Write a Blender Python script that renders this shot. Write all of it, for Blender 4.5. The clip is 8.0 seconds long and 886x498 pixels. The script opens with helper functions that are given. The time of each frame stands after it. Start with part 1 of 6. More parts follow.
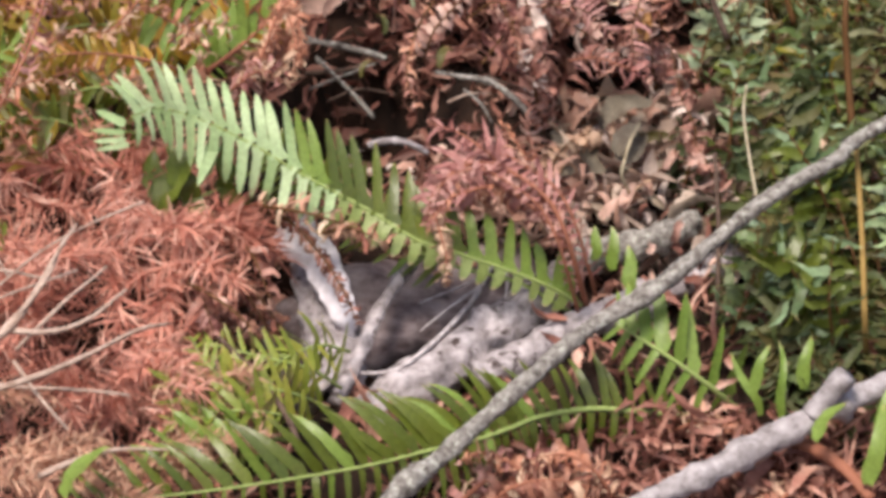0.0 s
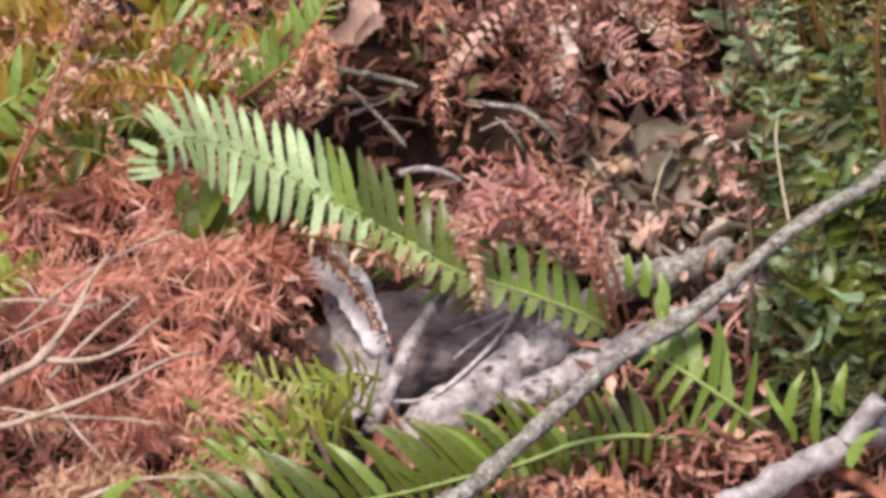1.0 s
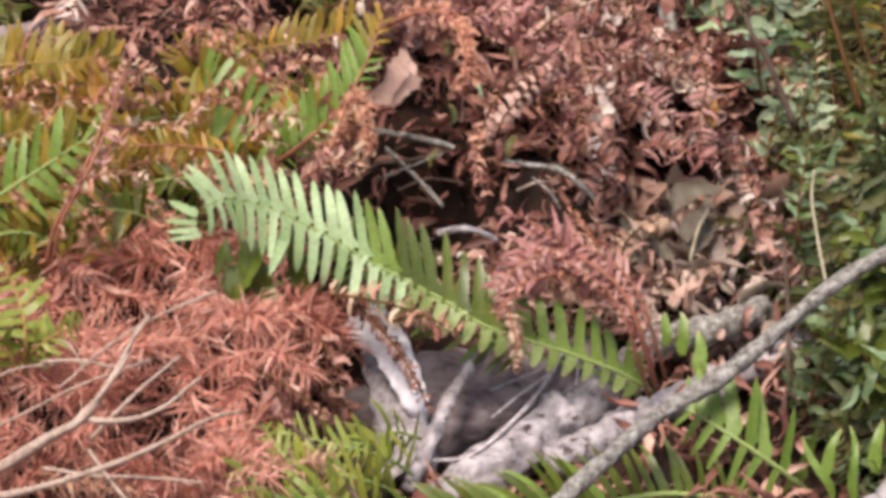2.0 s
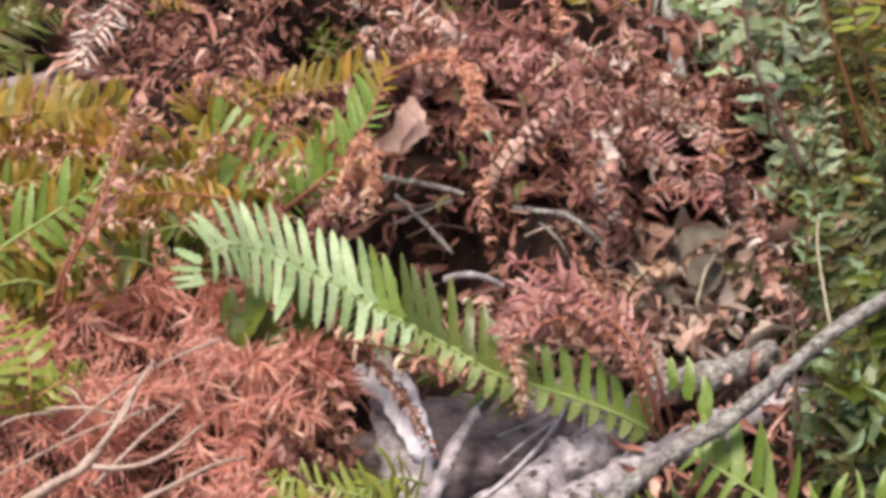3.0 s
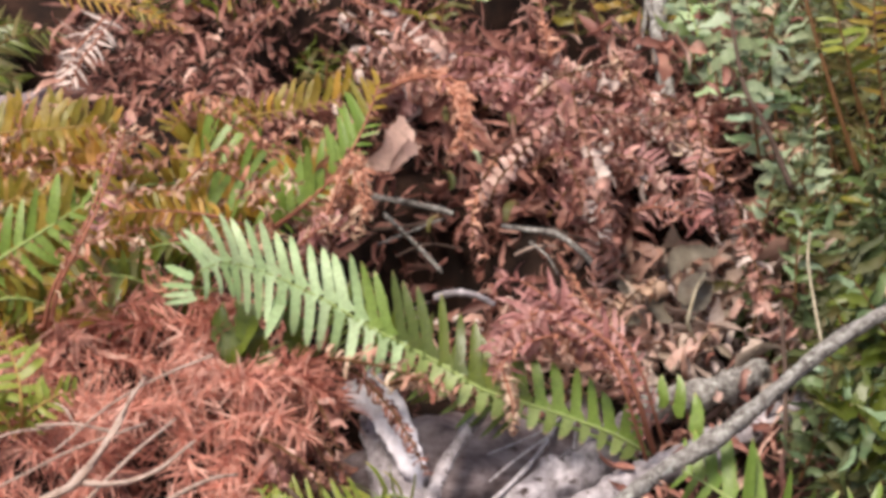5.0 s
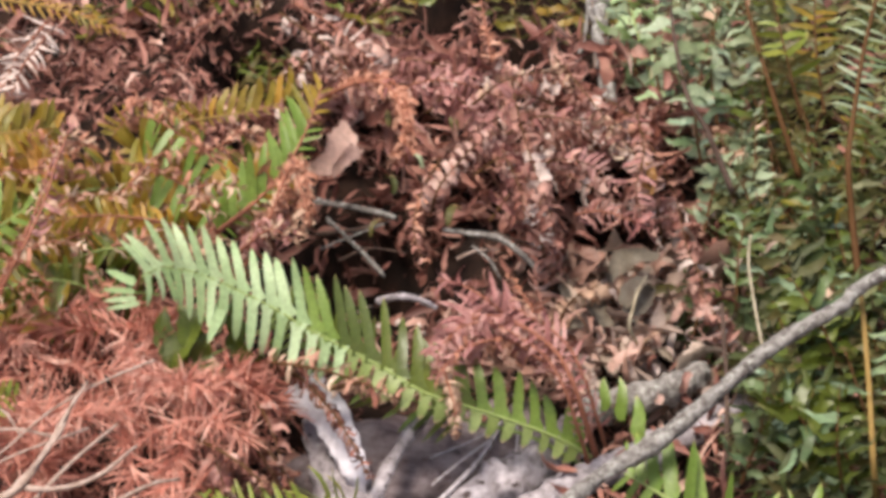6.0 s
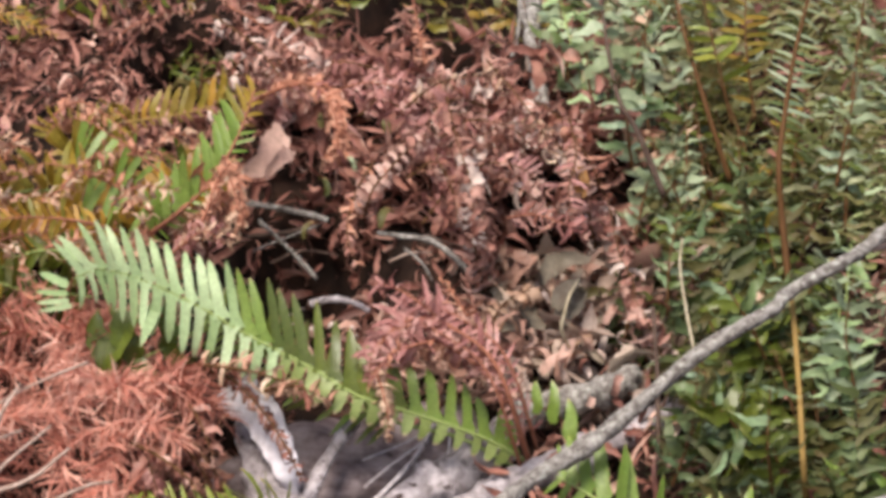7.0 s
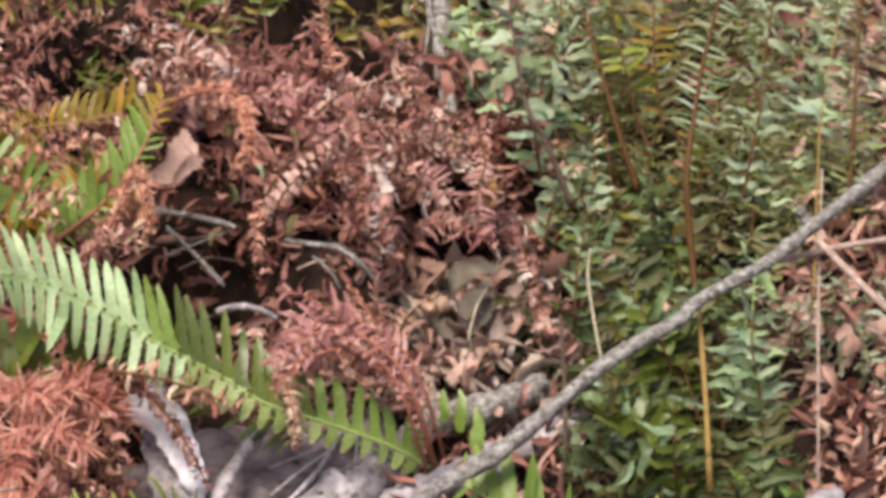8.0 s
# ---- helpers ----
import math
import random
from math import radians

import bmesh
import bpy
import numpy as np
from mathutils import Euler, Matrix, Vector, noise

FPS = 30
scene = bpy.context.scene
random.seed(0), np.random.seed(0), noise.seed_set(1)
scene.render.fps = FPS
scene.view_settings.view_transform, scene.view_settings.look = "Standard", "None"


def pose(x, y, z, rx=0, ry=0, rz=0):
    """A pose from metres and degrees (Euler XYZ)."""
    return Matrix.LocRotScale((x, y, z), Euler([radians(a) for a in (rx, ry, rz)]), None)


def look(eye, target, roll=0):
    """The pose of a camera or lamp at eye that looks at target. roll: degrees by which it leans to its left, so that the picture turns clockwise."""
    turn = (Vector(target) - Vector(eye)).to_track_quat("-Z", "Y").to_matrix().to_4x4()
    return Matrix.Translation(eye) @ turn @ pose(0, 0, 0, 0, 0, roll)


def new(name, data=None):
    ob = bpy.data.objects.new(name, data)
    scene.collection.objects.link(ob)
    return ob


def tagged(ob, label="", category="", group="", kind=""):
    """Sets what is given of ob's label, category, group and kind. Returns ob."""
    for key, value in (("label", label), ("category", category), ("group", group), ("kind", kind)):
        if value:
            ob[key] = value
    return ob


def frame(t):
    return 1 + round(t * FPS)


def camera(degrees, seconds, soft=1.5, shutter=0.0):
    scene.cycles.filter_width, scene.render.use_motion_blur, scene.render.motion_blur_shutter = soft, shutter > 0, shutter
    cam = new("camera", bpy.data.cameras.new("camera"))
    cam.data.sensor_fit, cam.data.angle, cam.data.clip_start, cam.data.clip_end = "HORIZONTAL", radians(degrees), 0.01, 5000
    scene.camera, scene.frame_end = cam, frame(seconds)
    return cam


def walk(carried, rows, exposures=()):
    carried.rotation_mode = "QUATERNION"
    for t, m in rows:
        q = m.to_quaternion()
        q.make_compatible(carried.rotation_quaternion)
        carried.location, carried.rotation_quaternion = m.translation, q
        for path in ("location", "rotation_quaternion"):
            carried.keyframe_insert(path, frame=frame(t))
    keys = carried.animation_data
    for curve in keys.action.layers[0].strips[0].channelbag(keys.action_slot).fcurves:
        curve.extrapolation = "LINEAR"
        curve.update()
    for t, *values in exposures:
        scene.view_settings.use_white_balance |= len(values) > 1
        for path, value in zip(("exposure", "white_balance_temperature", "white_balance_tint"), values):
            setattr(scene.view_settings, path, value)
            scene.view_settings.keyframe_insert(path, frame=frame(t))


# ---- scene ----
cam = camera(18.0, 8.0, soft=4.1)
walk(cam, [
    (0.0, pose(-0.0198, -1.7458, 0.7239, 64.731, -1.525, -1.778)),
    (0.5, pose(-0.0365, -1.7439, 0.7290, 64.892, -1.408, -1.798)),
    (1.0, pose(-0.0189, -1.7474, 0.7183, 65.482, -0.987, -1.266)),
    (1.5, pose(-0.0218, -1.7523, 0.7166, 66.027, -0.791, -1.088)),
    (2.0, pose(-0.0232, -1.7575, 0.7218, 66.724, -0.529, -0.763)),
    (2.2, pose(-0.0160, -1.7584, 0.7179, 67.185, -0.234, -0.457)),
    (3.3, pose(0.0121, -1.7611, 0.7155, 67.927, 0.255, 0.243)),
    (3.5, pose(0.0000, -1.7616, 0.7118, 68.000, 0.000, 0.000)),
    (4.0, pose(-0.0222, -1.7623, 0.7132, 68.067, -0.253, -0.420)),
    (4.2, pose(-0.0174, -1.7616, 0.7105, 68.181, -0.198, -0.296)),
    (5.3, pose(-0.0028, -1.7674, 0.7055, 68.650, 0.002, -0.505)),
    (5.5, pose(-0.0017, -1.7688, 0.7070, 68.644, -0.051, -0.749)),
    (6.0, pose(-0.0008, -1.7681, 0.7072, 68.682, -0.348, -1.408)),
    (6.5, pose(0.0033, -1.7715, 0.7083, 68.716, -0.590, -1.872)),
    (7.0, pose(-0.0062, -1.7713, 0.7124, 68.642, -1.061, -2.786)),
    (7.5, pose(-0.0013, -1.7723, 0.7115, 68.757, -1.534, -3.617)),
    (8.0, pose(-0.0116, -1.7713, 0.7105, 68.917, -2.186, -4.552)),
])

# ---- light: bright overcast with a wide, weak sun ----
world = bpy.data.worlds.new("overcast_sky")
scene.world = world
world.use_nodes = True
wn = world.node_tree.nodes
sky = wn.new("ShaderNodeTexSky")
sky.sky_type, sky.sun_disc = "NISHITA", False
sky.sun_elevation, sky.sun_rotation = radians(64), radians(213)
sky.air_density, sky.dust_density, sky.ozone_density = 1.0, 4.0, 1.0
wn["Background"].inputs["Strength"].default_value = 0.112
world.node_tree.links.new(sky.outputs["Color"], wn["Background"].inputs["Color"])
sun = new("sun", bpy.data.lights.new("sun", "SUN"))
sun.data.energy, sun.data.angle, sun.data.color = 3.4, radians(18), (1.0, 0.895, 0.785)
sun.matrix_world = look((-1.1, -1.7, 4.2), (0, 0, 0))
scene.view_settings.exposure = 0.5

# ---- the bank: x along it, s up its slope, h out of it ----
SLOPE = radians(22)
SC, SS = math.cos(SLOPE), math.sin(SLOPE)
TOWARDS = Vector((0, -0.72, 0.69))      # out of the bank and down to the path
UPWARDS = Vector((0, 0.69, 0.72))       # straight up, nearly, in bank terms
OUT = (0, 0, 1)                         # straight out of the bank


def bank(p):
    """World place of (x, s, h)."""
    return Vector((p[0], p[1] * SC - p[2] * SS, p[1] * SS + p[2] * SC))


# ---- materials ----
def nodes_of(name):
    m = bpy.data.materials.new(name)
    m.use_nodes = True
    return m, m.node_tree.nodes, m.node_tree.links


def ramp_of(nodes, colours, stops=None):
    r = nodes.new("ShaderNodeValToRGB")
    n = len(colours)
    while len(r.color_ramp.elements) < n:
        r.color_ramp.elements.new(0.5)
    for i, c in enumerate(colours):
        e = r.color_ramp.elements[i]
        e.position = stops[i] if stops else i / max(1, n - 1)
        e.color = (*c, 1)
    return r


def leaf_material(name, colours, tip=None, tip_at=0.8, rough=0.45, through_light=0.3, islands=False, stain=(0.12, 0.06, 0.035), stains=0.35, drifts=0.0):
    """Leaf tissue: one tone a leaf, veins and blotches on it, light that shines through."""
    m, n, l = nodes_of(name)
    bsdf, out = n["Principled BSDF"], n["Material Output"]
    if islands:
        rnd = n.new("ShaderNodeNewGeometry").outputs["Random Per Island"]
    else:
        rnd = n.new("ShaderNodeObjectInfo").outputs["Random"]
    base = ramp_of(n, colours)
    tc = n.new("ShaderNodeTexCoord")
    blot = n.new("ShaderNodeTexNoise")
    geo = n.new("ShaderNodeNewGeometry")
    if drifts:  # tone also follows a coarse noise, so neighbouring leaves match
        drift = n.new("ShaderNodeTexNoise")
        drift.inputs["Scale"].default_value, drift.inputs["Detail"].default_value = 34, 2
        l.new(geo.outputs["Position"], drift.inputs["Vector"])
        spread_out = n.new("ShaderNodeMapRange")
        spread_out.inputs["From Min"].default_value, spread_out.inputs["From Max"].default_value = 0.3, 0.7
        l.new(drift.outputs["Fac"], spread_out.inputs["Value"])
        both = n.new("ShaderNodeMixRGB")
        both.inputs["Fac"].default_value = drifts
        l.new(rnd, both.inputs["Color1"])
        l.new(spread_out.outputs["Result"], both.inputs["Color2"])
        l.new(both.outputs["Color"], base.inputs["Fac"])
    else:
        l.new(rnd, base.inputs["Fac"])
    l.new(geo.outputs["Position"], blot.inputs["Vector"])
    blot.inputs["Scale"].default_value, blot.inputs["Detail"].default_value = 95, 4
    bl = ramp_of(n, [(0, 0, 0), (1, 1, 1)], [0.5, 0.72])
    l.new(blot.outputs["Fac"], bl.inputs["Fac"])
    sc = n.new("ShaderNodeMath")
    sc.operation = "MULTIPLY"
    sc.inputs[1].default_value = stains
    l.new(bl.outputs["Color"], sc.inputs[0])
    mix = n.new("ShaderNodeMixRGB")
    l.new(sc.outputs[0], mix.inputs["Fac"])
    l.new(base.outputs["Color"], mix.inputs["Color1"])
    mix.inputs["Color2"].default_value = (*stain, 1)
    last = mix.outputs["Color"]
    fine = n.new("ShaderNodeTexNoise")
    l.new(geo.outputs["Position"], fine.inputs["Vector"])
    fine.inputs["Scale"].default_value, fine.inputs["Detail"].default_value = 420, 3
    hsv = n.new("ShaderNodeHueSaturation")
    vr = n.new("ShaderNodeMapRange")
    vr.inputs["To Min"].default_value, vr.inputs["To Max"].default_value = 0.62, 1.4
    l.new(fine.outputs["Fac"], vr.inputs["Value"])
    l.new(vr.outputs["Result"], hsv.inputs["Value"])
    l.new(last, hsv.inputs["Color"])
    last = hsv.outputs["Color"]
    if tip:
        sep = n.new("ShaderNodeSeparateXYZ")
        l.new(tc.outputs["Generated"], sep.inputs["Vector"])
        tr = n.new("ShaderNodeMapRange")
        tr.inputs["From Min"].default_value, tr.inputs["From Max"].default_value = tip_at, tip_at + 0.15
        l.new(sep.outputs["Y"], tr.inputs["Value"])
        mt = n.new("ShaderNodeMixRGB")
        l.new(tr.outputs["Result"], mt.inputs["Fac"])
        l.new(last, mt.inputs["Color1"])
        mt.inputs["Color2"].default_value = (*tip, 1)
        last = mt.outputs["Color"]
    l.new(last, bsdf.inputs["Base Color"])
    bsdf.inputs["Roughness"].default_value = rough
    bump = n.new("ShaderNodeBump")
    bump.inputs["Strength"].default_value, bump.inputs["Distance"].default_value = 0.35, 0.001
    l.new(fine.outputs["Fac"], bump.inputs["Height"])
    l.new(bump.outputs["Normal"], bsdf.inputs["Normal"])
    tl = n.new("ShaderNodeBsdfTranslucent")
    l.new(last, tl.inputs["Color"])
    ms = n.new("ShaderNodeMixShader")
    ms.inputs["Fac"].default_value = through_light
    l.new(bsdf.outputs["BSDF"], ms.inputs[1])
    l.new(tl.outputs["BSDF"], ms.inputs[2])
    l.new(ms.outputs["Shader"], out.inputs["Surface"])
    return m


def bark_material(name, colours, scale=60, stretch=(1, 1, 1), rough=0.85, stops=None, bump_by=0.6, patch=None, patch_at=0.6, strewn=None, patch_scale=0.8):
    """Bark, weathered wood and soil: grain, patches and relief in world metres."""
    m, n, l = nodes_of(name)
    bsdf = n["Principled BSDF"]
    geo = n.new("ShaderNodeNewGeometry")
    mp = n.new("ShaderNodeMapping")
    mp.inputs["Scale"].default_value = stretch
    l.new(geo.outputs["Position"], mp.inputs["Vector"])
    a = n.new("ShaderNodeTexNoise")
    a.inputs["Scale"].default_value, a.inputs["Detail"].default_value, a.inputs["Roughness"].default_value = scale, 8, 0.65
    l.new(mp.outputs["Vector"], a.inputs["Vector"])
    r = ramp_of(n, colours, stops)
    l.new(a.outputs["Fac"], r.inputs["Fac"])
    last = r.outputs["Color"]
    if patch:
        b = n.new("ShaderNodeTexNoise")
        b.inputs["Scale"].default_value, b.inputs["Detail"].default_value, b.inputs["Roughness"].default_value = scale * patch_scale, 8, 0.72
        l.new(geo.outputs["Position"], b.inputs["Vector"])
        pr = ramp_of(n, [(0, 0, 0), (1, 1, 1)], [patch_at, patch_at + 0.06])
        l.new(b.outputs["Fac"], pr.inputs["Fac"])
        mx = n.new("ShaderNodeMixRGB")
        l.new(pr.outputs["Color"], mx.inputs["Fac"])
        l.new(last, mx.inputs["Color1"])
        mx.inputs["Color2"].default_value = (*patch, 1)
        last = mx.outputs["Color"]
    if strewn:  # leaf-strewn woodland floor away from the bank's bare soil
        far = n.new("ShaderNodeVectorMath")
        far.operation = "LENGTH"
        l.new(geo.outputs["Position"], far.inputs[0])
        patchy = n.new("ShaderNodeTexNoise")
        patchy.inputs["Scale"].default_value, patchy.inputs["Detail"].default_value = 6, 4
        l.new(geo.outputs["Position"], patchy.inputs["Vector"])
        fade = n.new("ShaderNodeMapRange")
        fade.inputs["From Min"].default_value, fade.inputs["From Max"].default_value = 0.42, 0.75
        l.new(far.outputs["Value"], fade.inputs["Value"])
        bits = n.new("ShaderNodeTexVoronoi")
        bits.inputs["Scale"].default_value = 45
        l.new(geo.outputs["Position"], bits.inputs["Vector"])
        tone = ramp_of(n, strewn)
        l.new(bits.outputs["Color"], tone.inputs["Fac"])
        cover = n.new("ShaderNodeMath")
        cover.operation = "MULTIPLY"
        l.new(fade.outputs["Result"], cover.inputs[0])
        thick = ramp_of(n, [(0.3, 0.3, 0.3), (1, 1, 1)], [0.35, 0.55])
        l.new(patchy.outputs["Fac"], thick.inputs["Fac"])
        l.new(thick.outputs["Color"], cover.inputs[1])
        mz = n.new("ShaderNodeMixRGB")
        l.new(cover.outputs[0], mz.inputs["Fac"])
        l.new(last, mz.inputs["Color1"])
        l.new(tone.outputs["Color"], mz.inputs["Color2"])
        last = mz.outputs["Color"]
    l.new(last, bsdf.inputs["Base Color"])
    bsdf.inputs["Roughness"].default_value = rough
    bsdf.inputs["Specular IOR Level"].default_value = 0.12
    bump = n.new("ShaderNodeBump")
    bump.inputs["Strength"].default_value, bump.inputs["Distance"].default_value = bump_by, 0.003
    l.new(a.outputs["Fac"], bump.inputs["Height"])
    l.new(bump.outputs["Normal"], bsdf.inputs["Normal"])
    return m


BROWN_TIP = (0.34, 0.20, 0.11)
LEAF = {
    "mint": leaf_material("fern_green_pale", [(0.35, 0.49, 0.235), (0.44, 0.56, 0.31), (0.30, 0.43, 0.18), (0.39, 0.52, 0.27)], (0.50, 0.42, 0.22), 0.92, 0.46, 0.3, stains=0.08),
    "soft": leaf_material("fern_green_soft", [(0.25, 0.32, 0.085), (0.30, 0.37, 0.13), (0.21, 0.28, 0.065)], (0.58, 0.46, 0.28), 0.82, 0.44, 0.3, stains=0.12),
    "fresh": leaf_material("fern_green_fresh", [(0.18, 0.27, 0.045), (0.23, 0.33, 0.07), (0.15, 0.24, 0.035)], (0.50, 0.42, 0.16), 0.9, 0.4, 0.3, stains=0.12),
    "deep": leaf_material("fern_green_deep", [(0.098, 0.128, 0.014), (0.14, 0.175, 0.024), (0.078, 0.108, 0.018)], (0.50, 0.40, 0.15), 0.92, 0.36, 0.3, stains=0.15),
    "blue": leaf_material("fern_green_bluish", [(0.07, 0.115, 0.035), (0.20, 0.30, 0.15), (0.10, 0.13, 0.025), (0.36, 0.48, 0.32), (0.11, 0.16, 0.04), (0.26, 0.37, 0.21)], (0.45, 0.34, 0.15), 0.9, 0.45, 0.3, stains=0.25),
    "olive": leaf_material("fern_olive_yellowing", [(0.275, 0.208, 0.026), (0.36, 0.238, 0.03), (0.21, 0.192, 0.026), (0.33, 0.205, 0.028)], (0.52, 0.31, 0.16), 0.86, 0.45, 0.35),
    "yellow": leaf_material("fern_yellow_ochre", [(0.50, 0.27, 0.04), (0.42, 0.26, 0.03), (0.54, 0.24, 0.06)], BROWN_TIP, 0.75, 0.5, 0.35),
    "brown": leaf_material("fern_dead_brown", [(0.165, 0.060, 0.044), (0.36, 0.156, 0.118), (0.575, 0.316, 0.254), (0.225, 0.084, 0.063), (0.71, 0.457, 0.38), (0.13, 0.044, 0.032)], None, 0.8, 0.55, 0.2),
    "dark": leaf_material("fern_dead_dark_brown", [(0.133, 0.047, 0.032), (0.265, 0.093, 0.063), (0.490, 0.260, 0.180)], None, 0.8, 0.6, 0.15),
    "russet": leaf_material("fern_dead_russet", [(0.34, 0.135, 0.12), (0.46, 0.22, 0.20), (0.25, 0.09, 0.08), (0.58, 0.34, 0.30), (0.38, 0.16, 0.14)], None, 0.8, 0.55, 0.25),
    "rosy": leaf_material("fern_dead_rosy", [(0.47, 0.22, 0.20), (0.38, 0.155, 0.145), (0.57, 0.32, 0.29), (0.30, 0.11, 0.10), (0.50, 0.25, 0.23)], None, 0.8, 0.55, 0.25, stains=0.2),
    "orange": leaf_material("fern_dead_orange", [(0.56, 0.27, 0.175), (0.48, 0.205, 0.125), (0.64, 0.37, 0.26)], None, 0.8, 0.5, 0.25),
    "tan": leaf_material("fern_dead_tan", [(0.58, 0.40, 0.28), (0.52, 0.31, 0.21), (0.66, 0.51, 0.38)], None, 0.8, 0.55, 0.2),
    "murk": leaf_material("fern_olive_brown", [(0.14, 0.128, 0.03), (0.094, 0.113, 0.025), (0.205, 0.168, 0.06), (0.12, 0.102, 0.03), (0.17, 0.174, 0.045)], BROWN_TIP, 0.85, 0.5, 0.35, stains=0.3),
    "sage": leaf_material("fern_sage_pale", [(0.31, 0.38, 0.22), (0.39, 0.47, 0.31), (0.22, 0.27, 0.13), (0.35, 0.45, 0.32)], (0.50, 0.40, 0.26), 0.88, 0.5, 0.3, stains=0.2),
    "lime": leaf_material("fern_green_lime", [(0.28, 0.325, 0.05), (0.22, 0.28, 0.045), (0.33, 0.33, 0.055), (0.17, 0.23, 0.035)], (0.55, 0.42, 0.16), 0.85, 0.42, 0.35, stains=0.15),
    "stale": leaf_material("leaf_grey_green", [(0.17, 0.14, 0.10), (0.24, 0.205, 0.155), (0.13, 0.105, 0.07)], None, 0.8, 0.7, 0.2, stains=0.5),
    "blush": leaf_material("dry_leaf_pink_tan", [(0.55, 0.34, 0.275), (0.60, 0.405, 0.34), (0.47, 0.27, 0.21)], None, 0.8, 0.6, 0.2, stains=0.5),
    "pale": leaf_material("fern_dead_pale", [(0.66, 0.52, 0.46), (0.72, 0.60, 0.54), (0.58, 0.44, 0.38)], None, 0.8, 0.6, 0.2),
}
THICKET_MURK = leaf_material("fern_thicket_olive", [(0.141, 0.142, 0.027), (0.090, 0.125, 0.024), (0.190, 0.165, 0.044), (0.117, 0.160, 0.031), (0.247, 0.205, 0.089), (0.113, 0.103, 0.025), (0.180, 0.217, 0.058), (0.124, 0.137, 0.030), (0.259, 0.319, 0.138), (0.157, 0.125, 0.030), (0.449, 0.559, 0.325), (0.269, 0.194, 0.089), (0.135, 0.165, 0.040), (0.382, 0.456, 0.196), (0.372, 0.308, 0.177)], None, 0.9, 0.55, 0.3, islands=True, stains=0.25)
THICKET_SAGE = leaf_material("fern_thicket_sage", [(0.30, 0.37, 0.22), (0.14, 0.12, 0.04), (0.42, 0.50, 0.34), (0.22, 0.22, 0.09), (0.36, 0.26, 0.18), (0.48, 0.55, 0.40), (0.13, 0.15, 0.05)], None, 0.9, 0.55, 0.3, islands=True, stains=0.2)
# Darker thicket copy: shade below the branch is put into its colour.
THICKET_DARK = leaf_material("fern_thicket_painted_shade", [(0.05, 0.064, 0.015), (0.08, 0.105, 0.03), (0.105, 0.088, 0.022), (0.066, 0.088, 0.02), (0.17, 0.23, 0.10), (0.14, 0.10, 0.035), (0.07, 0.09, 0.025), (0.11, 0.16, 0.06), (0.19, 0.13, 0.07)], None, 0.9, 0.58, 0.3, islands=True, stains=0.25)
STEM_GREEN = bark_material("rachis_green", [(0.22, 0.30, 0.09), (0.32, 0.38, 0.14)], 200, rough=0.5, bump_by=0.2)
STEM_BROWN = bark_material("rachis_brown", [(0.07, 0.034, 0.014), (0.135, 0.066, 0.026)], 200, rough=0.6, bump_by=0.3)
STEM_RED = bark_material("rachis_russet", [(0.25, 0.09, 0.06), (0.36, 0.16, 0.10)], 220, rough=0.7, bump_by=0.3)
STEM_OCHRE = bark_material("rachis_ochre", [(0.24, 0.15, 0.045), (0.36, 0.24, 0.085)], 150, rough=0.55, bump_by=0.2)
LITTER_MAT = leaf_material("leaf_litter_mixed", [(0.07, 0.026, 0.019), (0.125, 0.046, 0.034), (0.195, 0.074, 0.056), (0.285, 0.118, 0.09), (0.36, 0.16, 0.12), (0.46, 0.242, 0.185), (0.60, 0.38, 0.305), (0.74, 0.54, 0.45)], None, 0.8, 0.6, 0.15, islands=True, drifts=0.5)
PALE_LITTER = leaf_material("leaf_litter_pale", [(0.347, 0.158, 0.117), (0.561, 0.335, 0.261), (0.153, 0.056, 0.041), (0.673, 0.456, 0.369), (0.428, 0.195, 0.144), (0.734, 0.530, 0.432), (0.122, 0.047, 0.032)], None, 0.8, 0.6, 0.15, islands=True)
GREY_LITTER = leaf_material("leaf_litter_greyish", [(0.36, 0.255, 0.20), (0.50, 0.39, 0.325), (0.19, 0.115, 0.085), (0.62, 0.50, 0.43), (0.25, 0.195, 0.14), (0.43, 0.245, 0.185), (0.11, 0.06, 0.045)], None, 0.8, 0.6, 0.15, islands=True)
NEEDLE_MAT = leaf_material("dead_needles_rust", [(0.54, 0.20, 0.145), (0.70, 0.34, 0.265), (0.60, 0.25, 0.18), (0.78, 0.47, 0.38), (0.44, 0.15, 0.10)], None, 0.8, 0.6, 0.25, islands=True, stains=0.15)
NEEDLE_DARK = leaf_material("dead_needles_dark_rust", [(0.36, 0.115, 0.08), (0.48, 0.19, 0.135), (0.28, 0.085, 0.06), (0.55, 0.25, 0.18)], None, 0.8, 0.6, 0.25, islands=True, stains=0.15)
NEEDLE_PINK = leaf_material("dead_needles_pale_rust", [(0.72, 0.38, 0.30), (0.80, 0.50, 0.41), (0.64, 0.29, 0.22), (0.58, 0.25, 0.185)], None, 0.8, 0.6, 0.25, islands=True, stains=0.1)
NEEDLE_TAN = leaf_material("dead_needles_tan", [(0.52, 0.30, 0.20), (0.66, 0.44, 0.32), (0.44, 0.22, 0.145), (0.60, 0.34, 0.25)], None, 0.8, 0.65, 0.2, islands=True, stains=0.15)
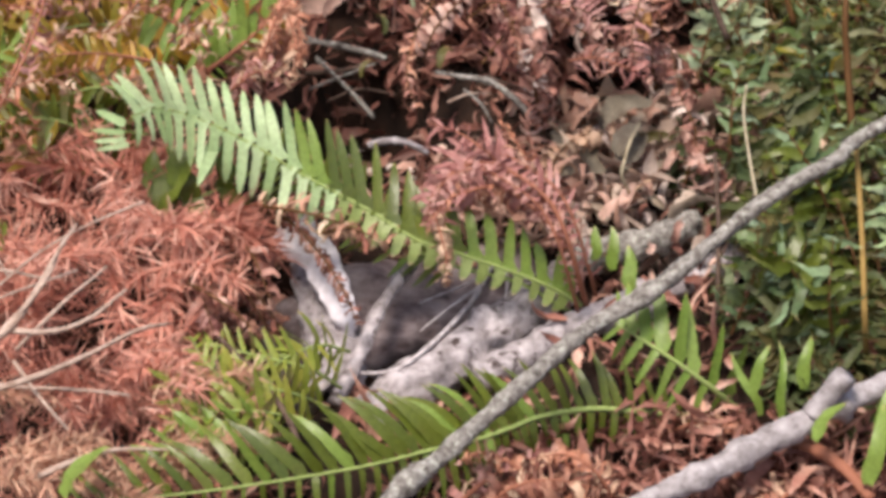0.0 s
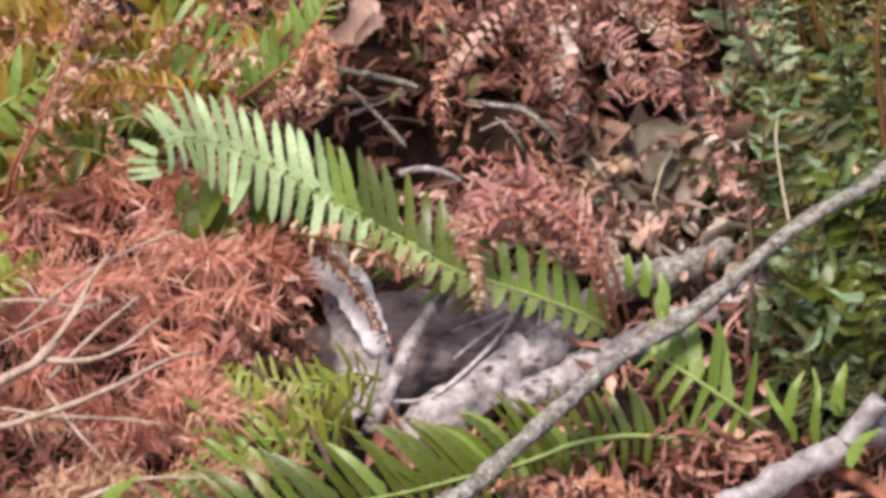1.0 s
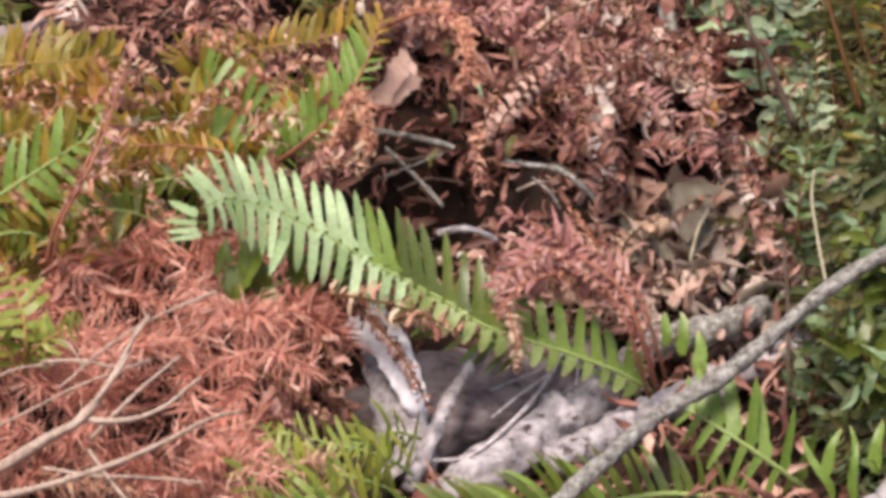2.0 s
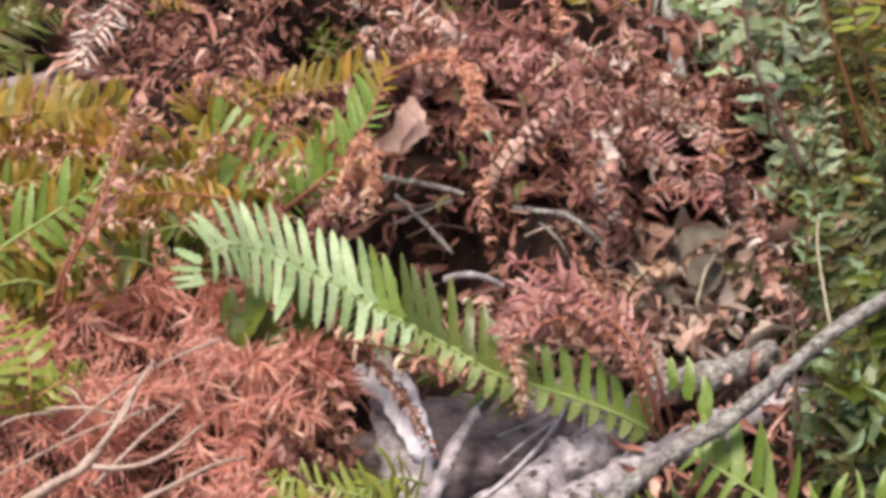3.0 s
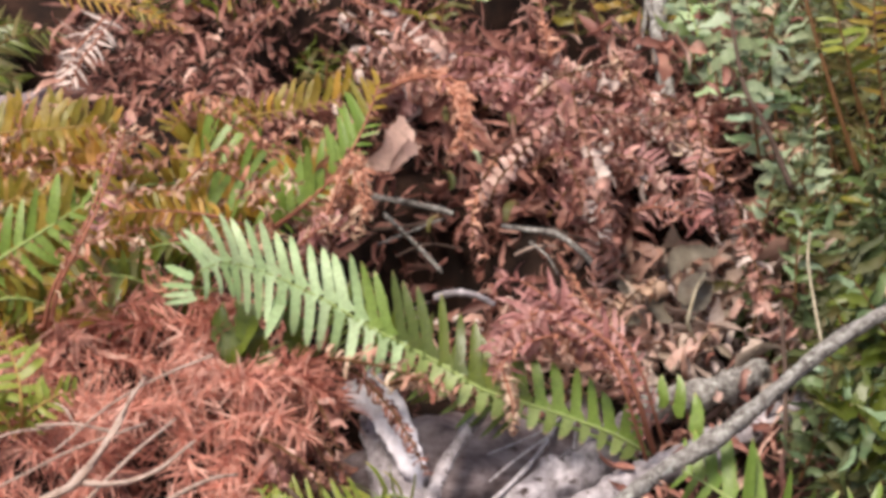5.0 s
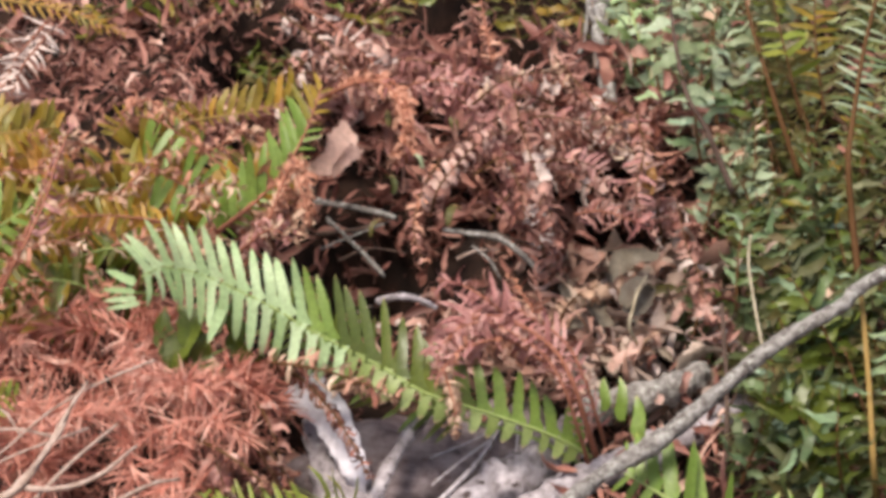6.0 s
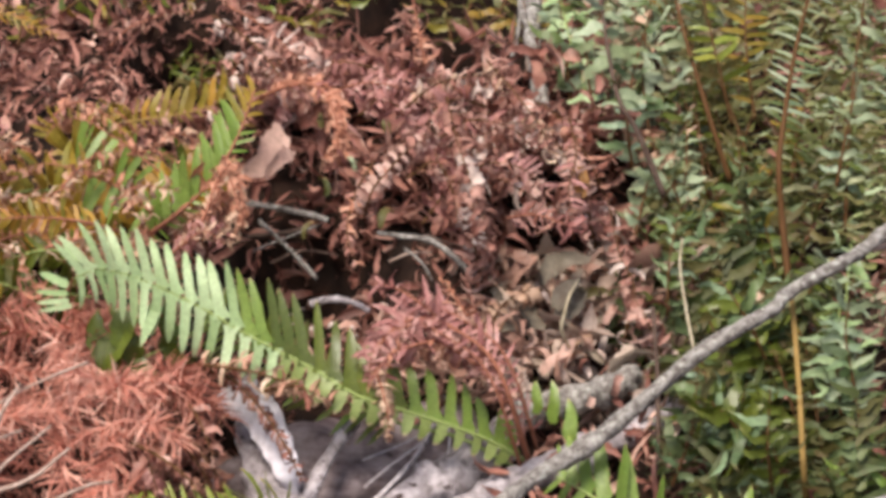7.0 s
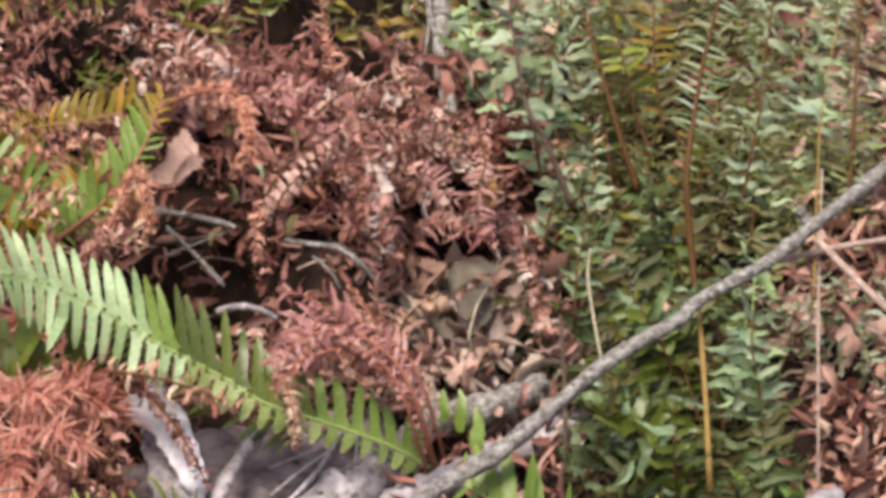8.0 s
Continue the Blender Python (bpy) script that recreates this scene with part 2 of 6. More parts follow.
# Soil near-black: shade in hollows and litter gaps is put into its colour.
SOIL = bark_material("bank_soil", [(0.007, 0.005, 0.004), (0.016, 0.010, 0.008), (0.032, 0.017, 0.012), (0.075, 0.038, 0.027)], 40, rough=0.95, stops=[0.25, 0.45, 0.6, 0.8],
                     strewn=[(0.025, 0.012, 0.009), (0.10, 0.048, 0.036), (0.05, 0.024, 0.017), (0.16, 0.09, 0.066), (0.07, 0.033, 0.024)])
BARK_GREY = bark_material("branch_bark_grey", [(0.06, 0.048, 0.042), (0.20, 0.18, 0.165), (0.34, 0.32, 0.30), (0.46, 0.44, 0.425)], 210, rough=0.85, stops=[0.3, 0.46, 0.58, 0.75], bump_by=1.0, patch=(0.50, 0.50, 0.45), patch_at=0.56)
BARK_PALE = bark_material("birch_bark_pale", [(0.13, 0.11, 0.11), (0.36, 0.32, 0.335), (0.60, 0.545, 0.575)], 110, rough=0.8, stops=[0.3, 0.5, 0.7], patch=(0.07, 0.05, 0.048), patch_at=0.56, patch_scale=0.85, bump_by=1.0)
BARK_SMOOTH = bark_material("branch_bark_smooth", [(0.14, 0.12, 0.12), (0.31, 0.28, 0.29), (0.47, 0.435, 0.455)], 130, rough=0.8, stops=[0.28, 0.48, 0.7], patch=(0.09, 0.065, 0.06), patch_at=0.62, patch_scale=1.6)
WOOD_GREY = bark_material("rotten_wood_grey", [(0.06, 0.042, 0.04), (0.185, 0.14, 0.142), (0.30, 0.245, 0.25), (0.42, 0.355, 0.365)], 75, (0.7, 1.1, 1.5), 0.9, [0.3, 0.44, 0.58, 0.75], 1.0)
TWIG_PALE = bark_material("twig_pale", [(0.26, 0.17, 0.13), (0.52, 0.40, 0.34)], 160, rough=0.75, stops=[0.3, 0.65])
TWIG_STRAW = bark_material("stalk_straw", [(0.28, 0.23, 0.15), (0.47, 0.41, 0.30)], 120, rough=0.7, stops=[0.3, 0.65])
TWIG_GREY = bark_material("twig_bleached", [(0.22, 0.19, 0.19), (0.52, 0.47, 0.49), (0.68, 0.64, 0.66)], 220, rough=0.8, stops=[0.3, 0.5, 0.65])
TWIG_DARK = bark_material("twig_dark", [(0.045, 0.028, 0.022), (0.13, 0.088, 0.07)], 160, rough=0.8, stops=[0.3, 0.65])
WOOD_WHITE = bark_material("stripped_wood_white", [(0.36, 0.33, 0.35), (0.62, 0.58, 0.63), (0.76, 0.72, 0.77)], 90, rough=0.75, stops=[0.25, 0.45, 0.7], patch=(0.10, 0.075, 0.07), patch_at=0.64)
STONE = bark_material("stone_lichened", [(0.16, 0.145, 0.105), (0.30, 0.275, 0.20)], 60, rough=0.9, patch=(0.36, 0.37, 0.28), patch_at=0.55)

# ---- mesh helpers ----
RNG = random.Random(7)


def mesh_of(name, verts, faces, material, smooth=True):
    me = bpy.data.meshes.new(name)
    me.from_pydata([tuple(v) for v in verts], [], faces)
    me.polygons.foreach_set("use_smooth", [smooth] * len(me.polygons))
    me.materials.append(material)
    me.update()
    return me


def catmull(pts, n):
    """n + 1 places along a smooth line through pts."""
    pts = [Vector(p) for p in pts]
    q = [2 * pts[0] - pts[1]] + pts + [2 * pts[-1] - pts[-2]]
    out, k = [], len(pts) - 1
    for i in range(n + 1):
        u = i / n * k
        j = min(int(u), k - 1)
        u -= j
        a, b, c, d = q[j:j + 4]
        out.append(0.5 * (2 * b + (c - a) * u + (2 * a - 5 * b + 4 * c - d) * u * u + (3 * b - a - 3 * c + d) * u ** 3))
    return out


def tube(line, radii, sides=6, rough=0.0, seed=0, grain=60.0):
    """Verts and faces of a round stem along line, its skin uneven by rough, closed at both ends."""
    verts, faces, n = [], [], len(line)
    side = None
    for i, p in enumerate(line):
        t = (line[min(i + 1, n - 1)] - line[max(i - 1, 0)]).normalized()
        if side is None:
            side = t.cross(Vector((0.3, 0.2, 1))).normalized()
        side = (side - t * side.dot(t)).normalized()
        other = t.cross(side)
        for k in range(sides):
            a = 2 * math.pi * k / sides
            d = side * math.cos(a) + other * math.sin(a)
            r = radii[i] * (1 + rough * noise.noise(p * grain + d * 1.7 + Vector((seed, seed, 0))))
            verts.append(p + d * r)
    for i in range(n - 1):
        for k in range(sides):
            a, b = i * sides + k, i * sides + (k + 1) % sides
            faces.append((a, b, b + sides, a + sides))
    for i, flip in ((0, True), (n - 1, False)):
        ring = [i * sides + k for k in range(sides)]
        faces.append(ring[::-1] if flip else ring)
    return verts, faces


def root_of(name, base):
    """An Empty at the foot of a thing."""
    e = new(name)
    e.empty_display_size = 0.02
    e.matrix_basis = Matrix.Translation(base)
    return e


def part(name, me, parent, m=None, label=""):
    """A mesh as one part under a thing or a part, m in its parent's space."""
    ob = new(name, me)
    ob.parent = parent
    if m is not None:
        ob.matrix_basis = m
    return tagged(ob, label) if label else ob


def stick_mesh(name, pts, r0, r1, material, sides=8, steps=24, rough=0.25, base=None, grain=60.0, wobble=0.0, knots=0):
    line = catmull([bank(p) for p in pts], steps)
    seed = RNG.random() * 50
    radii = []
    bumps = [(RNG.uniform(0.05, 0.95), RNG.uniform(0.15, 0.4)) for _ in range(knots)]
    for i in range(len(line)):
        u = i / steps
        r = r0 + (r1 - r0) * u
        for at, by in bumps:
            r *= 1 + by * math.exp(-((u - at) / 0.02) ** 2)
        radii.append(r)
    if wobble:
        line = [p + wobble * noise.noise_vector(p * 18 + Vector((seed, 0, 0))) for p in line]
    base = base if base is not None else line[0]
    verts, faces = tube([p - base for p in line], radii, sides, rough, seed, grain)
    return mesh_of(name, verts, faces, material), base


# ---- fern leaflets ----
def blade(length, width, curl=0.0, fold=0.2, sag=0.0, twist=0.0, ear=0.25, teeth=0.06, seed=0, steps=7, sickle=0.0, blunt=2.4, ripple=0.0, foot=0.55):
    """One leaflet along +Y from its stalk: broad at the foot with an ear, pointed, folded along its rib, curled by an angle along its length."""
    rng = random.Random(seed)
    verts, faces = [], []
    bend = 0.0
    y = z = 0.0
    for i in range(steps + 1):
        u = i / steps
        w = width * (foot + (1 - foot) * min(1, u * (5 if foot < 1 else 9))) * (1 - u ** blunt) ** 0.8
        if i == steps:
            w = width * 0.02
        if i:
            bend = curl * u ** 1.4 + sag * u
            y += length / steps * math.cos(bend)
            z += length / steps * math.sin(bend)
        tw = twist * u + rng.uniform(-0.08, 0.08)
        wave, ruck = ripple * length * math.sin(u * 7 + seed * 9), ripple * length * math.cos(u * 9 + seed * 5) * min(1, u * 3)
        for k in (-1, 0, 1):
            ww = w * (1 + ripple * 3 * math.sin(u * 11 + k * 2 + seed * 7)) * (1 + teeth * (1 if i % 2 else -1) * abs(k))
            if k == 1 and u < 0.16:
                ww *= 1 + ear
            dx, dz = k * ww * math.cos(fold), abs(k) * ww * math.sin(fold)
            verts.append((dx * math.cos(tw) - dz * math.sin(tw) * 0.5 - sickle * length * u * u + wave, y - dz * math.sin(bend), z + dz * math.cos(bend) + dx * math.sin(tw) + ruck * (1 if k else 0.4)))
    for i in range(steps):
        for k in (0, 1):
            a = i * 3 + k
            faces.append((a, a + 1, a + 4, a + 3))
    return verts, faces


SHAPES = {
    "flat": [dict(width=0.085, curl=c, fold=f, ear=0.4, seed=s, sickle=k) for c, f, s, k in ((-0.2, 0.15, 1, 0.03), (-0.45, 0.25, 2, 0.06), (0.1, 0.2, 3, 0.0), (-0.7, 0.1, 4, 0.05))],
    "sickle": [dict(width=0.064, curl=c, fold=f, ear=0.5, seed=s, sickle=k) for c, f, s, k in ((-0.3, 0.15, 1, 0.12), (-0.6, 0.25, 2, 0.18), (-0.1, 0.2, 3, 0.1), (-0.9, 0.1, 4, 0.15))],
    "broad": [dict(blunt=3.2, width=0.085, curl=c, fold=f, ear=0.4, seed=s, sickle=k) for c, f, s, k in ((-0.3, 0.12, 1, 0.10), (-0.5, 0.2, 2, 0.14), (-0.1, 0.15, 3, 0.06), (-0.7, 0.1, 4, 0.12))],
    "wavy": [dict(width=0.115, curl=c, fold=f, twist=t, ear=0.3, seed=s, sickle=k, ripple=0.07, teeth=0.14, steps=9) for c, f, t, s, k in
             ((-0.8, 0.3, 0.8, 1, 0.1), (-1.4, 0.2, -0.7, 2, -0.1), (0.9, 0.3, 0.6, 3, 0.0), (-1.8, 0.4, 1.2, 4, 0.15), (0.3, 0.1, -1.0, 5, 0.0), (-0.4, 0.5, 2.0, 6, 0.1))],
    "pinna": [dict(width=w, blunt=3.4, curl=c, fold=f, ear=0.6, seed=s, sickle=k, teeth=0.05, steps=8) for w, c, f, s, k in
              ((0.09, -0.3, 0.15, 1, 0.05), (0.098, -0.55, 0.22, 2, 0.08), (0.085, -0.1, 0.18, 3, 0.02), (0.095, -0.8, 0.12, 4, 0.06), (0.09, 0.25, 0.2, 5, 0.04))],
    "joined": [dict(width=w, blunt=4.6, curl=c, fold=f, ear=0.3, seed=s, sickle=k, teeth=0.03, steps=10, foot=1.6) for w, c, f, s, k in
               ((0.10, -0.3, 0.12, 1, 0.06), (0.108, -0.5, 0.18, 2, 0.10), (0.095, -0.1, 0.15, 3, 0.04), (0.104, -0.7, 0.1, 4, 0.08), (0.10, 0.2, 0.15, 5, 0.06))],
    "stout": [dict(width=w, blunt=4.2, curl=c, fold=f, ear=0.3, seed=s, sickle=k, teeth=0.04, steps=8, ripple=0.02) for w, c, f, s, k in
              ((0.115, -0.4, 0.2, 1, 0.08), (0.13, -0.8, 0.25, 2, 0.14), (0.11, -0.2, 0.2, 3, 0.06), (0.125, -1.1, 0.2, 4, 0.12), (0.12, 0.3, 0.25, 5, 0.07))],
    "slender": [dict(width=w, blunt=2.6, curl=c, fold=f, ear=0.6, seed=s, sickle=k, teeth=0.05, steps=8) for w, c, f, s, k in
                ((0.066, -0.4, 0.15, 1, 0.12), (0.074, -0.7, 0.22, 2, 0.17), (0.062, -0.2, 0.18, 3, 0.09), (0.07, -1.0, 0.12, 4, 0.14))],
    "crumple": [dict(width=w, curl=c, fold=f, twist=t, ear=0.2, teeth=0.12, seed=s, steps=8, blunt=3.0, ripple=0.06, sickle=k) for w, c, f, t, s, k in
                ((0.125, -2.2, 0.5, 0.5, 1, 0.1), (0.15, -1.5, 0.7, -0.7, 2, -0.1), (0.105, -3.0, 0.4, 0.9, 3, 0.0), (0.14, 1.6, 0.6, -0.4, 4, 0.1), (0.095, -1.0, 0.9, 1.4, 5, 0.0))],
    "lobe": [dict(width=0.2, curl=c, fold=f, twist=t, ear=0.3, seed=s, sickle=k, ripple=0.05, teeth=0.1, steps=9, blunt=3.2) for c, f, t, s, k in
             ((-0.8, 0.3, 0.5, 1, 0.1), (-1.4, 0.2, -0.5, 2, -0.1), (0.6, 0.3, 0.4, 3, 0.0), (-1.8, 0.4, 0.8, 4, 0.15))],
    "curled": [dict(width=w, curl=c, fold=f, twist=t, teeth=0.2, seed=s, steps=8) for w, c, f, t, s in
               ((0.2, -3.6, 0.6, 0.8, 1), (0.15, -2.4, 0.9, -0.9, 2), (0.24, -4.6, 0.4, 0.5, 3), (0.12, -1.6, 1.0, 1.6, 4), (0.18, 2.6, 0.7, -1.2, 5), (0.22, -3.0, 0.35, -0.4, 6), (0.14, -0.9, 0.6, 2.4, 7))],
    "knuckle": [dict(width=0.19, curl=c, fold=f, twist=t, teeth=0.06, seed=s, steps=8, blunt=6) for c, f, t, s in
                ((-2.2, 0.25, 0.1, 1), (-2.6, 0.3, -0.1, 2), (-1.9, 0.2, 0.05, 3))],
    "strap": [dict(width=0.10, curl=c, fold=f, twist=t, teeth=0.15, seed=s, sickle=0.08) for c, f, t, s in ((-0.5, 0.4, 0.3, 1), (-1.1, 0.5, -0.4, 2), (-0.8, 0.3, 0.7, 3), (0.4, 0.5, -0.3, 4), (-1.6, 0.6, 0.2, 5))],
    "hook": [dict(width=w, curl=c, fold=f, twist=t, teeth=0.2, seed=s, steps=9, ripple=0.03) for w, c, f, t, s in
             ((0.10, -3.4, 0.7, 0.6, 1), (0.08, -2.6, 0.9, -0.8, 2), (0.13, -4.2, 0.5, 0.4, 3), (0.09, -3.0, 0.8, 1.3, 4), (0.11, 2.8, 0.7, -0.6, 5), (0.14, -2.2, 0.4, -0.3, 6))],
    "thread": [dict(width=0.085, curl=c, fold=f, twist=t, teeth=0.2, seed=s) for c, f, t, s in
               ((-1.2, 0.9, 0.8, 1), (-2.0, 1.0, -0.9, 2), (-0.6, 0.8, 1.5, 3), (0.8, 0.9, 0.5, 4))],
}
LEAFLETS = {}


def leaflet(shape, tone):
    """A leaflet mesh, one metre long, of that shape and tone; alike leaflets share it."""
    k = RNG.randrange(len(SHAPES[shape]))
    if (shape, tone, k) not in LEAFLETS:
        v, f = blade(1.0, **SHAPES[shape][k])
        LEAFLETS[shape, tone, k] = mesh_of("leaflet", v, f, LEAF[tone])
    return LEAFLETS[shape, tone, k]


def frond(fern, pts, n, size, tone, shape="flat", face=TOWARDS, face_tip=None, lean=16, lift=0, stem=STEM_GREEN, r=0.0016, sides=(1, 1),
          bare=0.08, full=0.35, end=0.06, jitter=0.12, label="", mixed=None, fall=0.0, swell=0.2, lost=0.0):
    """A frond under its fern, from foot to tip: the rachis, and leaflets in two rows. face: which way the blade looks; lean: how far the leaflets
    point on towards the tip; lift: degrees out of the blade; fall: how far they hang; full: where along it the leaflets begin to shorten; lost: share broken off."""
    base = fern.matrix_basis.translation
    steps = 30
    line = [p - base for p in catmull([bank(p) for p in pts], steps)]
    verts, faces = tube(line, [r * (1 - 0.75 * i / steps) for i in range(steps + 1)], 6, 0.1, RNG.random() * 9)
    rachis = part("frond", mesh_of("rachis", verts, faces, stem), fern, None, label)
    f0, f1 = bank(face), bank(face_tip or face)
    down = Vector((0, 0, -1))
    for i in range(n):
        u = bare + (1 - bare) * (i + 0.5) / n
        x = u * steps
        j = min(int(x), steps - 1)
        at = line[j].lerp(line[j + 1], x - j)
        t = (line[j + 1] - line[j]).normalized()
        nrm = f0.lerp(f1, u)
        nrm = (nrm - t * nrm.dot(t)).normalized()
        grow = (1 - swell) + swell * min(1, u / 0.3)
        long = size * grow * (1 if u < full else max(end, 1 - (1 - end) * ((u - full) / (1 - full)) ** 1.5))
        for s in (-1, 1):
            amount = sides[0] if s < 0 else sides[1]
            if not amount or RNG.random() < lost:
                continue
            a = radians((lean if isinstance(lean, (int, float)) else lean[0 if s < 0 else 1]) + RNG.gauss(0, 40 * jitter))
            d = t.cross(nrm) * (s * math.cos(a)) + t * math.sin(a)
            e = radians(lift + RNG.gauss(0, 60 * jitter))
            d = (d * math.cos(e) + nrm * math.sin(e))
            if fall:
                d = d + down * fall * RNG.uniform(0.5, 1.3)
            d.normalize()
            w = (nrm + Vector([RNG.gauss(0, jitter * 1.5) for _ in range(3)]))
            w = (w - d * w.dot(d)).normalized()
            xx = d.cross(w)
            k = long * amount * RNG.uniform(1 - jitter, 1 + jitter * 0.6)
            use = mixed[0] if mixed and RNG.random() < mixed[1] else tone
            shp = shape
            if use in ("brown", "orange", "dark", "russet", "tan") and shape in ("flat", "sickle", "wavy", "broad"):
                shp = "curled"
                k *= 0.72
            m = Matrix((xx * s, d, w)).transposed().to_4x4()
            part("leaflet", leaflet(shp, use), rachis, Matrix.Translation(at) @ m @ Matrix.Diagonal((k, k, k, 1)))
    return rachis


def along(profile, u):
    """Values of a profile [(u, a, b), ...] at u."""
    lo = profile[0]
    for hi in profile[1:]:
        if u <= hi[0]:
            k = max(0.0, (u - lo[0]) / (hi[0] - lo[0]))
            return tuple(a + (b - a) * k for a, b in zip(lo[1:], hi[1:]))
        lo = hi
    return profile[-1][1:]


def plume(fern, pts, n, right, left, tones, shape="pinna", face=TOWARDS, face_tip=None, stem=STEM_GREEN, r=0.0016, bare=0.03, jitter=0.07, lift=0.0,
          label="", mixed=None, lost=0.0, slim=1.0, breadth=0.0, tones_left=None):
    """A sound frond under its fern, from foot to tip. right and left, as one looks from foot to tip: profiles (share of the way, leaflet length, degrees by
    which it points on towards the tip), or None. tones: one tone, or (share of the way to which it holds, tone) in order, and
    tones_left those of the other row. breadth: how broad the leaflets are, where that does not follow their length."""
    base = fern.matrix_basis.translation
    steps = 36
    line = [p - base for p in catmull([bank(p) for p in pts], steps)]
    verts, faces = tube(line, [r * (1 - 0.7 * i / steps) for i in range(steps + 1)], 6, 0.1, RNG.random() * 9)
    rachis = part("frond", mesh_of("rachis", verts, faces, stem), fern, None, label)
    f0, f1 = bank(face), bank(face_tip or face)
    for i in range(n):
        for s, profile in ((1, right), (-1, left)):
            if not profile or RNG.random() < lost:
                continue
            u = bare + (1 - bare) * (i + (0.5 if s > 0 else 0.85)) / (n + 0.4)
            x = min(u, 0.999) * steps
            j = min(int(x), steps - 1)
            at = line[j].lerp(line[j + 1], x - j)
            t = (line[j + 1] - line[j]).normalized()
            nrm = f0.lerp(f1, u)
            nrm = (nrm - t * nrm.dot(t)).normalized()
            long, lean = along(profile, u)
            a, e = radians(lean + RNG.gauss(0, 60 * jitter)), radians(lift + RNG.gauss(0, 110 * jitter))
            d = t.cross(nrm) * (s * math.cos(a)) + t * math.sin(a)
            d = (d * math.cos(e) + nrm * math.sin(e)).normalized()
            w = nrm + Vector([RNG.gauss(0, jitter * 2.2) for _ in range(3)])
            w = (w - d * w.dot(d)).normalized()
            k = long * RNG.uniform(1 - jitter, 1 + jitter)
            use = row = tones_left if tones_left and s < 0 else tones
            if not isinstance(row, str):
                v = u + RNG.gauss(0, 0.03)
                use = next((tone for top, tone in row if v <= top), row[-1][1])
            if mixed and RNG.random() < mixed[1]:
                use = mixed[0]
            shp = shape
            broad = breadth * (1 - 0.4 * u * u) / 0.2 if breadth else k * slim
            if use in ("brown", "orange", "dark", "russet", "tan") and shape not in ("hook", "curled", "crumple", "knuckle"):
                shp, k = "crumple", k * 0.7
            m = Matrix((d.cross(w) * s, d, w)).transposed().to_4x4()
            part("leaflet", leaflet(shp, use), rachis, Matrix.Translation(at) @ m @ Matrix.Diagonal((broad * RNG.uniform(0.9, 1.12), k, k, 1)))
    return rachis


def fern_root(name, foot, label, group=""):
    return tagged(root_of(name, bank(foot)), label, "fern", group)

# ---- the bank itself ----
HOLLOWS = [  # place along and up the bank, half widths, depth
    (-0.058, -0.167, 0.026, 0.04, 0.08),
    (0.134, 0.237, 0.035, 0.035, 0.07),
    (0.112, 0.284, 0.05, 0.045, 0.08),
    (-0.080, 0.227, 0.035, 0.035, 0.07),
    (0.159, 0.033, 0.028, 0.03, 0.09),
    (0.042, -0.182, 0.055, 0.06, 0.06),
    (0.000, 0.006, 0.045, 0.07, 0.11),
    (0.161, 0.023, 0.035, 0.025, 0.08),
    (-0.041, -0.180, 0.02, 0.06, 0.09),
    (-0.316, 0.203, 0.04, 0.04, 0.06),
    (-0.072, 0.222, 0.035, 0.05, 0.10),
    (0.104, 0.272, 0.08, 0.045, 0.11),
    (-0.315, 0.197, 0.03, 0.03, 0.05),
    (-0.164, -0.235, 0.05, 0.03, 0.03),
    (0.047, 0.140, 0.03, 0.03, 0.04),
    (0.093, 0.080, 0.018, 0.03, 0.07),
]
MOUNDS = [
    (0.147, 0.116, 0.08, 0.08, 0.055),
    (-0.215, -0.106, 0.12, 0.08, 0.03),
    (-0.173, 0.104, 0.10, 0.08, 0.03),
    (0.262, 0.234, 0.10, 0.08, 0.02),
]


def ground_at(x, s):
    """Height of the soil out of the bank's plane."""
    near = max(0.0, 1 - max(0.0, abs(x) - 0.8) - max(0.0, abs(s) - 0.9))
    p = Vector((x, s, 0))
    h = 0.014 * noise.noise(p * 5) + 0.008 * noise.noise(p * 14) + 0.004 * noise.noise(p * 40) * near
    h += 0.12 * noise.noise(p * 0.35) * min(1, max(0, (abs(x) + abs(s) - 1.2) * 0.4))
    for cx, cs, wx, ws, d in HOLLOWS:
        h -= d * math.exp(-((x - cx) / wx) ** 2 - ((s - cs) / ws) ** 2)
    for cx, cs, wx, ws, d in MOUNDS:
        h += d * math.exp(-((x - cx) / wx) ** 2 - ((s - cs) / ws) ** 2)
    return h


def terrain(x, s):
    """The sheet: level path below, the bank, level woodland floor above it, out to the horizon."""
    h = ground_at(x, s)
    if s > 3:
        return Vector((x, 3 * SC + s - 3, 3 * SS + h + 0.25 * (1 - math.exp(-(s - 3) / 2))))
    if s < -1.9:
        return Vector((x, -1.9 * SC + s + 1.9, -1.9 * SS + h))
    return bank((x, s, h))


def spread(lo, hi, fine, far):
    """Steps that are fine between lo and hi and widen out to far."""
    mid = list(np.arange(lo, hi, fine))
    out, step, v = [], fine, hi
    while v < far:
        out.append(v)
        step *= 1.22
        v += step
    out.append(far)
    back, step, v = [], fine, lo - fine
    while v > -far:
        back.append(v)
        step *= 1.22
        v -= step
    back.append(-far)
    return back[::-1] + mid + out


